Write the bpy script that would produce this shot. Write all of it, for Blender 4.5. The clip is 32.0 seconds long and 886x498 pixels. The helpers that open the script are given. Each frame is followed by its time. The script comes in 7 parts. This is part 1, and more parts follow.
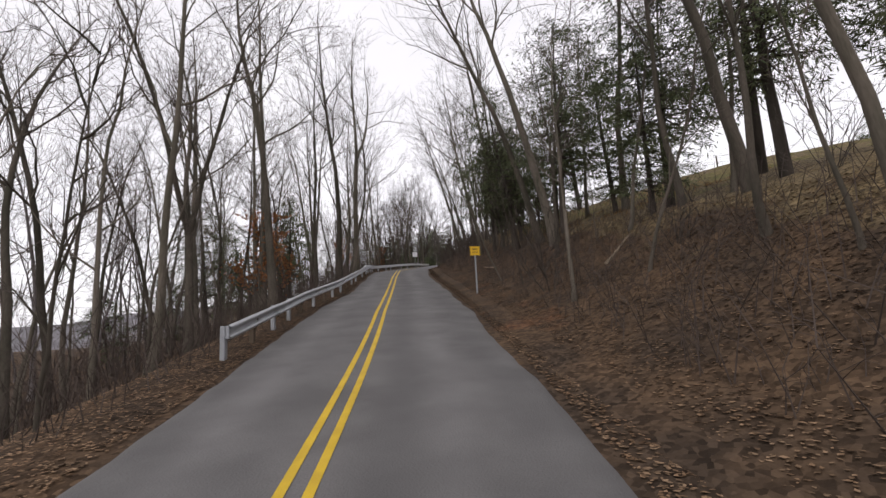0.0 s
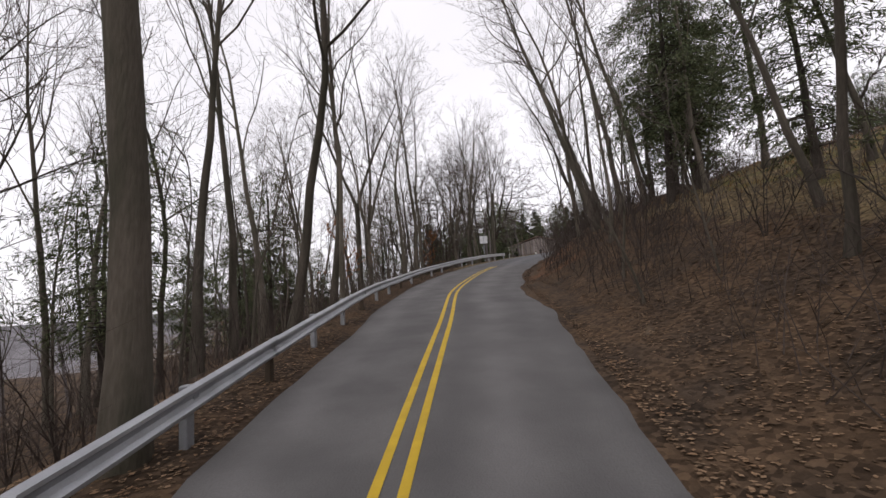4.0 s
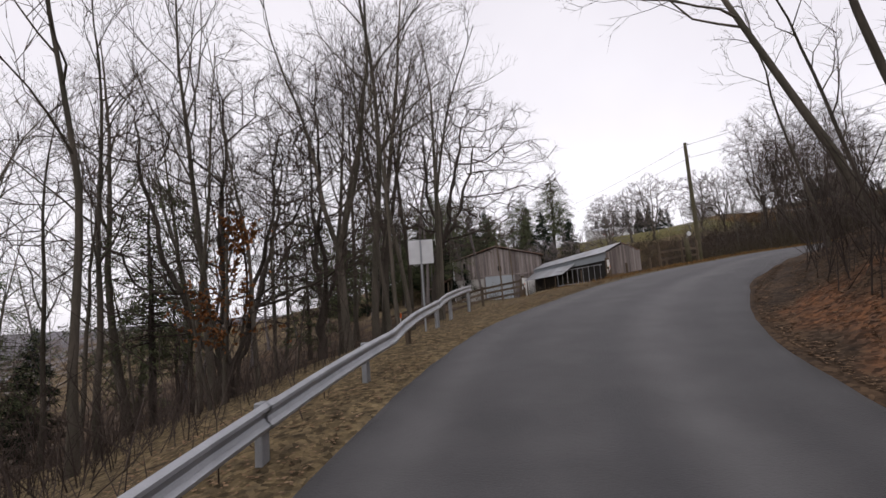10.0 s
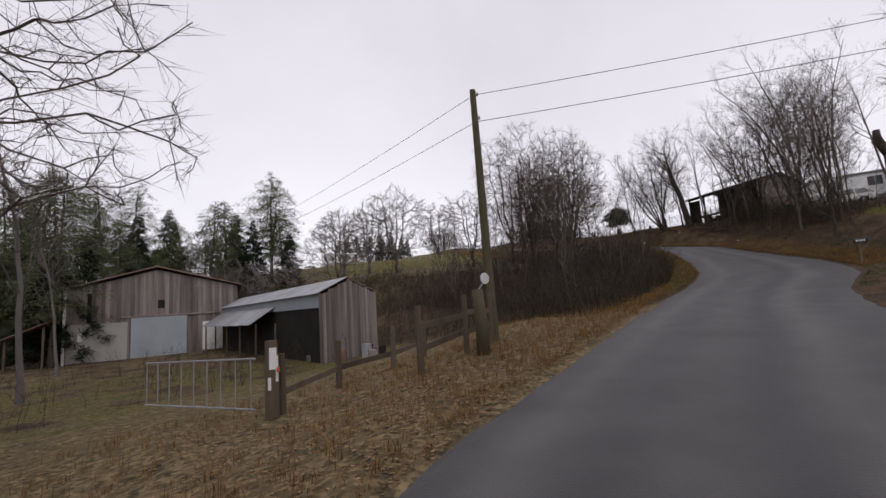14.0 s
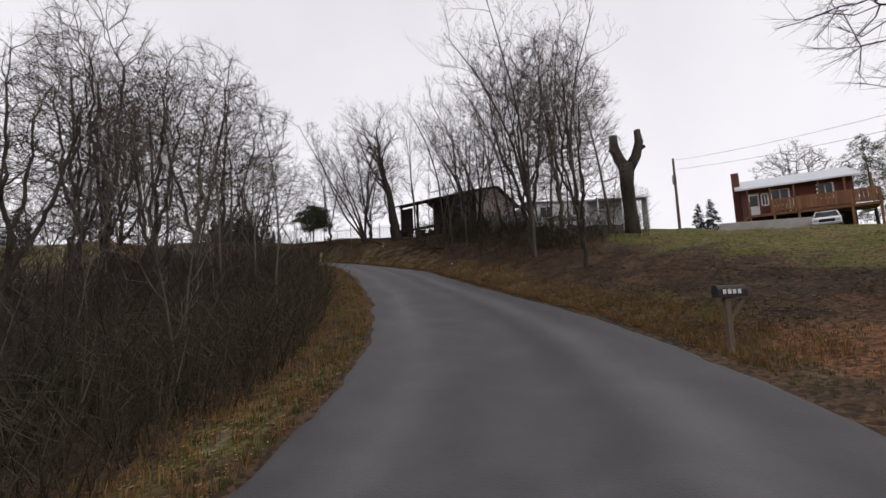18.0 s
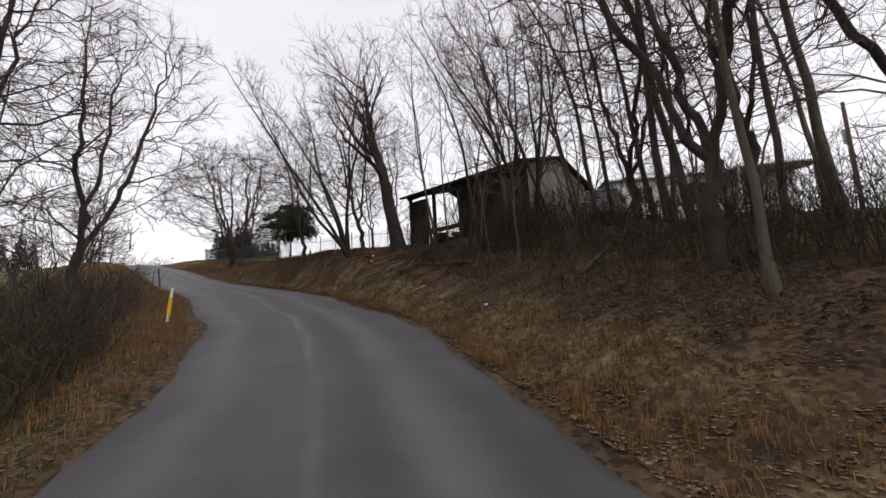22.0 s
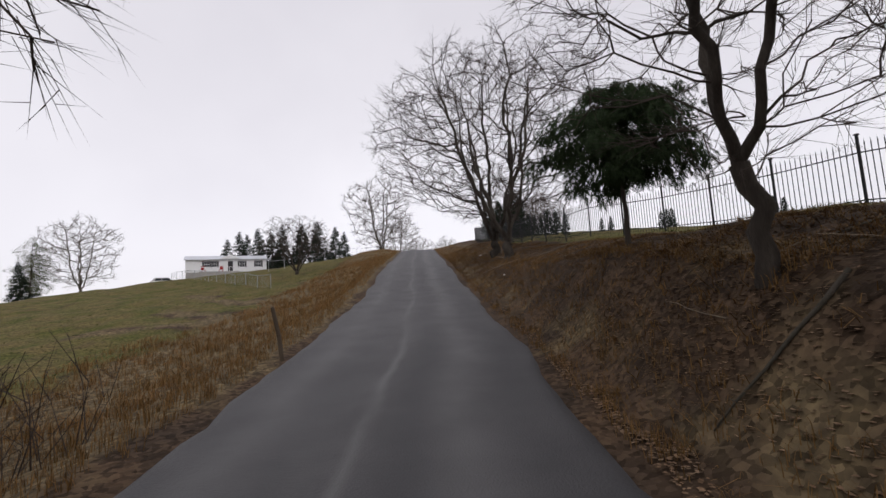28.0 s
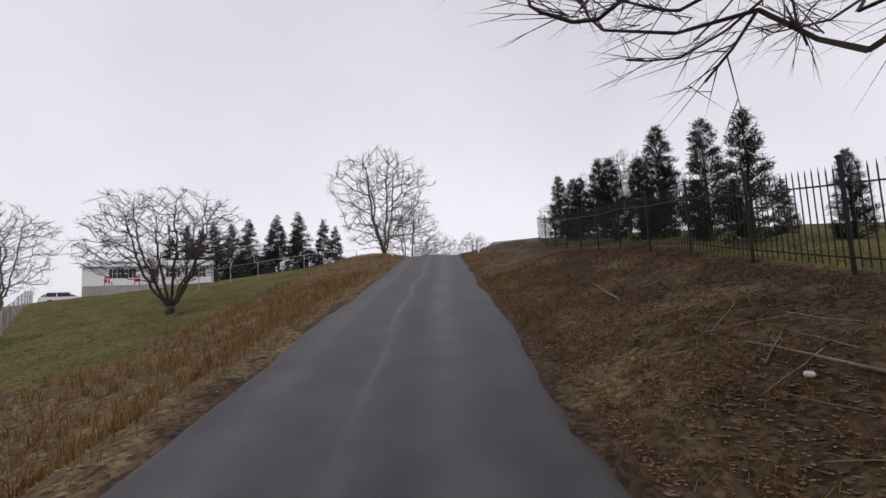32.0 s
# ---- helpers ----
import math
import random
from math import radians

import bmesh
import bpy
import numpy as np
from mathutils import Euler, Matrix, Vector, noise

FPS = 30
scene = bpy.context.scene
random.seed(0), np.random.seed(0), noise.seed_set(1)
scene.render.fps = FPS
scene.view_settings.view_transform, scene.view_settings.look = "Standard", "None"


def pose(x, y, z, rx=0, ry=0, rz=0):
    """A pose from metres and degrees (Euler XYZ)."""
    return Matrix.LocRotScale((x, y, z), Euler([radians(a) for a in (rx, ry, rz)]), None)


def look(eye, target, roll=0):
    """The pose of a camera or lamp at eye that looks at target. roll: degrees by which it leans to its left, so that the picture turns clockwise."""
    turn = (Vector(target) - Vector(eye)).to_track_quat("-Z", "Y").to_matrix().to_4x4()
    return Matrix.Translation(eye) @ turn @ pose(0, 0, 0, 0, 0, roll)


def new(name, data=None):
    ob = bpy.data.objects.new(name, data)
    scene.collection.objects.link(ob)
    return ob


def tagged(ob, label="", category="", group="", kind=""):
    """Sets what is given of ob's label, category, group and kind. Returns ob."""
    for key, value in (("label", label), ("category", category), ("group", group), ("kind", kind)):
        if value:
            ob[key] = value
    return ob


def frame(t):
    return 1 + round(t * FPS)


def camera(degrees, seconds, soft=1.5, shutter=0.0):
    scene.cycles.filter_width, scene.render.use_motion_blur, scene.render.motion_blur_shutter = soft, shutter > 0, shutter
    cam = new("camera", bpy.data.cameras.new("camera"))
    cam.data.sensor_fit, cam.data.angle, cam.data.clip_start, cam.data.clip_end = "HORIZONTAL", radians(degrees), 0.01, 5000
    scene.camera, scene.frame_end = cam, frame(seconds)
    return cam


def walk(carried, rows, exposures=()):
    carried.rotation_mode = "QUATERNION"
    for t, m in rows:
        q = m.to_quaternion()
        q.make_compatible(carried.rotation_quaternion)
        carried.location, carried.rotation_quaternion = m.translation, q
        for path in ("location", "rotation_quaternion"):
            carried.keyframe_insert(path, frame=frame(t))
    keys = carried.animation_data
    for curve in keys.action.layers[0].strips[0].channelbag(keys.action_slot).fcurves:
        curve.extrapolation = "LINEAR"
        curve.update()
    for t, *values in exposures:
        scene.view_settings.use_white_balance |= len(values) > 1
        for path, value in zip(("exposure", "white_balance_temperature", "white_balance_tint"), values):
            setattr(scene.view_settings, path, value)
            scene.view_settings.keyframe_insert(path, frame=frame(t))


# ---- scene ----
PATH = [
    (0, (-3.774, -4.921, -2.063), (-2.931, 4.941, -0.640), -3.05),
    (0.5, (-3.578, -1.165, -1.432), (-3.145, 8.727, -0.029), -3.19),
    (1, (-3.418, 2.562, -0.844), (-3.354, 12.469, 0.514), -3.61),
    (1.5, (-3.336, 6.278, -0.260), (-3.614, 16.185, 1.068), -3.14),
    (2, (-3.292, 10.002, 0.250), (-3.768, 19.911, 1.508), -2.81),
    (2.5, (-3.294, 13.671, 0.740), (-3.826, 23.592, 1.879), -2.83),
    (3, (-3.519, 17.256, 1.291), (-4.025, 27.179, 2.416), -3.26),
    (3.5, (-3.703, 20.656, 1.855), (-4.250, 30.580, 2.960), -3.66),
    (5.5, (-4.002, 34.016, 3.909), (-4.572, 43.951, 4.892), -4.45),
    (6, (-4.159, 37.216, 4.212), (-4.653, 47.152, 5.230), -4.69),
    (6.5, (-4.240, 40.244, 4.513), (-4.642, 50.178, 5.594), -4.82),
    (7, (-4.237, 42.983, 4.785), (-4.536, 52.914, 5.911), -4.66),
    (7.5, (-4.232, 45.294, 5.047), (-4.394, 55.228, 6.189), -4.81),
    (8, (-4.151, 47.317, 5.324), (-4.214, 57.248, 6.493), -5.04),
    (8.5, (-4.016, 49.477, 5.596), (-3.923, 59.408, 6.763), -4.98),
    (9, (-3.760, 51.776, 5.879), (-3.483, 61.705, 7.035), -4.62),
    (9.5, (-3.387, 54.253, 6.180), (-2.813, 64.169, 7.335), -4.22),
    (10, (-2.891, 56.810, 6.497), (-1.908, 66.691, 7.681), -4.21),
    (10.5, (-2.276, 59.316, 6.814), (-0.836, 69.132, 8.065), -4.07),
    (11, (-1.537, 61.843, 7.116), (0.444, 71.562, 8.383), -3.90),
    (11.5, (-0.729, 64.227, 7.424), (1.903, 73.797, 8.645), -3.34),
    (12, (0.255, 66.431, 7.721), (3.629, 75.770, 8.907), -3.34),
    (12.5, (1.643, 68.544, 8.039), (5.747, 77.580, 9.267), -3.52),
    (13, (3.437, 70.614, 8.340), (8.223, 79.302, 9.608), -3.70),
    (13.5, (5.302, 72.523, 8.636), (10.781, 80.788, 9.925), -3.76),
    (14, (7.279, 74.140, 8.943), (13.374, 81.964, 10.225), -3.76),
    (14.5, (9.273, 75.287, 9.257), (15.956, 82.622, 10.495), -4.08),
    (15, (11.201, 75.911, 9.589), (18.408, 82.747, 10.742), -4.24),
    (15.5, (12.965, 76.170, 9.894), (20.609, 82.522, 11.002), -4.59),
    (17.5, (23.968, 80.509, 10.431), (33.151, 84.284, 11.631), -2.41),
    (18, (26.482, 80.885, 10.747), (35.895, 84.043, 11.944), -2.05),
    (18.5, (28.821, 81.138, 11.059), (38.407, 83.731, 12.244), -2.23),
    (19, (30.848, 81.295, 11.319), (40.515, 83.559, 12.514), -2.96),
    (19.5, (32.649, 81.590, 11.567), (42.342, 83.741, 12.762), -4.27),
    (20, (34.393, 82.108, 11.818), (44.040, 84.463, 13.003), -5.20),
    (20.5, (36.024, 82.806, 12.042), (45.561, 85.557, 13.262), -4.82),
    (21, (37.634, 83.519, 12.273), (47.021, 86.694, 13.608), -4.08),
    (21.5, (39.148, 84.244, 12.511), (48.378, 87.821, 13.929), -3.92),
    (22, (40.633, 85.051, 12.792), (49.675, 89.084, 14.200), -3.41),
    (22.5, (42.100, 85.949, 13.108), (50.914, 90.466, 14.495), -3.19),
    (23, (43.693, 86.955, 13.499), (52.226, 91.990, 14.850), -3.44),
    (23.5, (45.357, 88.152, 13.932), (53.550, 93.739, 15.222), -3.50),
    (24, (46.933, 89.402, 14.351), (54.718, 95.556, 15.585), -3.61),
    (24.5, (48.342, 90.678, 14.726), (55.710, 97.335, 15.908), -3.51),
    (25, (49.609, 92.187, 15.019), (56.568, 99.271, 16.192), -3.41),
    (25.5, (50.756, 93.838, 15.285), (57.305, 101.303, 16.462), -2.94),
    (26, (51.969, 95.579, 15.556), (58.115, 103.383, 16.702), -3.22),
    (26.5, (53.152, 97.248, 15.820), (58.980, 105.297, 16.935), -3.78),
    (28.5, (56.807, 103.029, 16.593), (61.766, 111.651, 17.632), -3.32),
    (29, (58.407, 105.888, 16.928), (63.254, 114.572, 17.975), -3.74),
    (29.5, (60.160, 108.834, 17.287), (64.941, 117.551, 18.361), -4.47),
    (30, (61.918, 111.914, 17.672), (66.651, 120.655, 18.768), -4.81),
    (30.5, (63.635, 114.921, 18.100), (68.323, 123.686, 19.196), -5.07),
    (31, (65.309, 118.072, 18.614), (69.934, 126.873, 19.690), -4.62),
    (31.5, (67.040, 121.253, 19.269), (71.646, 130.072, 20.271), -3.43),
    (32, (68.763, 124.489, 20.078), (73.446, 133.270, 21.062), -2.69),
]
EXPOSURES = [(0, 0.3, 6550, 10), (6, 0.25, 6550, 11), (11, 0.1, 6500, 12), (14.5, -0.05, 6460, 12), (18, 0.08, 6550, 10), (24, 0.24, 6550, 10), (28, -0.08, 6460, 11), (32, -0.17, 6400, 12)]
cam = camera(90.0, 32.0)
walk(cam, [(t, look(eye, target, roll)) for t, eye, target, roll in PATH], EXPOSURES)

# ---- sky and light: an even overcast ----
world = bpy.data.worlds.new("sky")
scene.world = world
world.use_nodes = True
wn, wl = world.node_tree.nodes, world.node_tree.links
sky = wn.new("ShaderNodeTexSky")
sky.sky_type = "NISHITA"
sky.sun_disc = False
sky.sun_elevation, sky.sun_rotation = radians(38), radians(200)
pale = wn.new("ShaderNodeHueSaturation")
pale.inputs["Saturation"].default_value = 0.1
wl.new(sky.outputs["Color"], pale.inputs["Color"])
bg_sky = wn["Background"]
bg_sky.inputs["Strength"].default_value = 0.05
wl.new(pale.outputs["Color"], bg_sky.inputs["Color"])
cloud = wn.new("ShaderNodeBackground")
cloud_noise = wn.new("ShaderNodeTexNoise")
cloud_noise.inputs["Scale"].default_value = 2.2
cloud_noise.inputs["Detail"].default_value = 4
cloud_ramp = wn.new("ShaderNodeValToRGB")
cloud_ramp.color_ramp.elements[0].color = (0.685, 0.66, 0.72, 1)
cloud_ramp.color_ramp.elements[1].color = (0.81, 0.785, 0.84, 1)
cloud_ramp.color_ramp.elements[0].position, cloud_ramp.color_ramp.elements[1].position = 0.3, 0.7
coord = wn.new("ShaderNodeTexCoord")
wl.new(coord.outputs["Generated"], cloud_noise.inputs["Vector"])
wl.new(cloud_noise.outputs["Fac"], cloud_ramp.inputs["Fac"])
wl.new(cloud_ramp.outputs["Color"], cloud.inputs["Color"])
cloud.inputs["Strength"].default_value = 0.88
both = wn.new("ShaderNodeAddShader")
wl.new(bg_sky.outputs[0], both.inputs[0])
wl.new(cloud.outputs[0], both.inputs[1])
wl.new(both.outputs[0], wn["World Output"].inputs["Surface"])
sun = new("sun", bpy.data.lights.new("sun", "SUN"))
sun.data.energy, sun.data.angle, sun.data.color = 0.6, radians(30), (1.0, 0.97, 0.93)
sun.matrix_basis = look((0, 0, 80), (30, 60, 0))

# ---- plan of the road and the ground ----
# x, y, height and chainage
ROAD = [(-4.7, -28.7, -7.36, -23.8), (-4.1, -12.8, -5.29, -7.9), (-3.4, 2.5, -3.06, 8.4), (-3.5, 16.5, -1.01, 23.9), (-4.0, 34.6, 1.73, 39.8), (-4.3, 45.6, 2.91, 47.7), 
        (-2.9, 56.3, 4.23, 56.1), (1.1, 67.6, 5.71, 64.1), (8.9, 75.1, 7.00, 72.0), (17.6, 78.0, 7.94, 80.0), (27.4, 81.0, 8.66, 88.0), (33.3, 81.8, 9.46, 95.4), 
        (38.8, 84.1, 10.28, 103.9), (44.0, 87.3, 11.40, 112.2), (48.6, 91.0, 12.55, 120.1), (51.7, 95.3, 13.30, 127.5), (54.4, 99.0, 13.88, 135.9), (57.1, 103.6, 14.50, 144.3), 
        (64.3, 116.1, 16.16, 159.6), (72.6, 131.8, 18.92, 177.0), (80.7, 147.1, 21.31, 194.3), (88.8, 162.4, 23.71, 211.7), (92.8, 170.0, 24.07, 220.2), (96.9, 177.7, 23.47, 229.1), 
        (104.9, 193.0, 21.31, 246.0)]


def spline(points, step=0.5):
    """A smooth line through the points, at even steps."""
    p = np.array(points, float)
    p = np.vstack([2 * p[0] - p[1], p, 2 * p[-1] - p[-2]])
    out = []
    for i in range(1, len(p) - 2):
        a, b, c, d = p[i - 1:i + 3]
        ta, tb = (c - a) / (np.linalg.norm(c - a) + 1e-9), (d - b) / (np.linalg.norm(d - b) + 1e-9)
        h = np.linalg.norm(c - b)
        for u in np.linspace(0, 1, 24, endpoint=False):
            out.append((2 * u**3 - 3 * u**2 + 1) * b + (u**3 - 2 * u**2 + u) * h * ta + (3 * u**2 - 2 * u**3) * c + (u**3 - u**2) * h * tb)
    out = np.array(out + [p[-2]])
    run = np.r_[0, np.cumsum(np.linalg.norm(np.diff(out, axis=0), axis=1))]
    at = np.arange(0, run[-1], step)
    return np.stack([np.interp(at, run, out[:, k]) for k in range(3)], 1)


LINE = spline([p[:3] for p in ROAD])
LINE_S = np.interp(np.arange(len(LINE)), [np.argmin(np.hypot(LINE[:, 0] - p[0], LINE[:, 1] - p[1])) for p in ROAD], [p[3] for p in ROAD])
LINE_T = np.gradient(LINE[:, :2], axis=0)
LINE_T /= np.linalg.norm(LINE_T, axis=1)[:, None]
EDGE_S = [-30, 9, 18, 25, 34, 45, 57, 67, 73, 77, 83, 93, 97, 103, 110, 117, 138, 146, 162, 240]
EDGE_L = np.array([3.6, 3.6, 3.7, 3.2, 2.9, 2.75, 2.5, 2.05, 2.2, 2.35, 2.5, 3.0, 2.95, 2.85, 2.8, 2.8, 2.95, 3.25, 3.3, 3.4])
EDGE_R = np.array([1.65, 1.6, 1.7, 1.75, 1.7, 2.7, 3.7, 4.0, 3.8, 3.2, 3.2, 3.3, 3.3, 3.3, 2.3, 1.5, 1.85, 1.8, 1.55, 1.6])
RIGHT_D = [0, 0.7, 2, 4, 7, 12, 25, 60]
RIGHT = {-25: (.6, 1.8, 3.6, 5.0, 6.5, 8), 12: (.5, 1.6, 3.2, 4.6, 6.6, 8.6), 20: (.45, 1.4, 3.0, 4.5, 7, 9), 35: (.4, 1.3, 2.6, 4.6, 8, 11), 55: (1.0, 2.3, 3.5, 4.6, 7, 9),
         72: (.7, 1.5, 2.2, 2.8, 4, 6.5), 88: (.3, .7, 1.2, 2.0, 3.2, 5.5), 100: (.35, .8, 1.4, 2.1, 2.9, 5.0), 112: (.5, 1.2, 2.1, 2.6, 2.8, 5.0),
         122: (.7, 1.5, 2.6, 3.0, 3.2, 5.0), 138: (1.5, 2.2, 2.5, 2.8, 2.9, 3.2), 151: (1.9, 2.3, 2.45, 2.5, 2.5, 2.7), 159: (1.2, 1.8, 2.1, 2.2, 2.2, 2.2), 168: (.7, 1.3, 1.85, 2.0, 2.1, 2.1), 182: (.35, 1.0, 1.6, 1.8, 1.9, 1.9), 212: (.3, .8, 1.2, 1.3, 1.3, 1.3)}
LEFT_D = [0, 0.7, 2, 5, 10, 20, 45, 100]
LEFT = {-25: (-.2, -1.6, -3.8, -7, -11, -13), 30: (-.2, -1.6, -3.8, -7, -11, -13), 55: (-.15, -1.2, -3.0, -5.5, -9, -11), 66: (-.1, -.7, -2, -4.5, -9, -14),
        74: (0, -.3, -.7, -1.3, -4, -9), 84: (-.1, -.4, -.8, -1.2, -1.6, -3), 100: (-.3, -.9, -1.4, -1.6, 0, 5), 120: (-.4, -.8, -.9, -.3, 1.5, 2),
        140: (-.4, -.8, -1, -.9, -1.5, -5), 158: (-.4, -.8, -1.0, -1.2, -3, -9), 170: (-.8, -1.2, -1.4, -1.4, -2.5, -8), 188: (-.2, -.8, -1.6, -1.9, -2.2, -7), 215: (.4, .4, -.3, -1.0, -1.3, -4)}


def road_frame(x, y):
    """Along the road, across it (right positive) and the road's height, for arrays of places."""
    x, y = np.atleast_1d(np.asarray(x, float)), np.atleast_1d(np.asarray(y, float))
    s, lat, z = np.zeros(len(x)), np.zeros(len(x)), np.zeros(len(x))
    sparse = LINE[::2]
    for a in range(0, len(x), 4000):
        px, py = x[a:a + 4000], y[a:a + 4000]
        d2 = (px[:, None] - sparse[:, 0]) ** 2 + (py[:, None] - sparse[:, 1]) ** 2
        k = d2.argmin(1)
        w = 1 / (d2 + 0.3) ** 3
        w /= w.sum(1)[:, None]
        z[a:a + 4000] = w @ sparse[:, 2]
        s[a:a + 4000] = w @ LINE_S[::2]
        t = LINE_T[::2][k]
        dx, dy = px - sparse[k, 0], py - sparse[k, 1]
        across = dx * t[:, 1] - dy * t[:, 0]
        far = np.sqrt(d2[np.arange(len(k)), k])
        near = np.clip((far - 6) / 6, 0, 1)
        lat[a:a + 4000] = across * (1 - near) + np.sign(across) * far * near
        along = LINE_S[::2][k] + dx * t[:, 0] + dy * t[:, 1]
        zn = np.interp(along, LINE_S, LINE[:, 2])
        s[a:a + 4000] = s[a:a + 4000] * near + along * (1 - near)
        z[a:a + 4000] = z[a:a + 4000] * near + zn * (1 - near)
    return s, lat, z


def table(stations, offsets, s, d):
    keys = sorted(stations)
    rows = np.array([(0.0, 0.04, *stations[k]) for k in keys])
    cols = np.stack([np.interp(s, keys, rows[:, c]) for c in range(rows.shape[1])], 1)
    out, off = cols[:, -1].copy(), np.array(offsets)
    for c in range(len(off) - 1):
        m = (d >= off[c]) & (d < off[c + 1])
        u = (d[m] - off[c]) / (off[c + 1] - off[c])
        out[m] = cols[m, c] * (1 - u) + cols[m, c + 1] * u
    return out


def waves(x, y, size, seed=0.0):
    return (np.sin(x / size + seed + 1.7 * np.sin(y / size * .7 + seed)) * np.sin(y / size * 1.1 - seed * 2 + 1.3 * np.sin(x / size * .6)))


def ground(x, y):
    """The height of the ground at arrays of places."""
    x, y = np.atleast_1d(np.asarray(x, float)), np.atleast_1d(np.asarray(y, float))
    s, lat, z = road_frame(x, y)
    dr, dl = lat - np.interp(s, EDGE_S, EDGE_R), -lat - np.interp(s, EDGE_S, EDGE_L)
    d = np.maximum(dr, dl)
    up = np.where(dr > 0, table(RIGHT, RIGHT_D, s, np.maximum(dr, 0)), table(LEFT, LEFT_D, s, np.maximum(dl, 0)))
    rough = np.clip((d - .8) / 3, 0, 1)
    up = up + rough * (0.10 * waves(x, y, .9, 1) + 0.12 * waves(x, y, 2.3, 2)) + np.clip((d - 20) / 60, 0, 1) * 1.2 * waves(x, y, 17, 3)
    up = np.where(d <= 0, -0.07, up - 0.03 * np.clip(1 - d, 0, 1))
    far = np.clip((d - 140) / 500, 0, 1)
    up = up + far * (3 + 8 * waves(x, y, 160, 4))
    up = up - np.clip((12 - x) / 50, 0, 1) * np.clip((y - 100) / 40, 0, 1) * 10
    high = z * (1 - far) + far * 2 + up
    yard = np.clip(2.6 - 1.9 * np.hypot((x - 9) / 15, (y - 112) / 22), 0, 1)
    yard = yard * yard * (3 - 2 * yard)
    return high * (1 - yard) + yard * (6.25 + .02 * (x - 9))


def ground_at(x, y):
    return float(ground([x], [y])[0])


# ---- materials ----
def material(name, base, rough=0.8, scale=3.0, vary=0.35, fine=40.0, bump=0.3, metal=0.0, second=None, stretch=(1, 1, 1), space="Object", patch=0.5):
    """Two scales of variation round a base colour, with a fine relief."""
    m = bpy.data.materials.new(name)
    m.use_nodes = True
    n, l = m.node_tree.nodes, m.node_tree.links
    b = n["Principled BSDF"]
    tc, mp = n.new("ShaderNodeTexCoord"), n.new("ShaderNodeMapping")
    mp.inputs["Scale"].default_value = stretch
    l.new(tc.outputs[space], mp.inputs["Vector"])
    big, small = n.new("ShaderNodeTexNoise"), n.new("ShaderNodeTexNoise")
    big.inputs["Scale"].default_value, small.inputs["Scale"].default_value = scale, fine
    big.inputs["Detail"].default_value, small.inputs["Detail"].default_value = 5, 3
    for t in (big, small):
        l.new(mp.outputs[0], t.inputs["Vector"])
    other = second or tuple(c * (1 - vary) for c in base)
    mix, mix2 = n.new("ShaderNodeMix"), n.new("ShaderNodeMix")
    mix.data_type = mix2.data_type = "RGBA"
    ramp = n.new("ShaderNodeValToRGB")
    ramp.color_ramp.elements[0].position, ramp.color_ramp.elements[1].position = patch - 0.14, patch + 0.14
    l.new(big.outputs["Fac"], ramp.inputs["Fac"])
    l.new(ramp.outputs["Color"], mix.inputs["Factor"])
    mix.inputs["A"].default_value, mix.inputs["B"].default_value = (*base, 1), (*other, 1)
    l.new(mix.outputs["Result"], mix2.inputs["A"])
    mix2.inputs["B"].default_value = tuple(c * (1 - vary * 1.2) for c in base) + (1,)
    sr = n.new("ShaderNodeMath")
    sr.operation = "MULTIPLY"
    sr.inputs[1].default_value = 0.8
    l.new(small.outputs["Fac"], sr.inputs[0])
    l.new(sr.outputs[0], mix2.inputs["Factor"])
    l.new(mix2.outputs["Result"], b.inputs["Base Color"])
    b.inputs["Roughness"].default_value, b.inputs["Metallic"].default_value = rough, metal
    b.inputs["Specular IOR Level"].default_value = 0.1 if rough >= 0.8 else 0.4
    if bump:
        bp = n.new("ShaderNodeBump")
        bp.inputs["Strength"].default_value, bp.inputs["Distance"].default_value = bump, 0.02
        l.new(small.outputs["Fac"], bp.inputs["Height"])
        l.new(bp.outputs["Normal"], b.inputs["Normal"])
    return m


def varied(m, amount=0.35):
    """Pieces of one material differ a little from object to object."""
    n, l = m.node_tree.nodes, m.node_tree.links
    b = n["Principled BSDF"]
    link = b.inputs["Base Color"].links[0]
    hs, info, mr = n.new("ShaderNodeHueSaturation"), n.new("ShaderNodeObjectInfo"), n.new("ShaderNodeMapRange")
    mr.inputs["To Min"].default_value, mr.inputs["To Max"].default_value = 1 - amount, 1 + amount
    l.new(info.outputs["Random"], mr.inputs["Value"])
    l.new(mr.outputs[0], hs.inputs["Value"])
    l.new(link.from_socket, hs.inputs["Color"])
    l.new(hs.outputs[0], b.inputs["Base Color"])
    return m


def islands(m, amount=0.5):
    """Loose pieces of one mesh differ from one another."""
    n, l = m.node_tree.nodes, m.node_tree.links
    b = n["Principled BSDF"]
    link = b.inputs["Base Color"].links[0]
    hs, info, mr = n.new("ShaderNodeHueSaturation"), n.new("ShaderNodeNewGeometry"), n.new("ShaderNodeMapRange")
    mr.inputs["To Min"].default_value, mr.inputs["To Max"].default_value = 1 - amount, 1 + amount
    l.new(info.outputs["Random Per Island"], mr.inputs["Value"])
    l.new(mr.outputs[0], hs.inputs["Value"])
    l.new(link.from_socket, hs.inputs["Color"])
    l.new(hs.outputs[0], b.inputs["Base Color"])
    return m


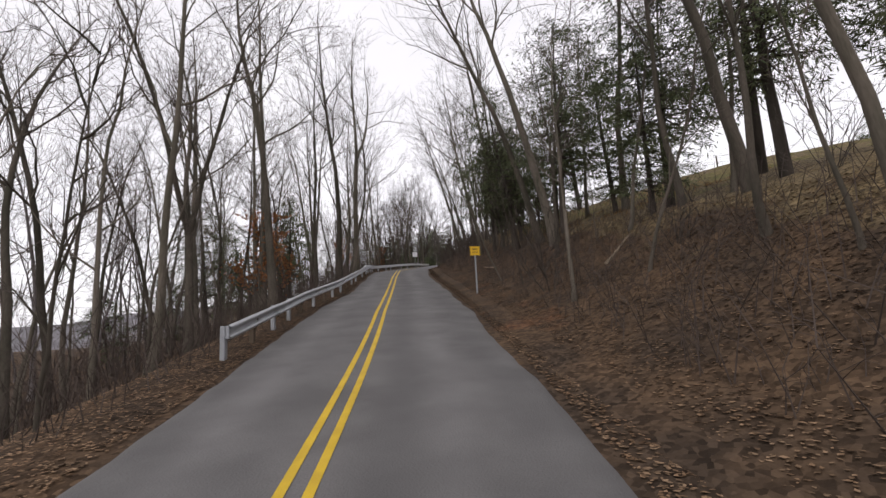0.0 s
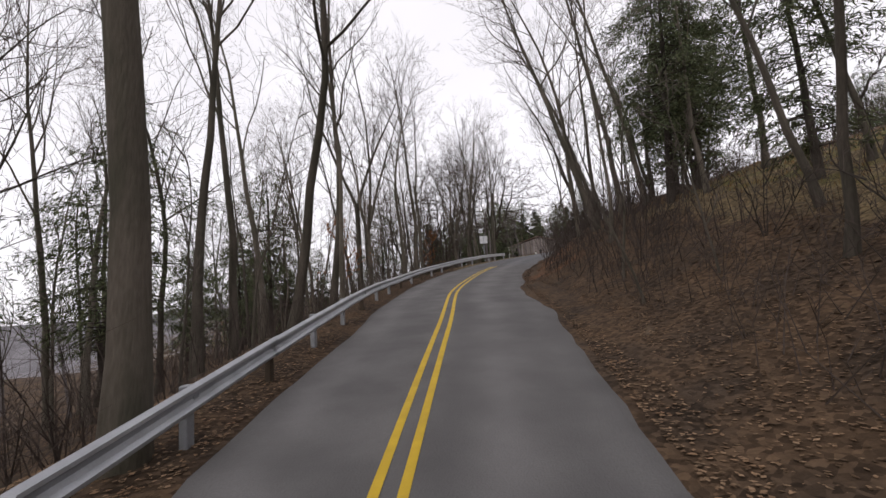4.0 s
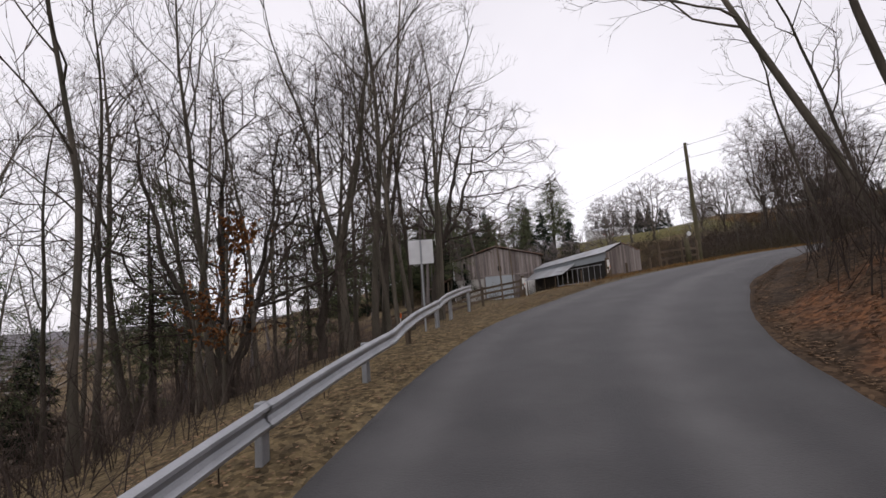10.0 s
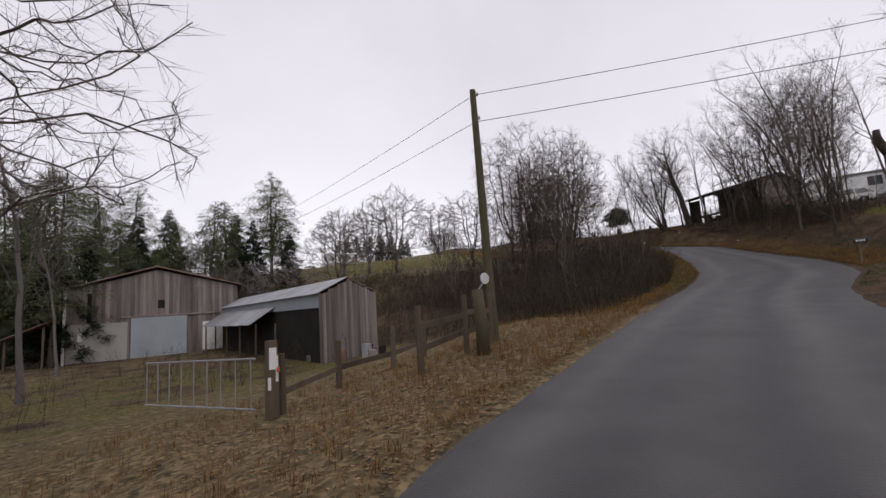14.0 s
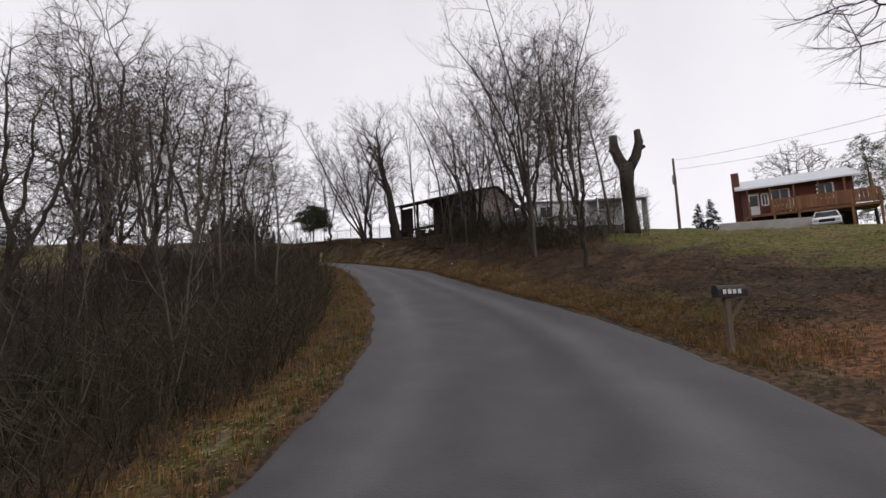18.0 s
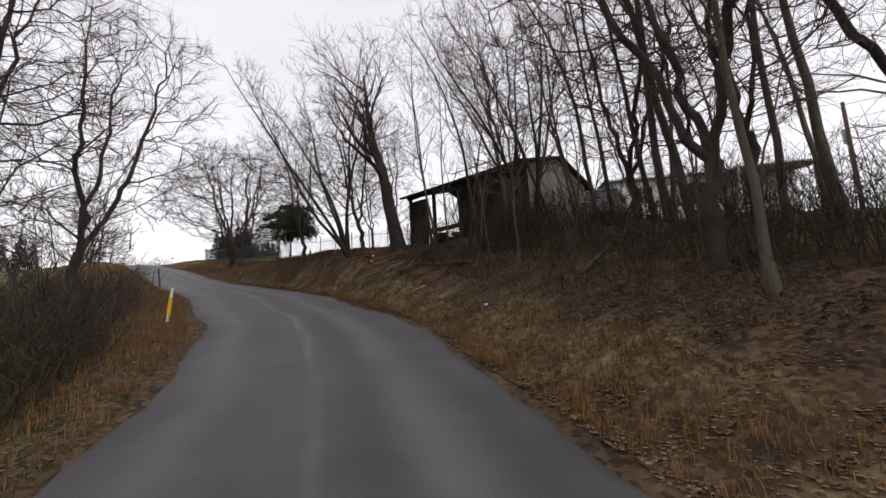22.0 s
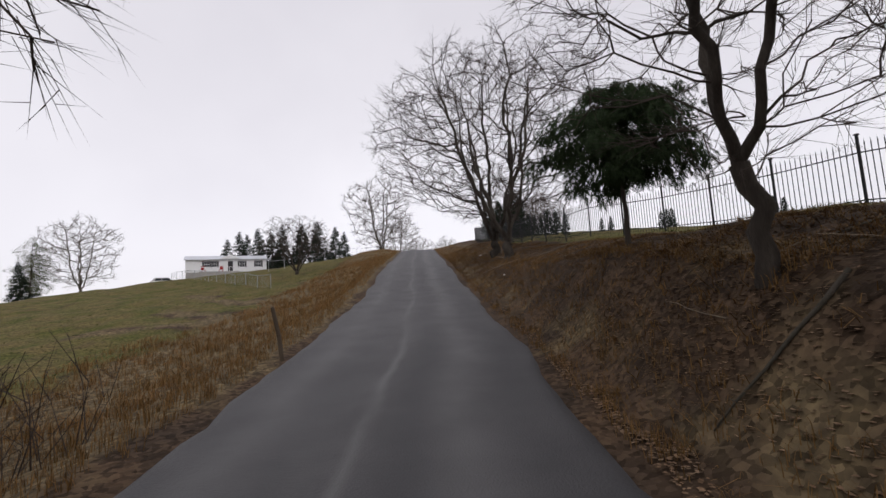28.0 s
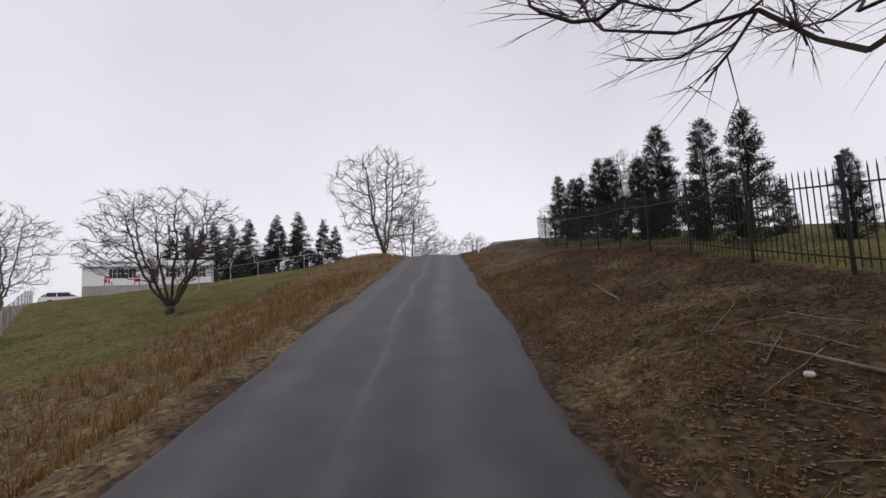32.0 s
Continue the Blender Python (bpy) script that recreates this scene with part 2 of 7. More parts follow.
BARK = varied(material("bark", (0.16, 0.135, 0.11), 0.95, 2.6, 0.6, 26, 1.0, stretch=(1, 1, 0.22), second=(0.08, 0.075, 0.055)), 0.3)
BARK_DARK = varied(material("dark bark", (0.095, 0.08, 0.066), 0.95, 2.6, 0.6, 26, 1.0, stretch=(1, 1, 0.25)), 0.25)
TWIG = varied(material("twigs", (0.085, 0.066, 0.056), 0.95, 2, 0.3, 30, 0.0), 0.25)
TWIG_GREY = varied(material("grey twigs", (0.14, 0.115, 0.10), 0.95, 2, 0.3, 30, 0.0), 0.2)
# Paler than the near twigs: distance haze put into the base colour.
TWIG_HAZED = varied(material("hazed far twigs", (0.20, 0.175, 0.17), 0.95, 2, 0.2, 30, 0.0), 0.2)
NEEDLES = islands(material("needles", (0.085, 0.105, 0.055), 0.8, 1.5, 0.4, 30, 0.0, second=(0.12, 0.12, 0.06)), 0.5)
NEEDLES_DARK = islands(material("dark needles", (0.022, 0.034, 0.02), 0.8, 1.5, 0.4, 30, 0.0), 0.5)
DRY_LEAF = islands(material("dry leaves", (0.205, 0.125, 0.072), 0.85, 4, 0.4, 60, 0.0, second=(0.26, 0.18, 0.115)), 0.6)
BRUSH = islands(material("tangled brush", (0.074, 0.058, 0.04), 0.95, 1.2, 0.4, 30, 0.0, second=(0.055, 0.05, 0.03)), 0.4)
SEDGE = islands(material("rusty broom grass", (0.25, 0.135, 0.052), 0.9, 1.2, 0.35, 40, 0.0, second=(0.18, 0.12, 0.045)), 0.4)
CEDAR_GREEN = islands(material("cedar sprays", (0.035, 0.055, 0.022), 0.8, 1.5, 0.4, 30, 0.0), 0.5)
BEECH_LEAF = islands(material("russet leaves", (0.30, 0.13, 0.05), 0.8, 4, 0.4, 60, 0.0), 0.4)
DEAD_GRASS = islands(material("dead grass", (0.23, 0.135, 0.05), 0.9, 2, 0.35, 40, 0.0, second=(0.16, 0.085, 0.032)), 0.4)
GREEN_GRASS = islands(material("winter grass", (0.085, 0.10, 0.028), 0.9, 2, 0.35, 40, 0.0), 0.4)
ASPHALT_OLD = material("worn asphalt", (0.172, 0.164, 0.161), 0.8, 0.9, 0.36, 45, 0.6)
ASPHALT = material("asphalt", (0.092, 0.088, 0.09), 0.66, 1.1, 0.38, 45, 0.6)
YELLOW = material("yellow road paint", (0.62, 0.41, 0.02), 0.7, 3, 0.25, 70, 0.2)
YELLOW_SIGN = material("yellow sheeting", (0.72, 0.43, 0.01), 0.45, 3, 0.1, 30, 0.0)
BLACK = material("black paint", (0.015, 0.014, 0.013), 0.5, 4, 0.2, 30, 0.0)
GALV = material("galvanised steel", (0.52, 0.53, 0.55), 0.45, 2.5, 0.25, 50, 0.1, metal=0.75)
ZINC_DULL = material("weathered zinc", (0.40, 0.41, 0.43), 0.55, 2.5, 0.3, 50, 0.1, metal=0.4)
SIGN_BACK = material("bare aluminium", (0.62, 0.62, 0.63), 0.4, 3, 0.15, 40, 0.0, metal=0.3)
POST_WOOD = varied(material("weathered posts", (0.15, 0.115, 0.085), 0.95, 2, 0.4, 30, 0.6, stretch=(1, 1, 0.3)), 0.3)
MOSSY = material("mossy wood", (0.085, 0.078, 0.045), 0.95, 2.5, 0.4, 30, 0.6, second=(0.12, 0.10, 0.07))
BARN_WOOD = varied(material("grey barn boards", (0.30, 0.26, 0.245), 0.95, 1.0, 0.5, 12, 0.6, stretch=(4, 4, 0.3), second=(0.15, 0.12, 0.11)), 0.32)
ROOF_TIN = varied(material("roofing tin", (0.42, 0.44, 0.47), 0.5, 0.8, 0.35, 20, 0.1, metal=0.4, second=(0.30, 0.28, 0.27)), 0.15)
RUST = material("rusted tin", (0.22, 0.11, 0.07), 0.75, 1.4, 0.4, 25, 0.3, second=(0.33, 0.27, 0.24))
BLUE_GREY = material("blue grey sheet", (0.33, 0.36, 0.385), 0.6, 0.7, 0.2, 20, 0.1)
# Near-black: interior shade put into the colour; also plain dark drums and grille.
DARK = material("near-black shade and dark parts", (0.03, 0.027, 0.025), 0.9, 1, 0.3, 20, 0.2)
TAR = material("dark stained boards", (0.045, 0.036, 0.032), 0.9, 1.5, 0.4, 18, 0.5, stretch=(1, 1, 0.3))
BRICK = material("red brick", (0.18, 0.07, 0.053), 0.9, 2, 0.3, 45, 0.5, second=(0.14, 0.06, 0.05))
MORTAR = material("mortar", (0.16, 0.09, 0.075), 0.95, 3, 0.2, 40, 0.3)
DECK = varied(material("stained deck boards", (0.26, 0.135, 0.075), 0.8, 2, 0.3, 25, 0.3), 0.2)
METAL_ROOF = material("pale metal roof", (0.60, 0.62, 0.66), 0.4, 0.6, 0.12, 20, 0.0, metal=0.3)
WHITE = material("white siding", (0.76, 0.76, 0.76), 0.55, 1.2, 0.08, 20, 0.05)
WHITE_CAR = material("white car paint", (0.80, 0.80, 0.80), 0.25, 3, 0.04, 20, 0.0)
CONCRETE = material("concrete", (0.42, 0.40, 0.37), 0.9, 1.2, 0.25, 30, 0.4)
RUBBER = material("rubber", (0.02, 0.02, 0.02), 0.8, 5, 0.2, 40, 0.1)
IRON = material("black iron", (0.018, 0.018, 0.02), 0.5, 3, 0.2, 40, 0.0, metal=0.5)
GLASS = material("dark glass", (0.02, 0.022, 0.026), 0.08, 2, 0.1, 10, 0.0)
SHUTTER = material("black shutter", (0.03, 0.025, 0.03), 0.6, 2, 0.2, 20, 0.0)
PALE_LITTER = material("pale litter", (0.75, 0.74, 0.72), 0.6, 6, 0.15, 40, 0.0)
ORANGE = material("orange plastic", (0.65, 0.14, 0.03), 0.6, 6, 0.2, 40, 0.0)
RED_LAMP = material("red lens", (0.35, 0.02, 0.02), 0.2, 6, 0.1, 40, 0.0)
WIRE = material("cable", (0.03, 0.03, 0.03), 0.7, 6, 0.1, 40, 0.0)
LOG = varied(material("pale dead wood", (0.33, 0.26, 0.19), 0.9, 2, 0.4, 22, 0.5), 0.3)


def ground_material():
    """Leaf litter, dead grass, lawn and bare red clay, laid by what grows where; haze tinted into the far ground."""
    m = material("forest floor", (0.112, 0.072, 0.044), 0.95, 0.9, 0.55, 14, 1.0, second=(0.055, 0.040, 0.029))
    n, l = m.node_tree.nodes, m.node_tree.links
    b = n["Principled BSDF"]
    last = b.inputs["Base Color"].links[0].from_socket
    wob = n.new("ShaderNodeTexNoise")
    wob.inputs["Scale"].default_value, wob.inputs["Detail"].default_value = 0.6, 8
    tc = n.new("ShaderNodeTexCoord")
    l.new(tc.outputs["Object"], wob.inputs["Vector"])
    # away: grey of bare woods, paled with distance haze in the colour.
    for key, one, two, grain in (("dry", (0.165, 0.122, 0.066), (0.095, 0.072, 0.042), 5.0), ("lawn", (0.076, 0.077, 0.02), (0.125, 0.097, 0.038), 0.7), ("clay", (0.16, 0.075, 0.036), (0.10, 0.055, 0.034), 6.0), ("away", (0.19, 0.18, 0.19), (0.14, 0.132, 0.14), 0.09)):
        at = n.new("ShaderNodeAttribute")
        at.attribute_name = key
        g = n.new("ShaderNodeTexNoise")
        g.inputs["Scale"].default_value, g.inputs["Detail"].default_value = grain, 7
        l.new(tc.outputs["Object"], g.inputs["Vector"])
        col = n.new("ShaderNodeMix")
        col.data_type = "RGBA"
        col.inputs["A"].default_value, col.inputs["B"].default_value = (*one, 1), (*two, 1)
        gr = n.new("ShaderNodeValToRGB")
        gr.color_ramp.elements[0].position, gr.color_ramp.elements[1].position = 0.38, 0.62
        l.new(g.outputs["Fac"], gr.inputs["Fac"])
        l.new(gr.outputs["Color"], col.inputs["Factor"])
        add, mul = n.new("ShaderNodeMath"), n.new("ShaderNodeMath")
        add.operation, mul.operation = "ADD", "MULTIPLY"
        sub = n.new("ShaderNodeMath")
        sub.operation = "SUBTRACT"
        sub.inputs[1].default_value = 0.5
        l.new(wob.outputs["Fac"], sub.inputs[0])
        mul.inputs[1].default_value = 1.6
        l.new(sub.outputs[0], mul.inputs[0])
        l.new(at.outputs["Fac"], add.inputs[0])
        l.new(mul.outputs[0], add.inputs[1])
        edge = n.new("ShaderNodeMapRange")
        edge.inputs["From Min"].default_value, edge.inputs["From Max"].default_value = 0.35, 0.65
        l.new(add.outputs[0], edge.inputs["Value"])
        mx = n.new("ShaderNodeMix")
        mx.data_type = "RGBA"
        l.new(edge.outputs[0], mx.inputs["Factor"])
        l.new(last, mx.inputs["A"])
        l.new(col.outputs["Result"], mx.inputs["B"])
        last = mx.outputs["Result"]
    cells, speck, tone, fleck = n.new("ShaderNodeTexVoronoi"), n.new("ShaderNodeSeparateColor"), n.new("ShaderNodeMapRange"), n.new("ShaderNodeHueSaturation")
    cells.inputs["Scale"].default_value = 13.0
    l.new(tc.outputs["Object"], cells.inputs["Vector"])
    l.new(cells.outputs["Color"], speck.inputs[0])
    tone.inputs["To Min"].default_value, tone.inputs["To Max"].default_value = 0.46, 1.45
    l.new(speck.outputs[0], tone.inputs["Value"])
    l.new(tone.outputs[0], fleck.inputs["Value"])
    l.new(last, fleck.inputs["Color"])
    l.new(fleck.outputs[0], b.inputs["Base Color"])
    return m


GROUND = ground_material()


# ---- mesh helpers ----
class Geo:
    """Vertices and faces of one part."""

    def __init__(self):
        self.v, self.f = [], []

    def add(self, verts, faces):
        k = len(self.v)
        self.v.extend(verts)
        self.f.extend([tuple(i + k for i in f) for f in faces])
        return self

    def box(self, lo, hi, m=None):
        (a, b, c), (d, e, f) = lo, hi
        vs = [(a, b, c), (d, b, c), (d, e, c), (a, e, c), (a, b, f), (d, b, f), (d, e, f), (a, e, f)]
        if m is not None:
            vs = [tuple(m @ Vector(v)) for v in vs]
        return self.add(vs, [(0, 3, 2, 1), (4, 5, 6, 7), (0, 1, 5, 4), (1, 2, 6, 5), (2, 3, 7, 6), (3, 0, 4, 7)])

    def block(self, lo, hi, bevel=0.01, m=None):
        """A box with chamfered upright and level edges."""
        bm = bmesh.new()
        bmesh.ops.create_cube(bm, size=1.0)
        c, s = [(p + q) / 2 for p, q in zip(lo, hi)], [abs(q - p) for p, q in zip(lo, hi)]
        for v in bm.verts:
            v.co = Vector((v.co.x * s[0] + c[0], v.co.y * s[1] + c[1], v.co.z * s[2] + c[2]))
        bmesh.ops.bevel(bm, geom=bm.edges[:], offset=min(bevel, min(s) * 0.3), segments=1, affect="EDGES")
        bm.verts.index_update()
        vs = [tuple(m @ v.co) if m is not None else tuple(v.co) for v in bm.verts]
        self.add(vs, [[v.index for v in f.verts] for f in bm.faces])
        bm.free()
        return self

    def beam(self, p, q, w, h):
        p, q = Vector(p), Vector(q)
        t = (q - p).normalized()
        side = t.cross(Vector((0, 0, 1)))
        side = side.normalized() if side.length > 1e-3 else Vector((1, 0, 0))
        up = side.cross(t)
        vs = [tuple(o + side * a * w / 2 + up * b * h / 2) for o in (p, q) for a, b in ((-1, -1), (1, -1), (1, 1), (-1, 1))]
        return self.add(vs, [(3, 2, 1, 0), (4, 5, 6, 7), (0, 1, 5, 4), (1, 2, 6, 5), (2, 3, 7, 6), (3, 0, 4, 7)])

    def tube(self, pts, radii, sides=6, cap=True):
        pts = [Vector(p) for p in pts]
        k, n = len(self.v), len(pts)
        ref = Vector((0.31, 0.95, 0.02))
        for i, p in enumerate(pts):
            t = (pts[min(i + 1, n - 1)] - pts[max(i - 1, 0)])
            t = t.normalized() if t.length > 1e-6 else Vector((0, 0, 1))
            a = t.cross(ref)
            a = a.normalized() if a.length > 1e-3 else t.orthogonal().normalized()
            b = t.cross(a)
            for j in range(sides):
                w = 2 * math.pi * j / sides
                self.v.append(tuple(p + (a * math.cos(w) + b * math.sin(w)) * radii[i]))
        for i in range(n - 1):
            for j in range(sides):
                j2 = (j + 1) % sides
                self.f.append((k + i * sides + j, k + i * sides + j2, k + (i + 1) * sides + j2, k + (i + 1) * sides + j))
        if cap:
            self.f.append(tuple(k + j for j in reversed(range(sides))))
            self.f.append(tuple(k + (n - 1) * sides + j for j in range(sides)))
        return self

    def spike(self, p, q, r):
        """A slender twig: three sides drawn to a tip."""
        t = (q - p).normalized()
        a = t.orthogonal().normalized()
        b = t.cross(a)
        return self.add([tuple(p + a * r), tuple(p - a * r * .5 + b * r * .87), tuple(p - a * r * .5 - b * r * .87), tuple(q)], [(0, 1, 3), (1, 2, 3), (2, 0, 3)])

    def slab(self, corners, thick):
        """A flat piece through four corners, with thickness downwards."""
        c = [Vector(p) for p in corners]
        nrm = (c[1] - c[0]).cross(c[3] - c[0]).normalized() * thick
        vs = [tuple(p) for p in c] + [tuple(p - nrm) for p in c]
        return self.add(vs, [(0, 1, 2, 3), (7, 6, 5, 4), (0, 4, 5, 1), (1, 5, 6, 2), (2, 6, 7, 3), (3, 7, 4, 0)])

    def mesh(self, name, mat, smooth=False):
        me = bpy.data.meshes.new(name)
        me.from_pydata(self.v, [], self.f)
        if mat:
            me.materials.append(mat)
        if smooth:
            me.polygons.foreach_set("use_smooth", [True] * len(me.polygons))
        me.update()
        return me


def part(name, geo, mat, parent, label="", smooth=False, at=None):
    ob = new(name, geo if isinstance(geo, bpy.types.Mesh) else geo.mesh(name, mat, smooth))
    ob.parent = parent
    if at is not None:
        ob.matrix_basis = at
    if label:
        tagged(ob, label)
    return ob


def thing(name, m, label, category, group="", kind=""):
    ob = new(name)
    ob.empty_display_size = 0.2
    ob.matrix_basis = m
    return tagged(ob, label, category, group, kind)


def along(s, lat, up=0.0):
    """A place by the distance along the road, across it and above its surface."""
    p = [float(np.interp(s, LINE_S, LINE[:, k])) for k in range(3)]
    t = np.array([np.interp(s, LINE_S, LINE_T[:, k]) for k in range(2)])
    t /= np.linalg.norm(t)
    return Vector((p[0] + t[1] * lat, p[1] - t[0] * lat, p[2] + up))


def heading(s):
    """The road's turn about z at s, in degrees, for things that face along it."""
    t = [float(np.interp(s, LINE_S, LINE_T[:, k])) for k in range(2)]
    return math.degrees(math.atan2(-t[0], t[1]))


def on_ground(x, y, rz=0.0, sink=0.0):
    return pose(x, y, ground_at(x, y) - sink, 0, 0, rz)


def worn_tracks(m, dark, key="worn"):
    """Wheel tracks and seams along the lanes, broken up by patches."""
    n, l = m.node_tree.nodes, m.node_tree.links
    b = n["Principled BSDF"]
    src = b.inputs["Base Color"].links[0].from_socket
    at, ns, mul, mx, tc = n.new("ShaderNodeAttribute"), n.new("ShaderNodeTexNoise"), n.new("ShaderNodeMath"), n.new("ShaderNodeMix"), n.new("ShaderNodeTexCoord")
    at.attribute_name = key
    ns.inputs["Scale"].default_value, ns.inputs["Detail"].default_value = .35, 6
    l.new(tc.outputs["Object"], ns.inputs["Vector"])
    mul.operation, mx.data_type = "MULTIPLY", "RGBA"
    l.new(at.outputs["Fac"], mul.inputs[0])
    l.new(ns.outputs["Fac"], mul.inputs[1])
    l.new(mul.outputs[0], mx.inputs["Factor"])
    l.new(src, mx.inputs["A"])
    mx.inputs["B"].default_value = (*dark, 1)
    l.new(mx.outputs["Result"], b.inputs["Base Color"])


worn_tracks(ASPHALT, (0.034, 0.033, 0.036))
worn_tracks(ASPHALT, (0.19, 0.185, 0.185), "seam")
worn_tracks(ASPHALT_OLD, (0.09, 0.086, 0.086))
worn_tracks(ASPHALT_OLD, (0.23, 0.22, 0.22), "seam")

# ---- ground and road ----
def axis_steps(lo, hi, step, reach):
    mid = list(np.arange(lo, hi + 1e-6, step))
    out, d = [], step
    while sum(out) < reach:
        d *= 1.22
        out.append(d)
    left = [lo - sum(out[:k + 1]) for k in range(len(out))][::-1]
    right = [mid[-1] + sum(out[:k + 1]) for k in range(len(out))]
    return np.array(left + mid + right)


def build_ground():
    xs, ys = axis_steps(-24, 108, 0.75, 2200), axis_steps(-14, 196, 0.75, 2200)
    gx, gy = np.meshgrid(xs, ys)
    x, y = gx.ravel(), gy.ravel()
    z = ground(x, y)
    nx, ny = len(xs), len(ys)
    i = (np.arange(ny - 1)[:, None] * nx + np.arange(nx - 1)).ravel()
    quads = np.stack([i, i + 1, i + 1 + nx, i + nx], 1)
    me = bpy.data.meshes.new("ground")
    me.vertices.add(len(x))
    me.vertices.foreach_set("co", np.stack([x, y, z], 1).ravel())
    me.loops.add(quads.size)
    me.loops.foreach_set("vertex_index", quads.ravel())
    me.polygons.add(len(quads))
    me.polygons.foreach_set("loop_start", np.arange(0, quads.size, 4))
    me.polygons.foreach_set("use_smooth", np.ones(len(quads), bool))
    me.update(calc_edges=True)
    s, lat, _ = road_frame(x, y)
    dr, dl = lat - np.interp(s, EDGE_S, EDGE_R), -lat - np.interp(s, EDGE_S, EDGE_L)

    def band(v, a, b, soft):
        return np.clip((v - a) / soft + .5, 0, 1) * np.clip((b - v) / soft + .5, 0, 1)

    dry = 0.95 * band(dl, -2, 14, 2) * band(s, 58, 87, 4) + 0.55 * band(dl, 22, 400, 6) * band(s, 84, 124, 8) + 0.8 * band(dl, 9, 400, 4) * band(s, 124, 150, 8)
    dry = np.maximum(dry, 1.0 * band(dl, .2, 7, 1.2) * band(s, 146, 230, 6))
    dry = np.maximum(dry, 0.55 * band(dl, 8, 400, 4) * band(s, 72, 90, 6))
    dry = np.maximum(dry, 0.5 * band(dr, .2, 1.6, 1.0) * band(s, 94, 230, 6))
    dry = np.maximum(dry, 0.85 * band(dr, 5.5, 400, 3) * band(s, -40, 50, 6))
    dry = np.maximum(dry, 0.42 * band(dr, .3, 4.5, 1.0) * band(s, 172, 230, 6))
    dry = np.maximum(dry, 0.6 * band(dr, .3, 2.4, 1.5) * band(s, 110, 129, 5) + 0.36 * band(dr, .3, 4.0, 1.5) * band(s, 130, 150, 5))
    lawn = 0.9 * band(dr, 7, 400, 5) * band(s, 86, 116, 5) + 0.95 * band(dr, 5.8, 400, 1) * band(s, 142, 240, 4)
    lawn = np.maximum(lawn, 0.8 * band(dl, 6.5, 120, 2) * band(s, 146, 215, 8))
    lawn = np.maximum(lawn, 0.5 * band(dr, 7, 400, 3) * band(s, 18, 52, 6))
    lawn = np.maximum(lawn, 0.42 * band(dl, .3, 1.6, .8) * band(s, 84, 116, 4))
    lawn = np.maximum(lawn, 0.52 * band(dr, .4, 2.6, .8) * band(s, 98, 108, 3))
    lawn = np.maximum(lawn, 0.45 * band(dl, 10, 30, 4) * band(s, 74, 88, 4))
    lawn = np.maximum(lawn, 0.55 * band(dr, 26, 600, 10) * band(s, -60, 240, 6))
    clay = 0.62 * band(dr, .8, 5, 1.2) * band(s, 84, 99, 4) + 0.5 * band(dr, .3, 3.2, 1) * band(s, 46, 66, 3) + 0.42 * band(dr, 2, 5, 1) * band(s, 128, 142, 3)
    clay = np.maximum(clay, 0.35 * band(dr, .2, 2, 1) * band(s, 10, 30, 5))
    for a, b in (((55.0, 132.6), (60.1, 119.3)), ((56.1, 142.1), (62.2, 123.4)), ((51.9, 126.0), (60.4, 123.8))):
        a, b = np.array(a), np.array(b)
        t = np.clip(((x - a[0]) * (b - a)[0] + (y - a[1]) * (b - a)[1]) / ((b - a) ** 2).sum(), 0, 1)
        off = np.hypot(x - a[0] - t * (b - a)[0], y - a[1] - t * (b - a)[1])
        dry = np.maximum(dry, .8 * np.clip(1.3 - off, 0, 1))
        lawn = lawn * np.clip(off / 1.2, .3, 1)
    # Ground past 70 m blends into the haze-paled colour.
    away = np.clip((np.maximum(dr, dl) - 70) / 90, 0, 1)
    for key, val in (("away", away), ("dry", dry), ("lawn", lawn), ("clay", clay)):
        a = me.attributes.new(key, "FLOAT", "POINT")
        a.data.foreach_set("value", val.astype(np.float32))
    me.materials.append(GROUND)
    return tagged(new("ground", me), "leaf-strewn slopes, dead grass and winter lawn", "ground", kind="structure")


build_ground()


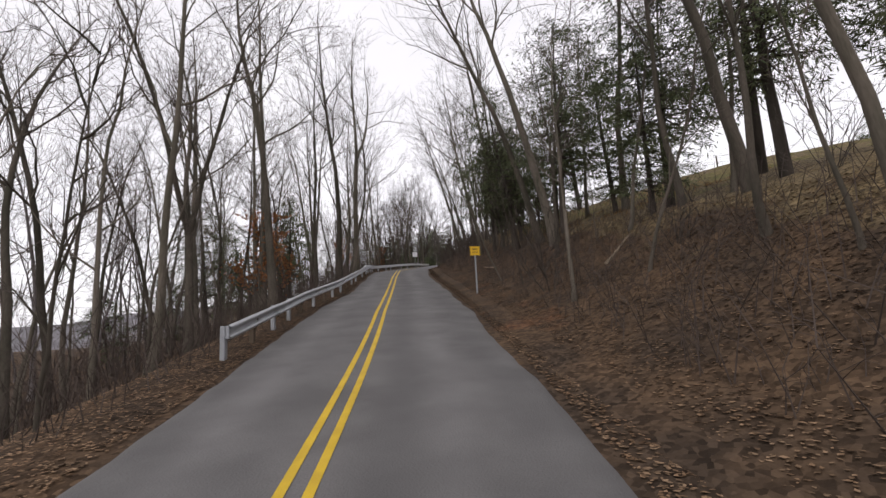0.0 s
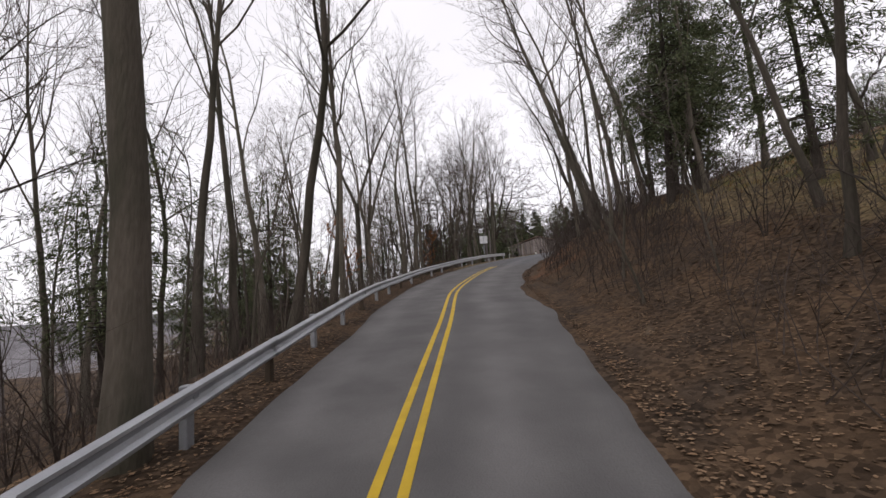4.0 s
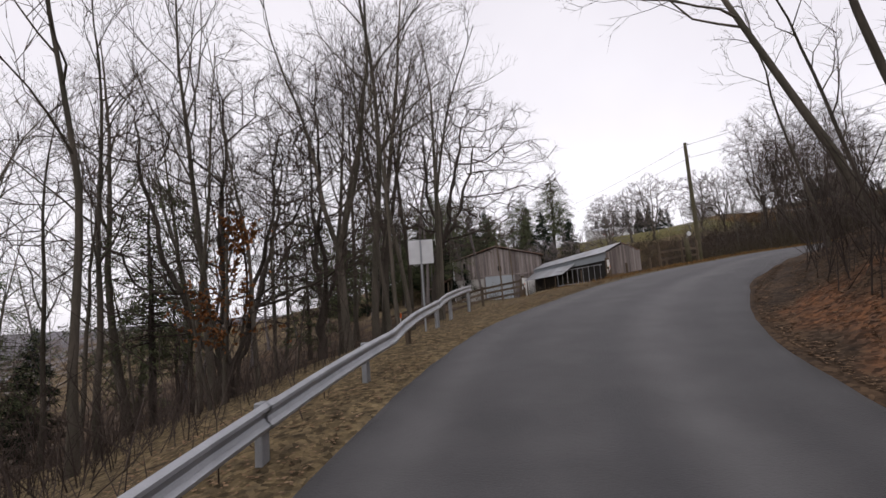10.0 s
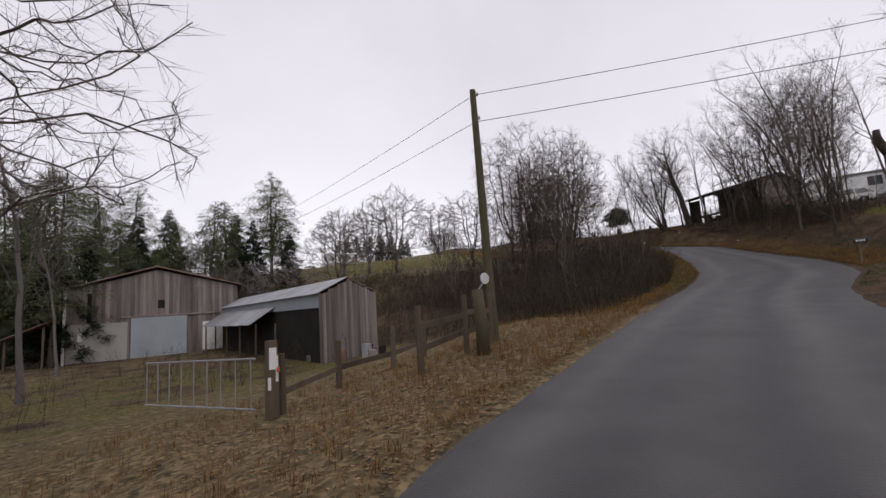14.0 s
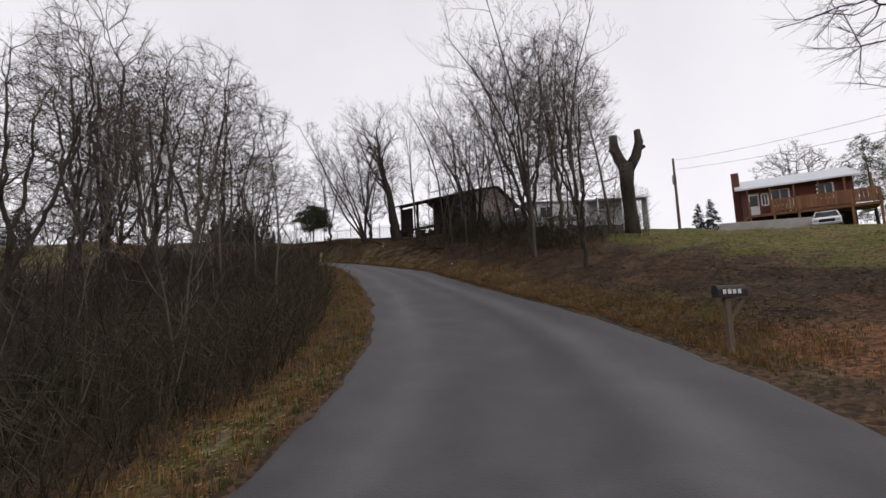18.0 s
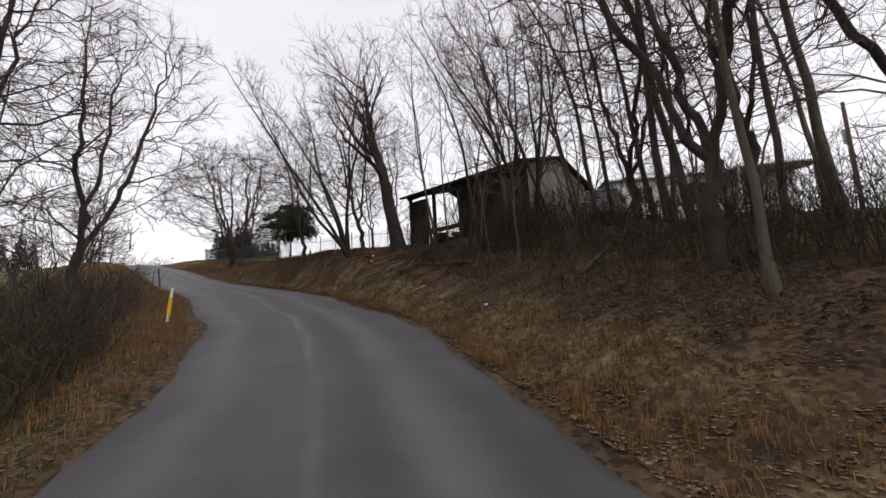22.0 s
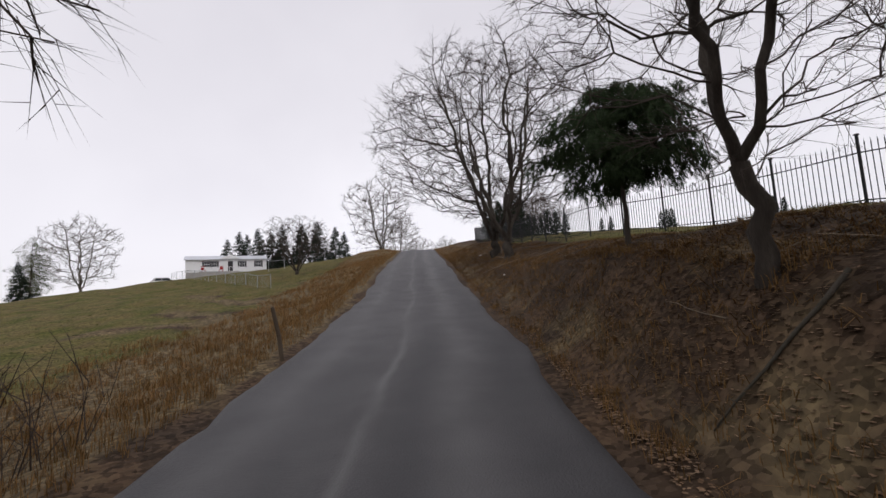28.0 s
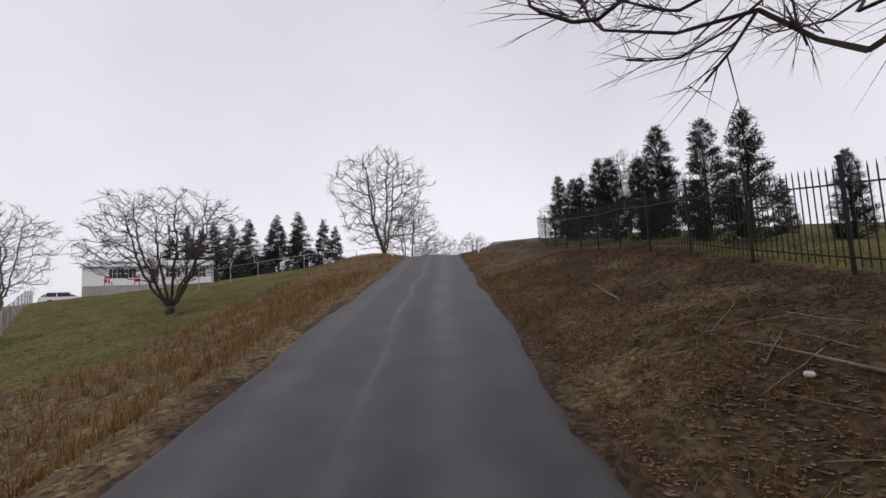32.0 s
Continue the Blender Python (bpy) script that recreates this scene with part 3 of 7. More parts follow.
def road_strip(name, s0, s1, mat, label, lift=0.0):
    g = Geo()
    ss = np.arange(s0, s1 + 0.01, 0.5)
    rng = np.random.default_rng(5)
    wl_, wr_ = (np.convolve(rng.normal(0, 0.16, len(ss) + 4), np.ones(5) / 5, "valid") for _ in range(2))
    cols = 41
    for i, s in enumerate(ss):
        a, b = -float(np.interp(s, EDGE_S, EDGE_L)) + wl_[i], float(np.interp(s, EDGE_S, EDGE_R)) + wr_[i]
        for k in range(cols + 2):
            u = (k - 1) / (cols - 1)
            if k == 0:
                p = along(s, a - 0.10, -0.10)
            elif k == cols + 1:
                p = along(s, b + 0.10, -0.10)
            else:
                p = along(s, a + (b - a) * u, lift + 0.05 * math.sin(math.pi * u) - 0.02 + (-0.03 if k in (1, cols) else 0))
            g.v.append(tuple(p))
    w = cols + 2
    for i in range(len(ss) - 1):
        for k in range(w - 1):
            g.f.append((i * w + k, i * w + k + 1, (i + 1) * w + k + 1, (i + 1) * w + k))
    me = g.mesh(name, mat, True)
    worn = me.attributes.new("worn", "FLOAT", "POINT")
    u = (np.arange(len(g.v)) % w - 1) / (cols - 1)
    run = (np.arange(len(g.v)) // w) * .5
    drift = .02 * np.sin(run * .11) + .012 * np.sin(run * .31)

    def lane(c, half_width):
        return np.exp(-((u + drift - c) / half_width) ** 2)

    dark = .5 * lane(.30, .08) + 1.0 * lane(.57, .06) + .7 * lane(.86, .06) + .6 * lane(.03, .04) + .6 * lane(.98, .04)
    worn.data.foreach_set("value", np.clip(dark, 0, 1.1).astype(np.float32))
    seam = me.attributes.new("seam", "FLOAT", "POINT")
    seam.data.foreach_set("value", (.8 * lane(.455, .012) * np.clip((run + s0 - 108) / 12, 0, 1) + .35 * lane(.70, .06) + .3 * lane(.16, .05)).astype(np.float32))
    return tagged(new(name, me), label, "road", kind="structure")


road_old = road_strip("road", -26, 57.6, ASPHALT_OLD, "worn grey asphalt lane with a double yellow line")
road_strip("road", 57.2, 226, ASPHALT, "dark asphalt country road without markings", 0.012)
LINE_AT = ([-26, 17, 25, 33, 45, 51, 59], [-1.32, -1.29, -1.12, -0.88, -0.23, 0.27, 0.75])
for off in (-0.13, 0.13):
    g = Geo()
    ss = np.arange(-24, 57.3, 0.5)
    for s in ss:
        c = float(np.interp(s, *LINE_AT)) + off
        a, b = -float(np.interp(s, EDGE_S, EDGE_L)), float(np.interp(s, EDGE_S, EDGE_R))
        for e in (-0.05, 0.05):
            u = (c + e - a) / (b - a)
            g.v.append(tuple(along(s, c + e, 0.05 * math.sin(math.pi * u) - 0.02 + 0.008)))
    for i in range(len(ss) - 1):
        g.f.append((2 * i, 2 * i + 1, 2 * i + 3, 2 * i + 2))
    part("lane_marking", g, YELLOW, road_old, "solid yellow centre line")


# ---- guardrail and signs ----
def guardrail():
    ob = thing("guardrail", Matrix.Identity(4), "galvanised W-beam guardrail on steel posts at the road's edge", "guardrail")
    at = ([8.8, 18, 25, 34, 45, 57, 62, 65, 68.9], [-4.0, -4.0, -3.55, -3.2, -3.05, -2.85, -3.0, -4.3, -7.65])
    prof = [(-.155, 0), (-.12, .05), (-.085, .055), (-.05, .01), (0, -.01), (.05, .01), (.085, .055), (.12, .05), (.155, 0)]
    spots = np.linspace(10.6, 68.9, 32)
    for a in range(0, len(spots) - 1, 2):
        g = Geo()
        ss = np.linspace(spots[a] - .06, spots[min(a + 2, len(spots) - 1)] + .06, 7)
        for s in ss:
            lat = float(np.interp(s, *at))
            for h, out in prof:
                g.v.append(tuple(along(s, lat + out + .01 * (a % 4), .55 + h)))
            for h, out in prof[::-1]:
                g.v.append(tuple(along(s, lat + out - .012 + .01 * (a % 4), .55 + h)))
        w = 2 * len(prof)
        for i in range(len(ss) - 1):
            for k in range(w):
                k2 = (k + 1) % w
                g.f.append((i * w + k, i * w + k2, (i + 1) * w + k2, (i + 1) * w + k))
        part("rail", g, GALV, ob)
    for s in spots:
        lat = float(np.interp(s, *at))
        p = along(s, lat - .12)
        z0 = ground_at(p.x, p.y) - .2
        g = Geo()
        m = pose(p.x, p.y, 0, 0, 0, heading(s))
        g.block((-.05, -.075, z0), (.05, .075, p.z + .68), .012, m)
        g.block((.05, -.06, p.z + .42), (.12, .06, p.z + .68), .012, m)
        part("post", g, POST_WOOD if int(s) % 3 == 0 else ZINC_DULL, ob)
    return ob


guardrail()


def letters(body, size, depth=.004):
    cu = bpy.data.curves.new("letters", "FONT")
    cu.body, cu.size, cu.extrude, cu.align_x, cu.align_y = body, size, depth, "CENTER", "CENTER"
    tmp = bpy.data.objects.new("letters", cu)
    scene.collection.objects.link(tmp)
    bpy.context.view_layer.update()
    me = bpy.data.meshes.new_from_object(tmp)
    bpy.data.objects.remove(tmp)
    me.materials.clear()
    me.materials.append(BLACK)
    return me


def channel_post(height):
    g = Geo()
    for a, b in (((-.03, -.02), (-.024, .02)), ((.024, -.02), (.03, .02)), ((-.03, -.02), (.03, -.014))):
        g.box((a[0], a[1], -.4), (b[0], b[1], height))
    return g


sx, sy = -0.83, 13.66
sign = thing("road_sign", on_ground(sx, sy, 10), "yellow rectangular warning sign on a steel post, on a leafy bank", "road sign")
top = .48 + .2 - ground_at(sx, sy)
part("post", channel_post(top - .05), ZINC_DULL, sign)
part("plate", Geo().block((-.22, -.028, top - .40), (.22, -.022, top), .004), YELLOW_SIGN, sign, "yellow sheeting plate")
for z0, z1 in ((top - .388, top - .379), (top - .021, top - .012)):
    part("border", Geo().box((-.205, -.0305, z0), (.205, -.0285, z1)), BLACK, sign, "thin black border line")
for x0, x1 in ((-.208, -.199), (.199, .208)):
    part("border", Geo().box((x0, -.0305, top - .379), (x1, -.0285, top - .021)), BLACK, sign, "thin black border line")
g = Geo()
for k in range(6):
    g.box((-.117 + k * .04, -.0315, top - .165), (-.117 + k * .04 + .026, -.0285, top - .095))
part("lettering", g, BLACK, sign, "row of worn black lettering")
part("lettering", letters("DRIVE", .093), BLACK, sign, "black capital letters", at=pose(0, -.031, top - .265, 90, 0, 0))

wx, wy = -2.2, 71.1
board = thing("road_sign", on_ground(wx, wy, -4), "back of a plain aluminium road sign on a steel post", "road sign")
top = 8.55 - ground_at(wx, wy)
part("post", channel_post(top), ZINC_DULL, board)
part("plate", Geo().block((-.40, .022, top - .78), (-.005, .028, top), .004), SIGN_BACK, board)
part("plate", Geo().block((.005, .022, top - .78), (.40, .028, top), .004), SIGN_BACK, board)

for x, y, hgt, colr, lbl in ((-3.1, 77.1, .95, PALE_LITTER, "white plastic delineator post with an orange top"), (47.35, 95.1, 1.02, PALE_LITTER, "slim white marker post with a yellow sleeve"), (-.5, 88.2, .9, PALE_LITTER, "short white post beside the guardrail end")):
    ob = thing("marker_post", on_ground(x, y, 0, .3 if "yellow" in lbl else 0) @ pose(0, 0, 0, 3, 6, 0), lbl, "marker post")
    part("shaft", Geo().tube([(0, 0, -.2), (0, 0, hgt)], [.035, .03], 8), colr, ob)
    if "yellow" in lbl:
        part("sleeve", Geo().tube([(0, 0, .4), (0, 0, .8)], [.045, .042], 8), YELLOW_SIGN, ob, "yellow plastic sleeve")
    elif "orange" in lbl:
        part("cap", Geo().tube([(0, 0, .8), (0, 0, 1.02)], [.045, .04], 8), ORANGE, ob, "orange reflector sleeve")
p = Vector((57.5, 110.9, 0))
part("shaft", Geo().tube([(0, 0, -.2), (.02, .01, .5), (-.06, 0, 1.15)], [.05, .045, .04], 7), POST_WOOD, thing("fence_post", on_ground(p.x, p.y, 30) @ pose(0, 0, 0, 0, -8, 0), "leaning weathered wooden stake in the grass", "post"))

# ---- utility poles and wires ----
def utility_pole(x, y, height, label, lean=(0, 0), box=False, wood=POST_WOOD):
    ob = thing("utility_pole", on_ground(x, y) @ pose(0, 0, 0, *lean, 0), label, "utility pole", "utility poles")
    part("shaft", Geo().tube([(0, 0, -.4), (0, 0, height * .5), (0, 0, height)], [.15, .13, .10], 12), wood, ob)
    for z in (height - .12, height - 1.0):
        part("insulator", Geo().tube([(.11, 0, z), (.2, 0, z), (.2, 0, z + .1)], [.02, .035, .03], 7), CONCRETE, ob, "small pale insulator")
    if box:
        part("transformer", Geo().tube([(.33, 0, height - 2.6), (.33, 0, height - 1.7)], [.2, .2], 12), ZINC_DULL, ob, "grey drum transformer")
    return ob


utility_pole(16.6, 83.9, 8.3, "mossy wooden utility pole at the verge", (-4, 3), False, MOSSY)
utility_pole(75.7, 72.3, 8.2, "wooden utility pole on the lawn beside the brick house", (0, 0), True)
utility_pole(44.1, 56.6, 7.0, "weathered wooden utility pole on the house lawn")
utility_pole(22.2, 163.6, 9.0, "distant wooden utility pole on the hill")


def wire(a, b, sag):
    a, b = Vector(a), Vector(b)
    pts = []
    for i in range(17):
        u = i / 16
        pts.append(a.lerp(b, u) - Vector((0, 0, sag * 4 * u * (1 - u))))
    return Geo().tube(pts, [.011] * 17, 4, False)


pt = Vector((17.1, 84.5, 15.95))
far_l, far_r = Vector((22.2, 163.6, ground_at(22.2, 163.6) + 8.8)), Vector((44.1, 56.6, ground_at(44.1, 56.6) + 6.9))
for dz in (0, -.95):
    for p, q, sag in ((pt, far_l, 1.4), (pt, far_r, .4), (far_r, Vector((75.7, 72.3, ground_at(75.7, 72.3) + 8.0)), .8)):
        w = new("overhead_wire", wire(p + Vector((0, 0, dz)), q + Vector((0, 0, dz)), sag).mesh("overhead_wire", WIRE))
        tagged(w, "thin black overhead cable between utility poles", "cable", "overhead cables")

# ---- barn yard ----
def boards_wall(parent, width, height, mat, depth=.05, step=.24, gable=0.0, ridge=.5, seed=0, skip=()):
    """Upright boards of uneven width along local x, under a level or gabled top."""
    rng = random.Random(seed)
    x, k = 0.0, 0
    while x < width - .05:
        w = min(step * rng.uniform(.75, 1.2), width - x)
        u = (x + w / 2) / width
        h = height + gable * (u / ridge if u < ridge else (1 - u) / (1 - ridge)) - rng.uniform(0, .03)
        lo = rng.uniform(0, .08)
        if not any(a < x + w / 2 < b for a, b, *_ in skip):
            part("board", Geo().box((x + .005, -depth - rng.uniform(0, .012), lo), (x + w - .005, 0, h)), mat, parent)
        else:
            for a, b, z0, z1 in [q for q in skip if q[0] < x + w / 2 < q[1]]:
                if z0 > .15:
                    part("board", Geo().box((x + .005, -depth, lo), (x + w - .005, 0, z0)), mat, parent)
                part("board", Geo().box((x + .005, -depth, z1), (x + w - .005, 0, h)), mat, parent)
        x += w
        k += 1


bx, by, zb = 5.0, 122.2, 6.1
turn = -12.5
barn = thing("barn", pose(bx, by, zb, 0, 0, turn) @ Matrix.Diagonal((1.23, 1.1, 1.46, 1)), "weathered grey board barn with a low gable and a tin roof", "barn")
W, Hh, Gg, Dp = 10.4, 4.2, 1.2, 9.0
# Backing sheet is near-black, so shade between the boards is its colour.
face = part("front_wall", Geo().box((0, 0, 0), (W, .1, 2.4)).box((0, 0, 2.4), (4.6, .1, Hh)).box((5.2, 0, 2.4), (W, .1, Hh)), DARK, barn, "near-black backing behind the boards, shade put into its colour")
boards_wall(face, W, Hh, BARN_WOOD, gable=Gg - .1, seed=3, skip=((1.1, 1.32, 2.3, 4.0), (5.35, 5.75, 2.95, 3.45)))
part("side_wall", Geo().box((-.06, .1, 0), (.06, Dp, Hh - .1)), BLUE_GREY, barn, "blue-grey sheet side wall")
part("side_wall", Geo().box((W - .06, .1, 0), (W + .06, Dp, Hh - .1)), BARN_WOOD, barn)
part("back_wall", Geo().box((0, Dp - .1, 0), (W, Dp, Hh)), BARN_WOOD, barn)
part("corner_trim", Geo().block((-.1, -.09, 0), (.06, .0, Hh + .02), .01), WHITE, barn, "peeling white corner board")
part("roof_slope", Geo().slab([(-.35, -.4, Hh + .05), (W / 2, -.4, Hh + Gg + .12), (W / 2, Dp + .2, Hh + Gg + .12), (-.35, Dp + .2, Hh + .05)], .06), RUST, barn)
part("roof_slope", Geo().slab([(W / 2, -.4, Hh + Gg + .12), (W + .35, -.4, Hh + .05), (W + .35, Dp + .2, Hh + .05), (W / 2, Dp + .2, Hh + Gg + .12)], .06), RUST, barn)
part("sliding_door", Geo().block((3.7, -.16, .1), (7.1, -.085, 2.45), .01), BLUE_GREY, barn, "large blue-grey sheet sliding door")
part("door_rail", Geo().block((3.0, -.17, 2.47), (9.6, -.09, 2.58), .01), BARN_WOOD, barn)
part("lower_sheet", Geo().block((.15, -.105, .1), (3.5, -.075, 2.25), .006), CONCRETE, barn, "pale stained sheet along the foot of the wall")
part("side_door", Geo().block((8.1, -.15, .25), (9.5, -.09, 2.0), .01), PALE_LITTER, barn, "pale worn door panel")
# Solid near-black panel in place of the hatch's shaded opening.
part("hatch", Geo().box((5.3, -.02, 2.9), (5.8, .02, 3.5)), DARK, barn, "hatch panel coloured near-black for the shade inside")
part("meter_box", Geo().block((.75, -.2, 1.3), (1.0, -.06, 1.75), .02), PALE_LITTER, barn, "small pale meter box")
# lean-to on the barn's side
lean_to = thing("lean_to", pose(bx - 3.0, by - .6, zb, 0, 0, turn) @ Matrix.Scale(1.25, 4), "small rusty-roofed lean-to against the barn", "shed")
part("roof", Geo().slab([(-.6, -.6, 1.9), (2.0, -.6, 3.0), (2.0, 2.4, 3.0), (-.6, 2.4, 1.9)], .05), RUST, lean_to)
part("wall", Geo().box((-.1, 2.1, 0), (1.9, 2.2, 2.2)), BARN_WOOD, lean_to)
part("post", Geo().block((-.3, -.3, 0), (-.18, -.18, 2.0), .01), POST_WOOD, lean_to)
part("post", Geo().block((1.5, -.3, 0), (1.62, -.18, 2.6), .01), POST_WOOD, lean_to)
# shed with two tiers of tin roof, running towards the road
ax, ay, ex, ey = 17.0, 118.6, 17.4, 96.8
turn2 = math.degrees(math.atan2(ey - ay, ex - ax))
L2 = math.hypot(ex - ax, ey - ay)
shed = thing("farm_shed", pose(ax, ay, zb + .1, 0, 0, turn2) @ Matrix.Diagonal((1, .72, 1.15, 1)), "open-fronted farm shed with two tiers of bright tin roof", "shed")
for k in range(9):
    a, b = L2 * k / 9, L2 * (k + 1) / 9
    part("roof_sheet", Geo().slab([(a, -1.0 - .6, 3.35), (b + .03, -1.0 - .6, 3.35), (b + .03, .9, 4.1), (a, .9, 4.1)], .03), ROOF_TIN, shed)
    if k < 6:
        part("roof_sheet", Geo().slab([(a, -3.6, 2.05 + .012 * (k % 3)), (b + .03, -3.6, 2.05), (b + .03, -1.3, 3.0), (a, -1.3, 3.0)], .03), ROOF_TIN, shed)
part("fascia", Geo().box((0, -1.35, 2.7), (L2, -1.28, 3.4)), BLUE_GREY, shed, "pale blue-grey fascia wall")
part("back_wall", Geo().box((0, 3.3, 0), (L2, 3.4, 3.4)), BARN_WOOD, shed)
part("back_roof", Geo().slab([(0, .9, 4.1), (L2, .9, 4.1), (L2, 3.7, 3.3), (0, 3.7, 3.3)], .04), RUST, shed)
# Inner wall and gable backing are near-black, the shed's shade given as colour.
part("inner_wall", Geo().box((0, -1.25, 0), (L2, -1.15, 2.95)), DARK, shed, "inner wall with the shed's shade put into its colour")
end = part("gable_wall", Geo().box((L2 - .1, -1.1, 0), (L2, 3.3, 3.35)), DARK, shed, "near-black backing behind grey boards, shade put into its colour")
for k in range(19):
    y0 = -1.4 + k * .25
    hgt = 4.0 - abs(y0 - .9) * .3 - (k % 3) * .03
    part("board", Geo().box((L2, y0 + .006, .05), (L2 + .04 + .01 * (k % 2), y0 + .244, hgt)), BARN_WOOD, end)
for k in range(6):
    part("post", Geo().tube([(L2 * (k + .3) / 6, -3.4, -.2), (L2 * (k + .3) / 6, -3.4, 2.1)], [.09, .08], 8), POST_WOOD, shed)
# clutter in the shed's shade
for k, (px, py, sz) in enumerate(((18.0, 94.7, .5), (18.7, 95.7, .4), (17.6, 96.8, .45), (16.9, 98.2, .35), (18.0, 93.1, .35))):
    ob = thing("scrap_pile", on_ground(px, py, 40 * k), "dark farm scrap heaped in the shed's shade", "scrap")
    part("drum", Geo().tube([(0, 0, 0), (0, 0, sz * 1.4)], [sz * .5, sz * .5], 14), (ZINC_DULL, DARK, RUST, PALE_LITTER, DARK)[k], ob)
    part("crate", Geo().block((.3, -.3, 0), (.3 + sz, .3, sz), .02), BARN_WOOD, ob)

# board fences and the farm gate
def board_fence(points, rails=(.45, .85, 1.2), label="weathered three-board fence beside the barn yard", tall=1.35, tilt=0):
    ob = thing("board_fence", Matrix.Identity(4), label, "fence", "board fences")
    posts = [Vector((x, y, ground_at(x, y))) for x, y in points]
    for i, p in enumerate(posts):
        part("post", Geo().tube([p - Vector((0, 0, .3)), p + Vector((.02 * (i % 3 - 1), 0, tall))], [.085, .075], 8), POST_WOOD, ob)
    for a, b in zip(posts, posts[1:]):
        for r in rails:
            d = Vector((0, 0, random.Random(int(a.x * 7 + r * 50)).uniform(-.05, .05)))
            part("board", Geo().beam(a + Vector((0, 0, r)) + d, b + Vector((0, 0, r)) - d, .035, .14), POST_WOOD, ob)
    return ob


board_fence([(-4.0, 83.3), (-.9, 84.3), (2.3, 85.4), (5.3, 86.8)])
for x, y, tall in ((3.8, 86.1, 4.2), (5.0, 87.6, 4.0)):
    ob = thing("slim_pole", on_ground(x, y) @ pose(0, 0, 0, 1, -2, 0), "tall slim weathered pole standing beside the board fence", "pole", "slim poles")
    part("shaft", Geo().tube([(0, 0, -.3), (.03, 0, tall * .5), (0, .02, tall)], [.055, .05, .04], 8), POST_WOOD, ob)
board_fence([(10.3, 83.7), (12.4, 85.6), (14.1, 85.6), (16.2, 87.0)], (.5,), "sagging single-rail fence by the verge", 1.25)
board_fence([(12.9, 82.4), (14.75, 83.0), (16.2, 83.6)], (.55, 1.0), "short board fence beside the utility pole", 1.5)
for x, y in ((10.0, 83.4), (5.5, 87.0)):
    ob = thing("gate_post", on_ground(x, y), "thick gate post with peeling white paint", "post", "gate posts")
    part("shaft", Geo().tube([(0, 0, -.3), (.01, 0, .8), (0, .02, 1.55)], [.14, .13, .12], 10), POST_WOOD, ob)
    for w, z, tall, wide in ((-95, 1.2, .42, .07), (-55, 1.0, .5, .035), (-125, .72, .24, .03)):
        part("paint", Geo().block((.118, -wide, -tall / 2), (.136, wide, tall / 2), .008), PALE_LITTER, ob, "flaking white paint", at=pose(0, 0, z, 0, 0, w))
    part("reflector", Geo().block((.125, -.05, -.05), (.15, .05, .05), .01), ORANGE, ob, "small orange reflector", at=pose(0, 0, .98, 0, 0, -45))
gate = thing("farm_gate", on_ground(9.8, 83.8, 112), "swung-open tube gate with upright bars", "gate")
for z in (.25, 1.25):
    part("rail", Geo().tube([(0, 0, z), (4.2, 0, z - .12)], [.02, .02], 7), ZINC_DULL, gate)
for k in range(9):
    part("bar", Geo().tube([(.15 + k * .5, 0, .2), (.15 + k * .5, 0, 1.24 - k * .012)], [.013, .013], 6), ZINC_DULL, gate)

# mossy corner post with a round reflector, by the utility pole
mossy = thing("fence_post", on_ground(14.75, 82.4), "thick mossy post topped by a round grey reflector", "post")
part("shaft", Geo().tube([(0, 0, -.3), (.02, 0, .8), (-.03, .02, 1.62)], [.17, .16, .14], 10), MOSSY, mossy, "", True)
part("bracket", Geo().beam((0, 0, 1.6), (.16, -.05, 1.82), .02, .03), ZINC_DULL, mossy)
part("reflector", Geo().tube([(.17, -.09, 1.88), (.17, -.06, 1.88)], [.14, .14], 18), SIGN_BACK, mossy, "round grey reflector disc")


# ---- mailbox and lawn ----
p = Vector((35.9, 78.6, 0))
mail = thing("mailbox", on_ground(p.x, p.y, heading(97) + 90), "black roadside mailbox on a wooden post", "mailbox")
part("post", Geo().block((-.05, -.05, -.3), (.05, .05, 1.0), .01).beam((0, 0, .55), (0, -.3, .95), .06, .06), POST_WOOD, mail)
g, n = Geo(), 9
prof = [(-.1, 0), (.1, 0)] + [(.1 * math.cos(math.pi * k / n), .12 + .1 * math.sin(math.pi * k / n)) for k in range(n + 1)]
for y in (-.34, .2):
    g.v += [(x, y, 1.0 + z) for x, z in prof]
w = len(prof)
g.f += [tuple(range(w)), tuple(range(2 * w - 1, w - 1, -1))] + [(i, (i + 1) % w, (i + 1) % w + w, i + w) for i in range(w)]
part("box", g, BLACK, mail)
part("flag", Geo().box((.105, -.1, 1.08), (.115, .08, 1.14)), RED_LAMP, mail, "small red signal flag")
g = Geo()
for k in range(4):
    g.box((-.107, -.22 + k * .09, 1.06), (-.101, -.16 + k * .09, 1.14))
part("lettering", g, PALE_LITTER, mail, "row of pale figures worn away")

# ---- brick house on the lawn ----
hx, hy = 67.8, 69.0
hz = 14.75
house = thing("house", pose(hx, hy, hz, 0, 0, -105), "red brick house with a pale metal roof and a wooden deck", "house")
HL, HD, F, E = 6.8, 8.0, 1.75, 4.2
openings = ((.42, 1.17, F, F + 2.05), (1.32, 1.72, F + 1.0, F + 1.9), (1.95, 3.05, F + .85, E - .35), (4.75, 5.65, F + 1.0, E - .35))
bed, x = Geo(), 0.0
for a, b, c, d in openings:
    bed.box((x, 0, F), (a, .15, E)).box((a, 0, d), (b, .15, E))
    if c > F:
        bed.box((a, 0, F), (b, .15, c))
    x = b
bed.box((x, 0, F), (HL, .15, E))
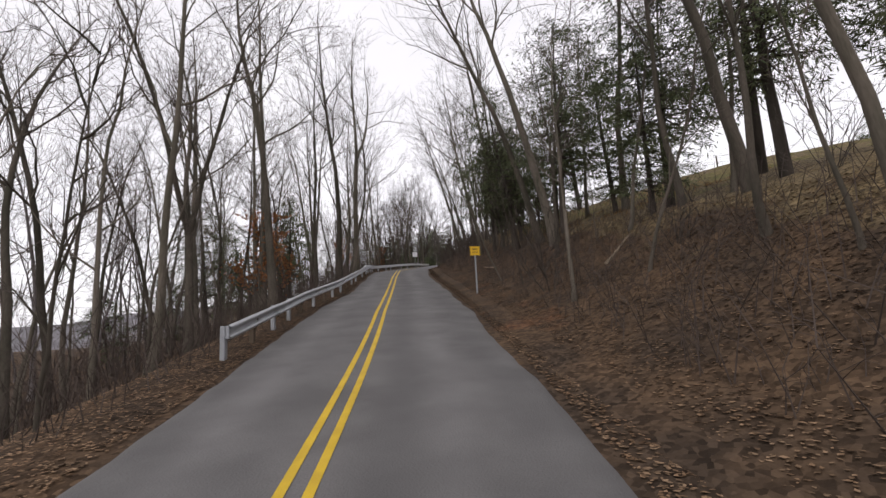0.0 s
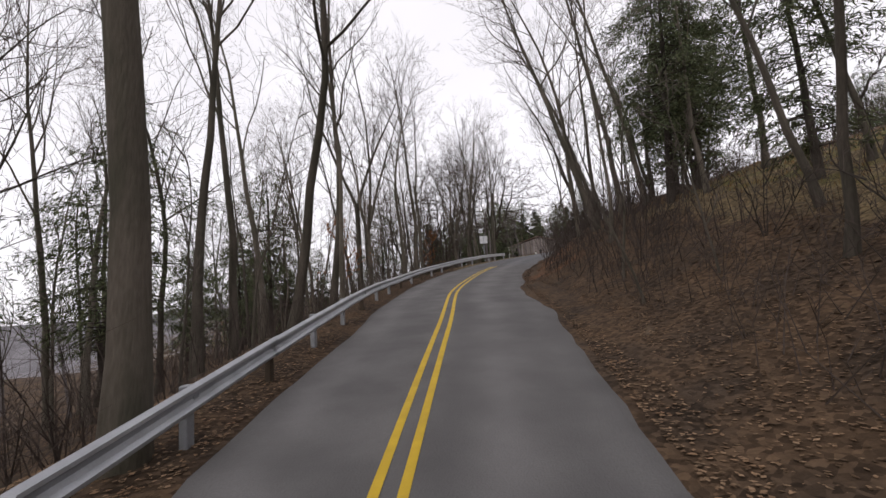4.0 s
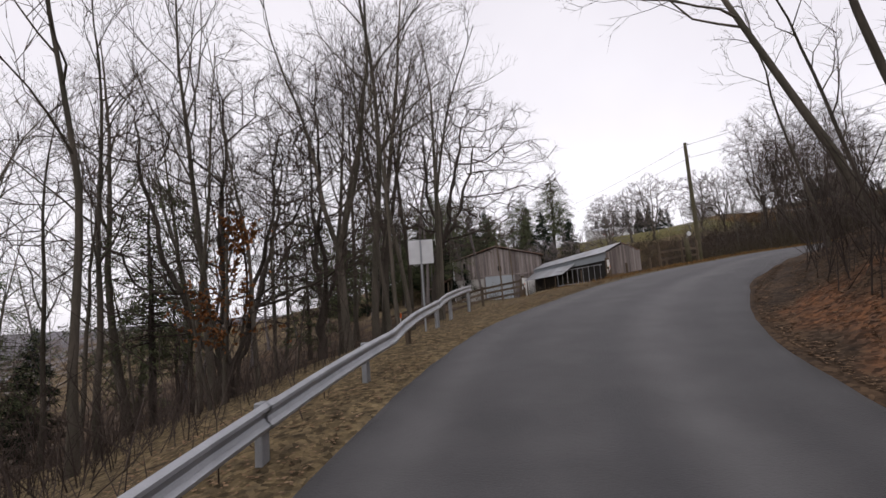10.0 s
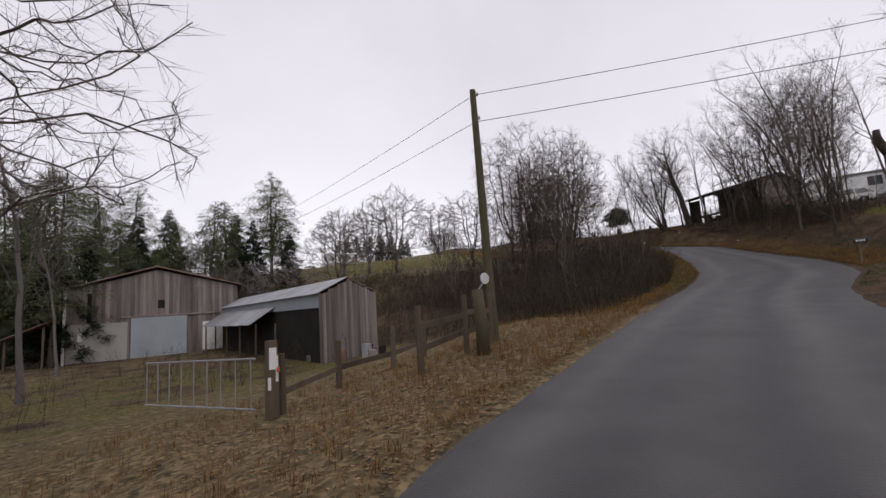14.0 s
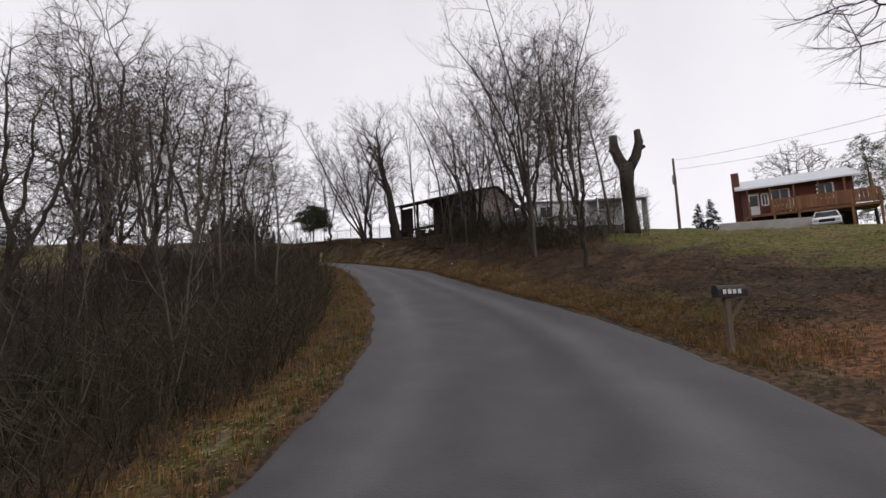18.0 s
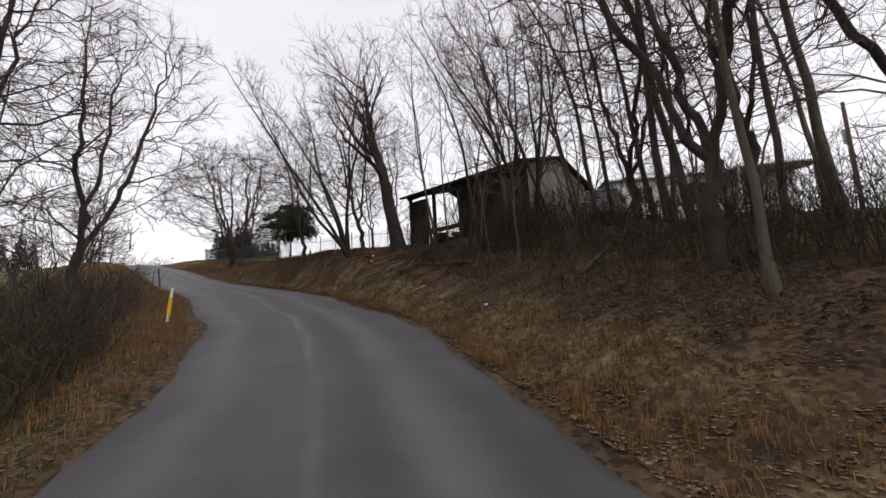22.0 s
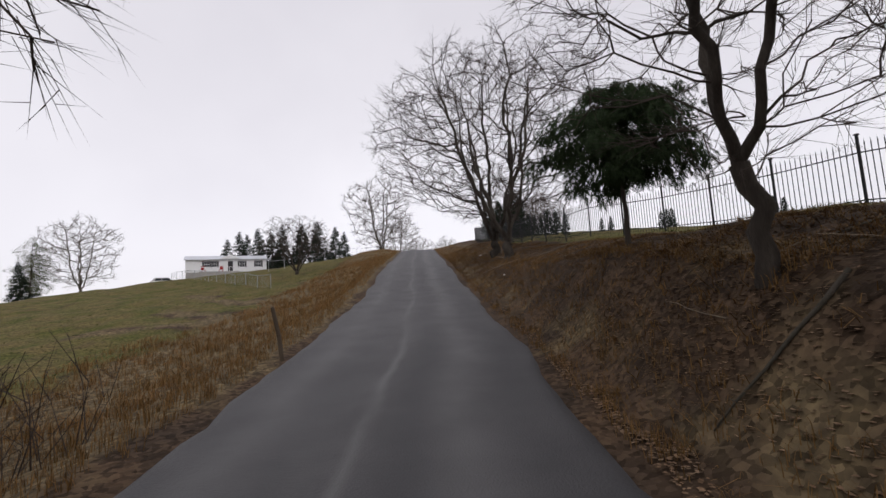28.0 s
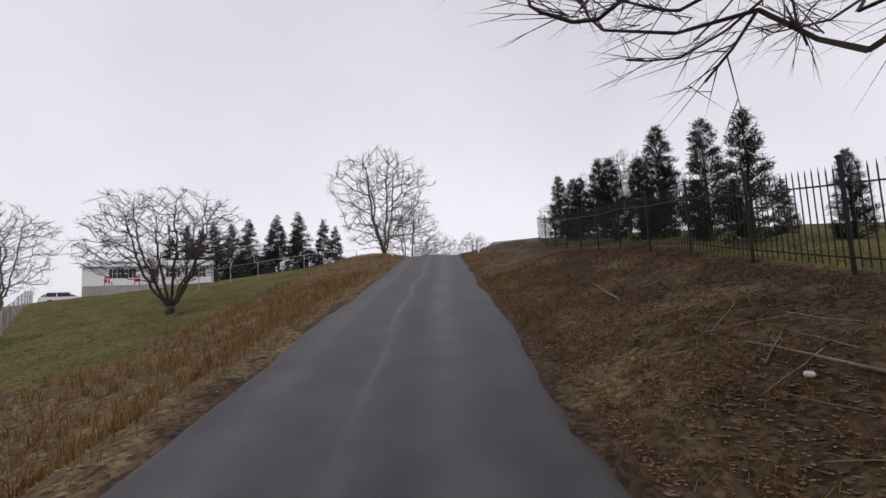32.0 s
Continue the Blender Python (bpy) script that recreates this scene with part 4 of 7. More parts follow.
front = part("wall", bed, MORTAR, house, "mortar bed of the front wall")
brick_mesh = Geo().box((0, 0, 0), (.38, .03, .13)).mesh("brick", BRICK)
count = 0
for row in range(17):
    z = F + row * .15 + .01
    for col in range(-1, 33):
        x = col * .40 + (row % 2) * .2
        if x < .02 or x + .38 > HL or any(a - .3 < x < b + .02 and c - .1 < z < d for a, b, c, d in openings) or count > 440:
            continue
        part("brick", brick_mesh, None, front, at=pose(x, -.03, z))
        count += 1
part("wall", Geo().box((0, .15, 0), (.2, HD, E)), BRICK, house)
part("wall", Geo().box((HL - .2, .15, 0), (HL, HD, E)), BRICK, house)
part("wall", Geo().box((0, HD - .2, 0), (HL, HD, E)), BRICK, house)
part("gable", Geo().add([(0, 0, E), (0, HD, E), (0, HD / 2, E + 1.35), (.2, 0, E), (.2, HD, E), (.2, HD / 2, E + 1.35)], [(0, 2, 1), (3, 4, 5), (0, 1, 4, 3), (1, 2, 5, 4), (2, 0, 3, 5)]), BRICK, house)
part("gable", Geo().add([(HL - .2, 0, E), (HL - .2, HD, E), (HL - .2, HD / 2, E + 1.35), (HL, 0, E), (HL, HD, E), (HL, HD / 2, E + 1.35)], [(0, 2, 1), (3, 4, 5), (0, 1, 4, 3), (1, 2, 5, 4), (2, 0, 3, 5)]), BRICK, house)
# The shade below the deck is coloured into this near-black wall.
part("basement_wall", Geo().box((0, .3, -.4), (HL, .5, F)), DARK, house, "basement wall below the deck, shade put into its colour")
for k in range(8):
    a, b = -.4 + (HL + .8) * k / 8, -.4 + (HL + .8) * (k + 1) / 8
    part("roof_sheet", Geo().slab([(a, -.7, E - .1), (b + .02, -.7, E - .1), (b + .02, HD / 2, E + 1.5), (a, HD / 2, E + 1.5)], .05), METAL_ROOF, house)
part("roof_back", Geo().slab([(-.4, HD / 2, E + 1.5), (HL + .4, HD / 2, E + 1.5), (HL + .4, HD + .7, E - .1), (-.4, HD + .7, E - .1)], .05), METAL_ROOF, house)
part("gutter", Geo().beam((-.4, -.74, E - .12), (HL + .4, -.74, E - .12), .1, .12), WHITE, house)
part("chimney", Geo().block((-.55, 1.2, 0), (.0, 2.0, E + 1.75), .02), BRICK, house)
door = part("door", Geo().block((.44, .02, F), (1.15, .08, F + 2.03), .02), WHITE, house, "white panelled storm door")
part("pane", Geo().box((.54, .005, F + 1.0), (1.05, .018, F + 1.85)), GLASS, door, "upper glass of the storm door")
part("handle", Geo().block((1.06, -.03, F + .98), (1.1, .02, F + 1.1), .008), ZINC_DULL, door, "small metal handle")
for a, b, c, d in openings[1:]:
    win = part("window", Geo().box((a, .05, c), (b, .08, d)), GLASS, house, "dark window glass")
    for x0, x1, z0, z1 in ((a - .06, a + .04, c, d), (b - .04, b + .06, c, d), (a, b, c - .06, c + .03), (a, b, d - .03, d + .06), ((a + b) / 2 - .03, (a + b) / 2 + .03, c, d)):
        part("frame", Geo().box((x0, -.02, z0), (x1, .06, z1)), WHITE, win)
DX = HL + .95
part("deck", Geo().box((.3, -2.3, F - .2), (DX, -.05, F - .02)), DECK, house)
for k in range(6):
    x = .4 + k * (DX - .5) / 5
    part("deck_post", Geo().block((x - .07, -2.3, -.4), (x + .07, -2.16, F + 1.0), .01), DECK, house)
    part("porch_post", Geo().block((x - .05, -.72, F), (x + .05, -.62, E - .12), .01), DECK, house)
for z in (F + .12, F + .95):
    part("deck_rail", Geo().beam((1.7, -2.24, z), (DX, -2.24, z), .05, .12), DECK, house)
for k in range(27):
    x = 1.75 + k * .222
    part("baluster", Geo().box((x, -2.29, F + .1), (x + .19, -2.26, F + .95)), DECK, house)
part("stair", Geo().slab([(-1.2, -2.2, .45), (.3, -2.2, F), (.3, -1.1, F), (-1.2, -1.1, .45)], .2), DECK, house)
q = house.matrix_basis @ Vector((2.9, -1.7, F))
chair = thing("porch_chair", pose(q.x, q.y, q.z, 0, 0, 110), "white plastic chair on the deck", "chair")
part("seat", Geo().block((-.25, -.25, .38), (.25, .25, .43), .02), WHITE, chair)
part("backrest", Geo().block((-.25, .2, .43), (.25, .25, 1.05), .02), WHITE, chair)
for u in (-.22, .22):
    for v in (-.22, .22):
        part("leg", Geo().block((u - .025, v - .025, 0), (u + .025, v + .025, .38), .006), WHITE, chair)
wallr = thing("retaining_wall", on_ground(64.2, 71.6, -88), "low concrete retaining wall by the drive", "wall")
part("blockwork", Geo().block((0, 0, -.5), (6.2, .3, .75), .03), CONCRETE, wallr)


def car(name, m, paint, label, pickup=False, size=1.0):
    ob = thing(name, m @ Matrix.Scale(size, 4), label, "vehicle")
    L, Wd = (5.3, 1.95) if pickup else (4.6, 1.82)
    if pickup:
        low = [(-L / 2, .45), (-L / 2, .95), (-L / 2 + .2, 1.08), (-.75, 1.14), (L / 2, 1.12), (L / 2, .5)]
        cab = [(-.85, 1.12), (-.3, 1.75), (.1, 1.82), (1.1, 1.8), (1.25, 1.12)]
    else:
        low = [(-L / 2, .4), (-L / 2, .75), (-L / 2 + .25, .88), (-1.0, .98), (L / 2 - .15, 1.02), (L / 2, .9), (L / 2, .42)]
        cab = [(-1.1, .97), (-.35, 1.45), (.2, 1.52), (1.6, 1.5), (2.2, 1.0)]

    def shell(prof, w0, w1):
        g, n = Geo(), len(prof)
        zs = [z for _, z in prof]
        for sgn in (-1, 1):
            for x, z in prof:
                u = (z - min(zs)) / (max(zs) - min(zs))
                g.v.append((x, sgn * (w0 + (w1 - w0) * u) / 2, z))
        g.f += [tuple(range(n)), tuple(range(2 * n - 1, n - 1, -1))] + [(i, i + n, (i + 1) % n + n, (i + 1) % n) for i in range(n)]
        bm = bmesh.new()
        me = g.mesh("shell", None)
        bm.from_mesh(me)
        bmesh.ops.recalc_face_normals(bm, faces=bm.faces[:])
        bmesh.ops.bevel(bm, geom=bm.edges[:], offset=.06, segments=2, affect="EDGES")
        bm.verts.index_update()
        out = Geo().add([tuple(v.co) for v in bm.verts], [[v.index for v in f.verts] for f in bm.faces])
        bm.free()
        return out

    body = part("body", shell(low, Wd, Wd * .96), paint, ob)
    part("cabin", shell(cab, Wd * .95, Wd * .74), GLASS, ob, "dark window band of the cabin")
    x0, x1, zt = min(x for x, _ in cab[1:-1]) - .05, max(x for x, _ in cab[1:-1]) + .05, max(z for _, z in cab)
    part("roof", Geo().block((x0, -Wd * .38, zt - .06), (x1, Wd * .38, zt + .03), .03), paint, ob)
    for x in (cab[0][0] + .25, (x0 + x1) / 2 + .1, cab[-1][0] - .3):
        for sgn in (-1, 1):
            top_x = min(max(x, x0 + .03), x1 - .05)
            part("pillar", Geo().beam((x, sgn * Wd * .475, cab[0][1]), (top_x, sgn * Wd * .375, zt - .02), .07, .07), paint, ob)
    if pickup:
        part("bed", Geo().block((1.4, -Wd * .42, 1.0), (L / 2 - .1, Wd * .42, 1.14), .02), DARK, ob, "dark truck bed")
    for x in (-L / 2 + .95, L / 2 - 1.0):
        for sgn in (-1, 1):
            wheel = part("wheel", Geo().tube([(x, sgn * (Wd / 2 - .2), .34), (x, sgn * (Wd / 2 + .01), .34)], [.34, .34], 18), RUBBER, ob)
            part("rim", Geo().tube([(x, sgn * (Wd / 2), .34), (x, sgn * (Wd / 2 + .03), .34)], [.2, .18], 14), ZINC_DULL, wheel)
    for sgn in (-1, 1):
        part("headlight", Geo().block((-L / 2 - .03, sgn * Wd * .36 - .16, .66), (-L / 2 + .05, sgn * Wd * .36 + .16, .86), .02), GALV, ob)
        part("tail_light", Geo().block((L / 2 - .05, sgn * Wd * .42 - .1, .7), (L / 2 + .02, sgn * Wd * .42 + .1, .92), .02), RED_LAMP, ob)
        part("mirror", Geo().block((cab[0][0] + .25, sgn * (Wd / 2 + .1) - .08, cab[0][1] + .05), (cab[0][0] + .35, sgn * (Wd / 2 + .1) + .08, cab[0][1] + .2), .02), BLACK, ob)
    part("grille", Geo().block((-L / 2 - .025, -Wd * .27, .62), (-L / 2 + .05, Wd * .27, .88), .02), DARK, ob, "dark front grille")
    part("bumper", Geo().block((-L / 2 - .1, -Wd * .48, .38), (-L / 2 + .1, Wd * .48, .58), .04), ZINC_DULL, ob)
    part("bumper", Geo().block((L / 2 - .1, -Wd * .48, .38), (L / 2 + .1, Wd * .48, .58), .04), ZINC_DULL, ob)
    return ob


car("pickup_truck", on_ground(64.6, 64.9, -23), WHITE_CAR, "white pickup truck parked beside the brick house", True, .8)
car("car", on_ground(64.0, 83.6, -60), WHITE_CAR, "white car parked behind the bank's trees")
car("car", on_ground(53.6, 193.0, 190), WHITE_CAR, "white car parked beside the white home")
car("car", on_ground(62.6, 86.6, 190), ZINC_DULL, "grey old car half hidden behind the dark shed")

# ---- dark shed and carport on the bank ----
cx, cy = 64.2, 96.8
cz = 16.5
dark_shed = thing("shed", pose(cx, cy, cz, 0, 0, -107) @ Matrix.Scale(1.18, 4), "dark board shed with an open carport, on top of the bank", "shed")
SL, SD = 6.2, 6.0
part("roof_slope", Geo().slab([(-.7, -.9, 2.75), (SL + .3, -.9, 2.85), (SL + .3, SD * .5, 3.9), (-.7, SD * .5, 3.8)], .09), TAR, dark_shed, "dark sagging roof")
part("roof_slope", Geo().slab([(-.7, SD * .5, 3.8), (SL + .3, SD * .5, 3.9), (SL + .3, SD + .7, 2.85), (-.7, SD + .7, 2.75)], .09), TAR, dark_shed)
part("upper_roof", Geo().slab([(1.6, .6, 3.75), (SL * .7, .6, 3.8), (SL * .7, 2.6, 4.6), (1.6, 2.6, 4.55)], .05), ROOF_TIN, dark_shed, "strip of bare roofing tin")
# Sheet behind the boards carries the interior's shade as its near-black colour.
wall_front = part("front_wall", Geo().box((2.45, .05, -.4), (SL, .12, 2.95)), DARK, dark_shed, "near-black sheet for the shade behind the boards")
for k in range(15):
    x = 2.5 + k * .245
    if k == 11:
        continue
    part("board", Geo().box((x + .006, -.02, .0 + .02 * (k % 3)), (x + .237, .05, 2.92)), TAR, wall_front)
part("end_wall", Geo().box((SL - .1, .1, -.4), (SL, SD, 2.95)).add([(SL - .1, .1, 2.95), (SL - .1, SD, 2.95), (SL - .1, SD / 2, 3.8), (SL, .1, 2.95), (SL, SD, 2.95), (SL, SD / 2, 3.8)], [(0, 2, 1), (3, 4, 5), (0, 1, 4, 3), (1, 2, 5, 4), (2, 0, 3, 5)]), BARN_WOOD, dark_shed, "weathered grey end boards")
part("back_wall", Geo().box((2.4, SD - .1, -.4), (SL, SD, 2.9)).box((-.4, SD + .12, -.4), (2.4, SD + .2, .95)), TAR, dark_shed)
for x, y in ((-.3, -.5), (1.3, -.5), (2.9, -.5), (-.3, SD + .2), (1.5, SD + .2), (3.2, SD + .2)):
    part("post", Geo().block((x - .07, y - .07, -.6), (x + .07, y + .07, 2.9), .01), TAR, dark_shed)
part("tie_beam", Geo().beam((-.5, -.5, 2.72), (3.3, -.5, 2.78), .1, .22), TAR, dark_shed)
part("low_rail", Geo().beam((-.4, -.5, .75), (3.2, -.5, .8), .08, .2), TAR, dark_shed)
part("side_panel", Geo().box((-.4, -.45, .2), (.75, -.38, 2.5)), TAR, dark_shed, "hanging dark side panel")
for k, (x, y, sz) in enumerate(((.6, 1.0, .5), (1.6, .6, .4), (2.5, 1.8, .55), (1.0, 3.4, .6), (2.4, 3.6, .45))):
    q = dark_shed.matrix_basis @ Vector((x, y, 0))
    ob = thing("junk_pile", on_ground(q.x, q.y, 50 * k), "dark junk stacked under the carport", "junk")
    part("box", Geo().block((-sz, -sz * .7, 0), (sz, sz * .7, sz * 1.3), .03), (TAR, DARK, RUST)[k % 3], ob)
    part("tyre", Geo().tube([(-.3, 0, sz * 1.3), (-.3, 0, sz * 1.3 + .2)], [.32, .32], 14), RUBBER, ob)

trailer = thing("mobile_home", on_ground(67.4, 86.4, -72, -.5), "low white mobile home behind the bank's trees", "house")
TL = 10.2
part("wall", Geo().block((0, 0, .3), (TL, 3.8, 2.6), .04), WHITE, trailer)
part("roof", Geo().block((-.2, -.25, 2.6), (TL + .2, 4.05, 2.75), .05), ROOF_TIN, trailer)
part("skirting", Geo().box((.1, .05, -1.2), (TL - .1, 3.7, .3)), BARN_WOOD, trailer)
for x in (1.4, 4.4):
    win = part("window", Geo().box((x, -.03, 1.3), (x + 1.1, .02, 2.2)), GLASS, trailer, "dark window")
    part("frame", Geo().box((x - .05, -.04, 1.25), (x + 1.15, -.031, 1.3)).box((x + .52, -.04, 1.3), (x + .58, -.031, 2.2)), ZINC_DULL, win)
part("awning", Geo().slab([(5.8, -2.6, 2.3), (TL + .1, -2.6, 2.3), (TL + .1, 0, 2.55), (5.8, 0, 2.55)], .08), ROOF_TIN, trailer, "flat pale awning")
part("awning_wall", Geo().box((TL - .05, -2.5, -1.0), (TL + .05, -1.4, 2.3)), WHITE, trailer, "white end panel of the awning")
for x in (5.9, 8.0):
    part("awning_post", Geo().block((x - .05, -2.5, -1.0), (x + .05, -2.4, 2.3), .01), WHITE, trailer)

stump = thing("broken_tree", on_ground(53.0, 78.6, 0, .3), "tall broken tree trunk with two snapped forks", "tree")
part("trunk", Geo().tube([(0, 0, -.2), (.05, 0, .7), (.03, .03, 1.8), (0, .1, 3.0), (.06, .02, 4.3)], [.52, .42, .36, .37, .43], 12), BARK_DARK, stump, "", True)
part("fork", Geo().tube([(0, .05, 3.9), (.05, .42, 4.7), (.1, .62, 5.5), (.12, .6, 6.05)], [.34, .30, .25, .22], 10), BARK_DARK, stump, "", True)
part("fork", Geo().tube([(0, 0, 3.9), (.1, -.5, 4.7), (.02, -.72, 5.5), (0, -.66, 6.2)], [.33, .27, .23, .17], 10), BARK_DARK, stump, "", True)
for p0, p1, r in (((.05, .45, 4.8), (-.2, .9, 5.2), .13), ((.06, -.6, 5.0), (.1, -1.0, 5.25), .12), ((0, .1, 2.9), (-.35, .3, 3.2), .1)):
    part("stub", Geo().tube([p0, p1], [r, r * .8], 8), BARK_DARK, stump, "sawn-off limb stub")

# ---- iron fence ----
FENCE = ([126, 145, 153, 160, 165, 170, 176, 204], [15.0, 12.5, 11.0, 9.6, 8.2, 7.2, 6.8, 6.8])
picket = Geo().box((-.008, -.008, .12), (.008, .008, 1.72)).add([(-.018, 0, 1.72), (0, -.018, 1.72), (.018, 0, 1.72), (0, .018, 1.72), (0, 0, 1.88)], [(0, 1, 4), (1, 2, 4), (2, 3, 4), (3, 0, 4)]).mesh("picket", IRON)
iron_post = Geo().block((-.03, -.03, -.3), (.03, .03, 1.98), .008).block((-.05, -.05, 1.98), (.05, .05, 2.02), .01).mesh("post", IRON)
spots, s = [], 141.0
while s < 202:
    q = along(s, float(np.interp(s, *FENCE)))
    spots.append(Vector((q.x, q.y, ground_at(q.x, q.y))))
    s += 2.35
for a, b in zip(spots, spots[1:]):
    run = (b - a).length
    flat = math.atan2(b.y - a.y, b.x - a.x)
    panel = thing("iron_fence_panel", pose(a.x, a.y, a.z, 0, 0, math.degrees(flat)), "black iron picket fence panel along the lawn's edge", "fence", "iron fence panels")
    flat_run, rise = math.hypot(b.x - a.x, b.y - a.y), b.z - a.z
    part("post", iron_post, None, panel)
    for z in (.28, 1.52):
        part("rail", Geo().beam((0, 0, z), (flat_run, 0, z + rise), .025, .03), IRON, panel)
    n = 15
    for k in range(1, n + 1):
        u = k / (n + 1)
        part("picket", picket, None, panel, at=pose(flat_run * u, 0, rise * u))

# ---- white home on the hill ----
wz = 22.15
home = thing("mobile_home", pose(56.5, 186.0, wz, 0, 0, -3) @ Matrix.Diagonal((.78, .9, .85, 1)), "white double-wide mobile home with dark shutters", "house")
part("wall", Geo().block((0, 0, .5), (16.2, 7.5, 3.1), .04), WHITE, home)
part("skirting", Geo().box((.05, .05, -2.6), (16.1, 7.4, .5)), CONCRETE, home)
part("roof_slope", Geo().slab([(-.3, -.35, 3.05), (16.5, -.35, 3.05), (16.5, 3.75, 4.2), (-.3, 3.75, 4.2)], .1), METAL_ROOF, home)
part("roof_slope", Geo().slab([(-.3, 3.75, 4.2), (16.5, 3.75, 4.2), (16.5, 7.85, 3.05), (-.3, 7.85, 3.05)], .1), METAL_ROOF, home)
for x in (0, 16.1):
    part("gable", Geo().add([(x, 0, 3.1), (x, 7.5, 3.1), (x, 3.75, 4.1), (x + .1, 0, 3.1), (x + .1, 7.5, 3.1), (x + .1, 3.75, 4.1)], [(0, 2, 1), (3, 4, 5), (0, 1, 4, 3), (1, 2, 5, 4), (2, 0, 3, 5)]), WHITE, home)
for x in (3.6, 5.0, 10.6, 14.0):
    win = part("window", Geo().box((x, -.03, 1.5), (x + .95, .02, 2.7)), GLASS, home, "dark window glass")
    part("frame", Geo().box((x - .05, -.05, 2.07), (x + 1.0, -.031, 2.13)).box((x + .45, -.05, 1.5), (x + .5, -.031, 2.7)), WHITE, win)
    for sx_ in (x - .42, x + 1.02):
        part("shutter", Geo().block((sx_, -.05, 1.45), (sx_ + .35, -.005, 2.75), .01), SHUTTER, home, "dark shutter")
part("front_gable", Geo().add([(6.6, -.36, 3.12), (10.8, -.36, 3.12), (8.7, -.36, 4.05), (6.6, 3.0, 3.12), (10.8, 3.0, 3.12), (8.7, 3.0, 4.05)], [(0, 1, 2), (5, 4, 3), (0, 2, 5, 3), (1, 4, 5, 2), (0, 3, 4, 1)]), WHITE, home, "shallow white gable over the door")
part("door", Geo().block((8.2, -.05, .7), (9.2, .0, 2.7), .02), SHUTTER, home, "dark front door")
part("porch", Geo().box((2.6, -2.6, -2.4), (10.4, -.02, .45)), CONCRETE, home, "low grey porch deck")
for k in range(9):
    part("porch_post", Geo().block((2.65 + k * .95, -2.6, .45), (2.73 + k * .95, -2.52, 1.3), .01), WHITE, home)
part("porch_rail", Geo().beam((2.6, -2.56, 1.3), (10.4, -2.56, 1.3), .06, .08), WHITE, home)
for k, x in enumerate((3.4, 6.8)):
    q = home.matrix_basis @ Vector((x, -1.3, .45))
    ch = thing("porch_chair", pose(q.x, q.y, q.z, 0, 0, 160 + 30 * k), "small red porch chair on the deck", "chair", "porch chairs")
    part("seat", Geo().block((-.28, -.28, .38), (.28, .28, .44), .02), RED_LAMP, ch)
    part("backrest", Geo().block((-.28, .22, .44), (.28, .28, .98), .02), RED_LAMP, ch)
    for u, v in ((-.24, -.24), (.24, -.24), (-.24, .24), (.24, .24)):
        part("leg", Geo().block((u - .03, v - .03, 0), (u + .03, v + .03, .38), .008), RED_LAMP, ch)


def link_fence(points, tall, label):
    ob = thing("chain_link_fence", Matrix.Identity(4), label, "fence", "wire fences")
    base = [Vector((x, y, ground_at(x, y))) for x, y in points]
    for p in base:
        part("post", Geo().tube([p - Vector((0, 0, .3)), p + Vector((0, 0, tall))], [.035, .035], 8), ZINC_DULL, ob)
    for a, b in zip(base, base[1:]):
        part("top_rail", Geo().tube([a + Vector((0, 0, tall - .05)), b + Vector((0, 0, tall - .05))], [.022, .022], 6), ZINC_DULL, ob)
        g, n = Geo(), int((b - a).length / .22)
        for k in range(n):
            for d in (1, -1):
                u0, u1 = k / n, (k + 5 * d) / n
                if 0 <= u1 <= 1:
                    g.beam(a.lerp(b, u0) + Vector((0, 0, .05)), a.lerp(b, u1) + Vector((0, 0, tall - .06)), .0035, .0035)
        tagged(part("wire_mesh", g, ZINC_DULL, ob), kind="stuff")


link_fence([(65.8 + 2.32 * k, 163.0 + 1.57 * k) for k in range(9)], 1.4, "grey chain-link fence along the hilltop lawn")
link_fence([(62.5 - .65 * k, 141.9 + 2.97 * k) for k in range(13)], 1.2, "grey wire fence running down the lawn")

# ---- house with a porch near the crest ----
pz = ground_at(114, 186) + 1.6
porch = thing("house", pose(111.5, 189.0, pz, 0, 0, -57), "pale house with a columned front porch near the crest", "house")
part("wall", Geo().block((0, 1.8, 0), (8.5, 7.5, 2.7), .03), WHITE, porch)
part("roof_slope", Geo().slab([(-.4, -.4, 2.3), (8.9, -.4, 2.3), (8.9, 4.6, 4.1), (-.4, 4.6, 4.1)], .1), BARN_WOOD, porch)
part("roof_slope", Geo().slab([(-.4, 4.6, 4.1), (8.9, 4.6, 4.1), (8.9, 7.9, 2.7), (-.4, 7.9, 2.7)], .1), BARN_WOOD, porch)
part("floor", Geo().box((0, 0, -.3), (8.5, 1.8, .2)), CONCRETE, porch)
for k in range(5):
    part("column", Geo().block((.05 + k * 2.07, .02, .2), (.2 + k * 2.07, .17, 2.4), .015), WHITE, porch)
for x in (1.0, 6.2):
    part("window", Geo().box((x, 1.76, .9), (x + 1.1, 1.79, 2.0)), GLASS, porch, "dark window")
part("door", Geo().block((3.9, 1.74, .2), (4.9, 1.79, 2.2), .02), BRICK, porch, "red-brown front door")
for s_, l_ in ((207, 3.2), (210, -4.6)):
    q = along(s_, l_)
    mb = thing("mailbox", on_ground(q.x, q.y, heading(s_) + 90), "white mailbox on a white post near the crest", "mailbox", "far mailboxes")
    part("post", Geo().block((-.06, -.06, -.2), (.06, .06, 1.0), .01), WHITE, mb)
    part("box", Geo().block((-.1, -.3, 1.0), (.1, .22, 1.24), .04), WHITE, mb)

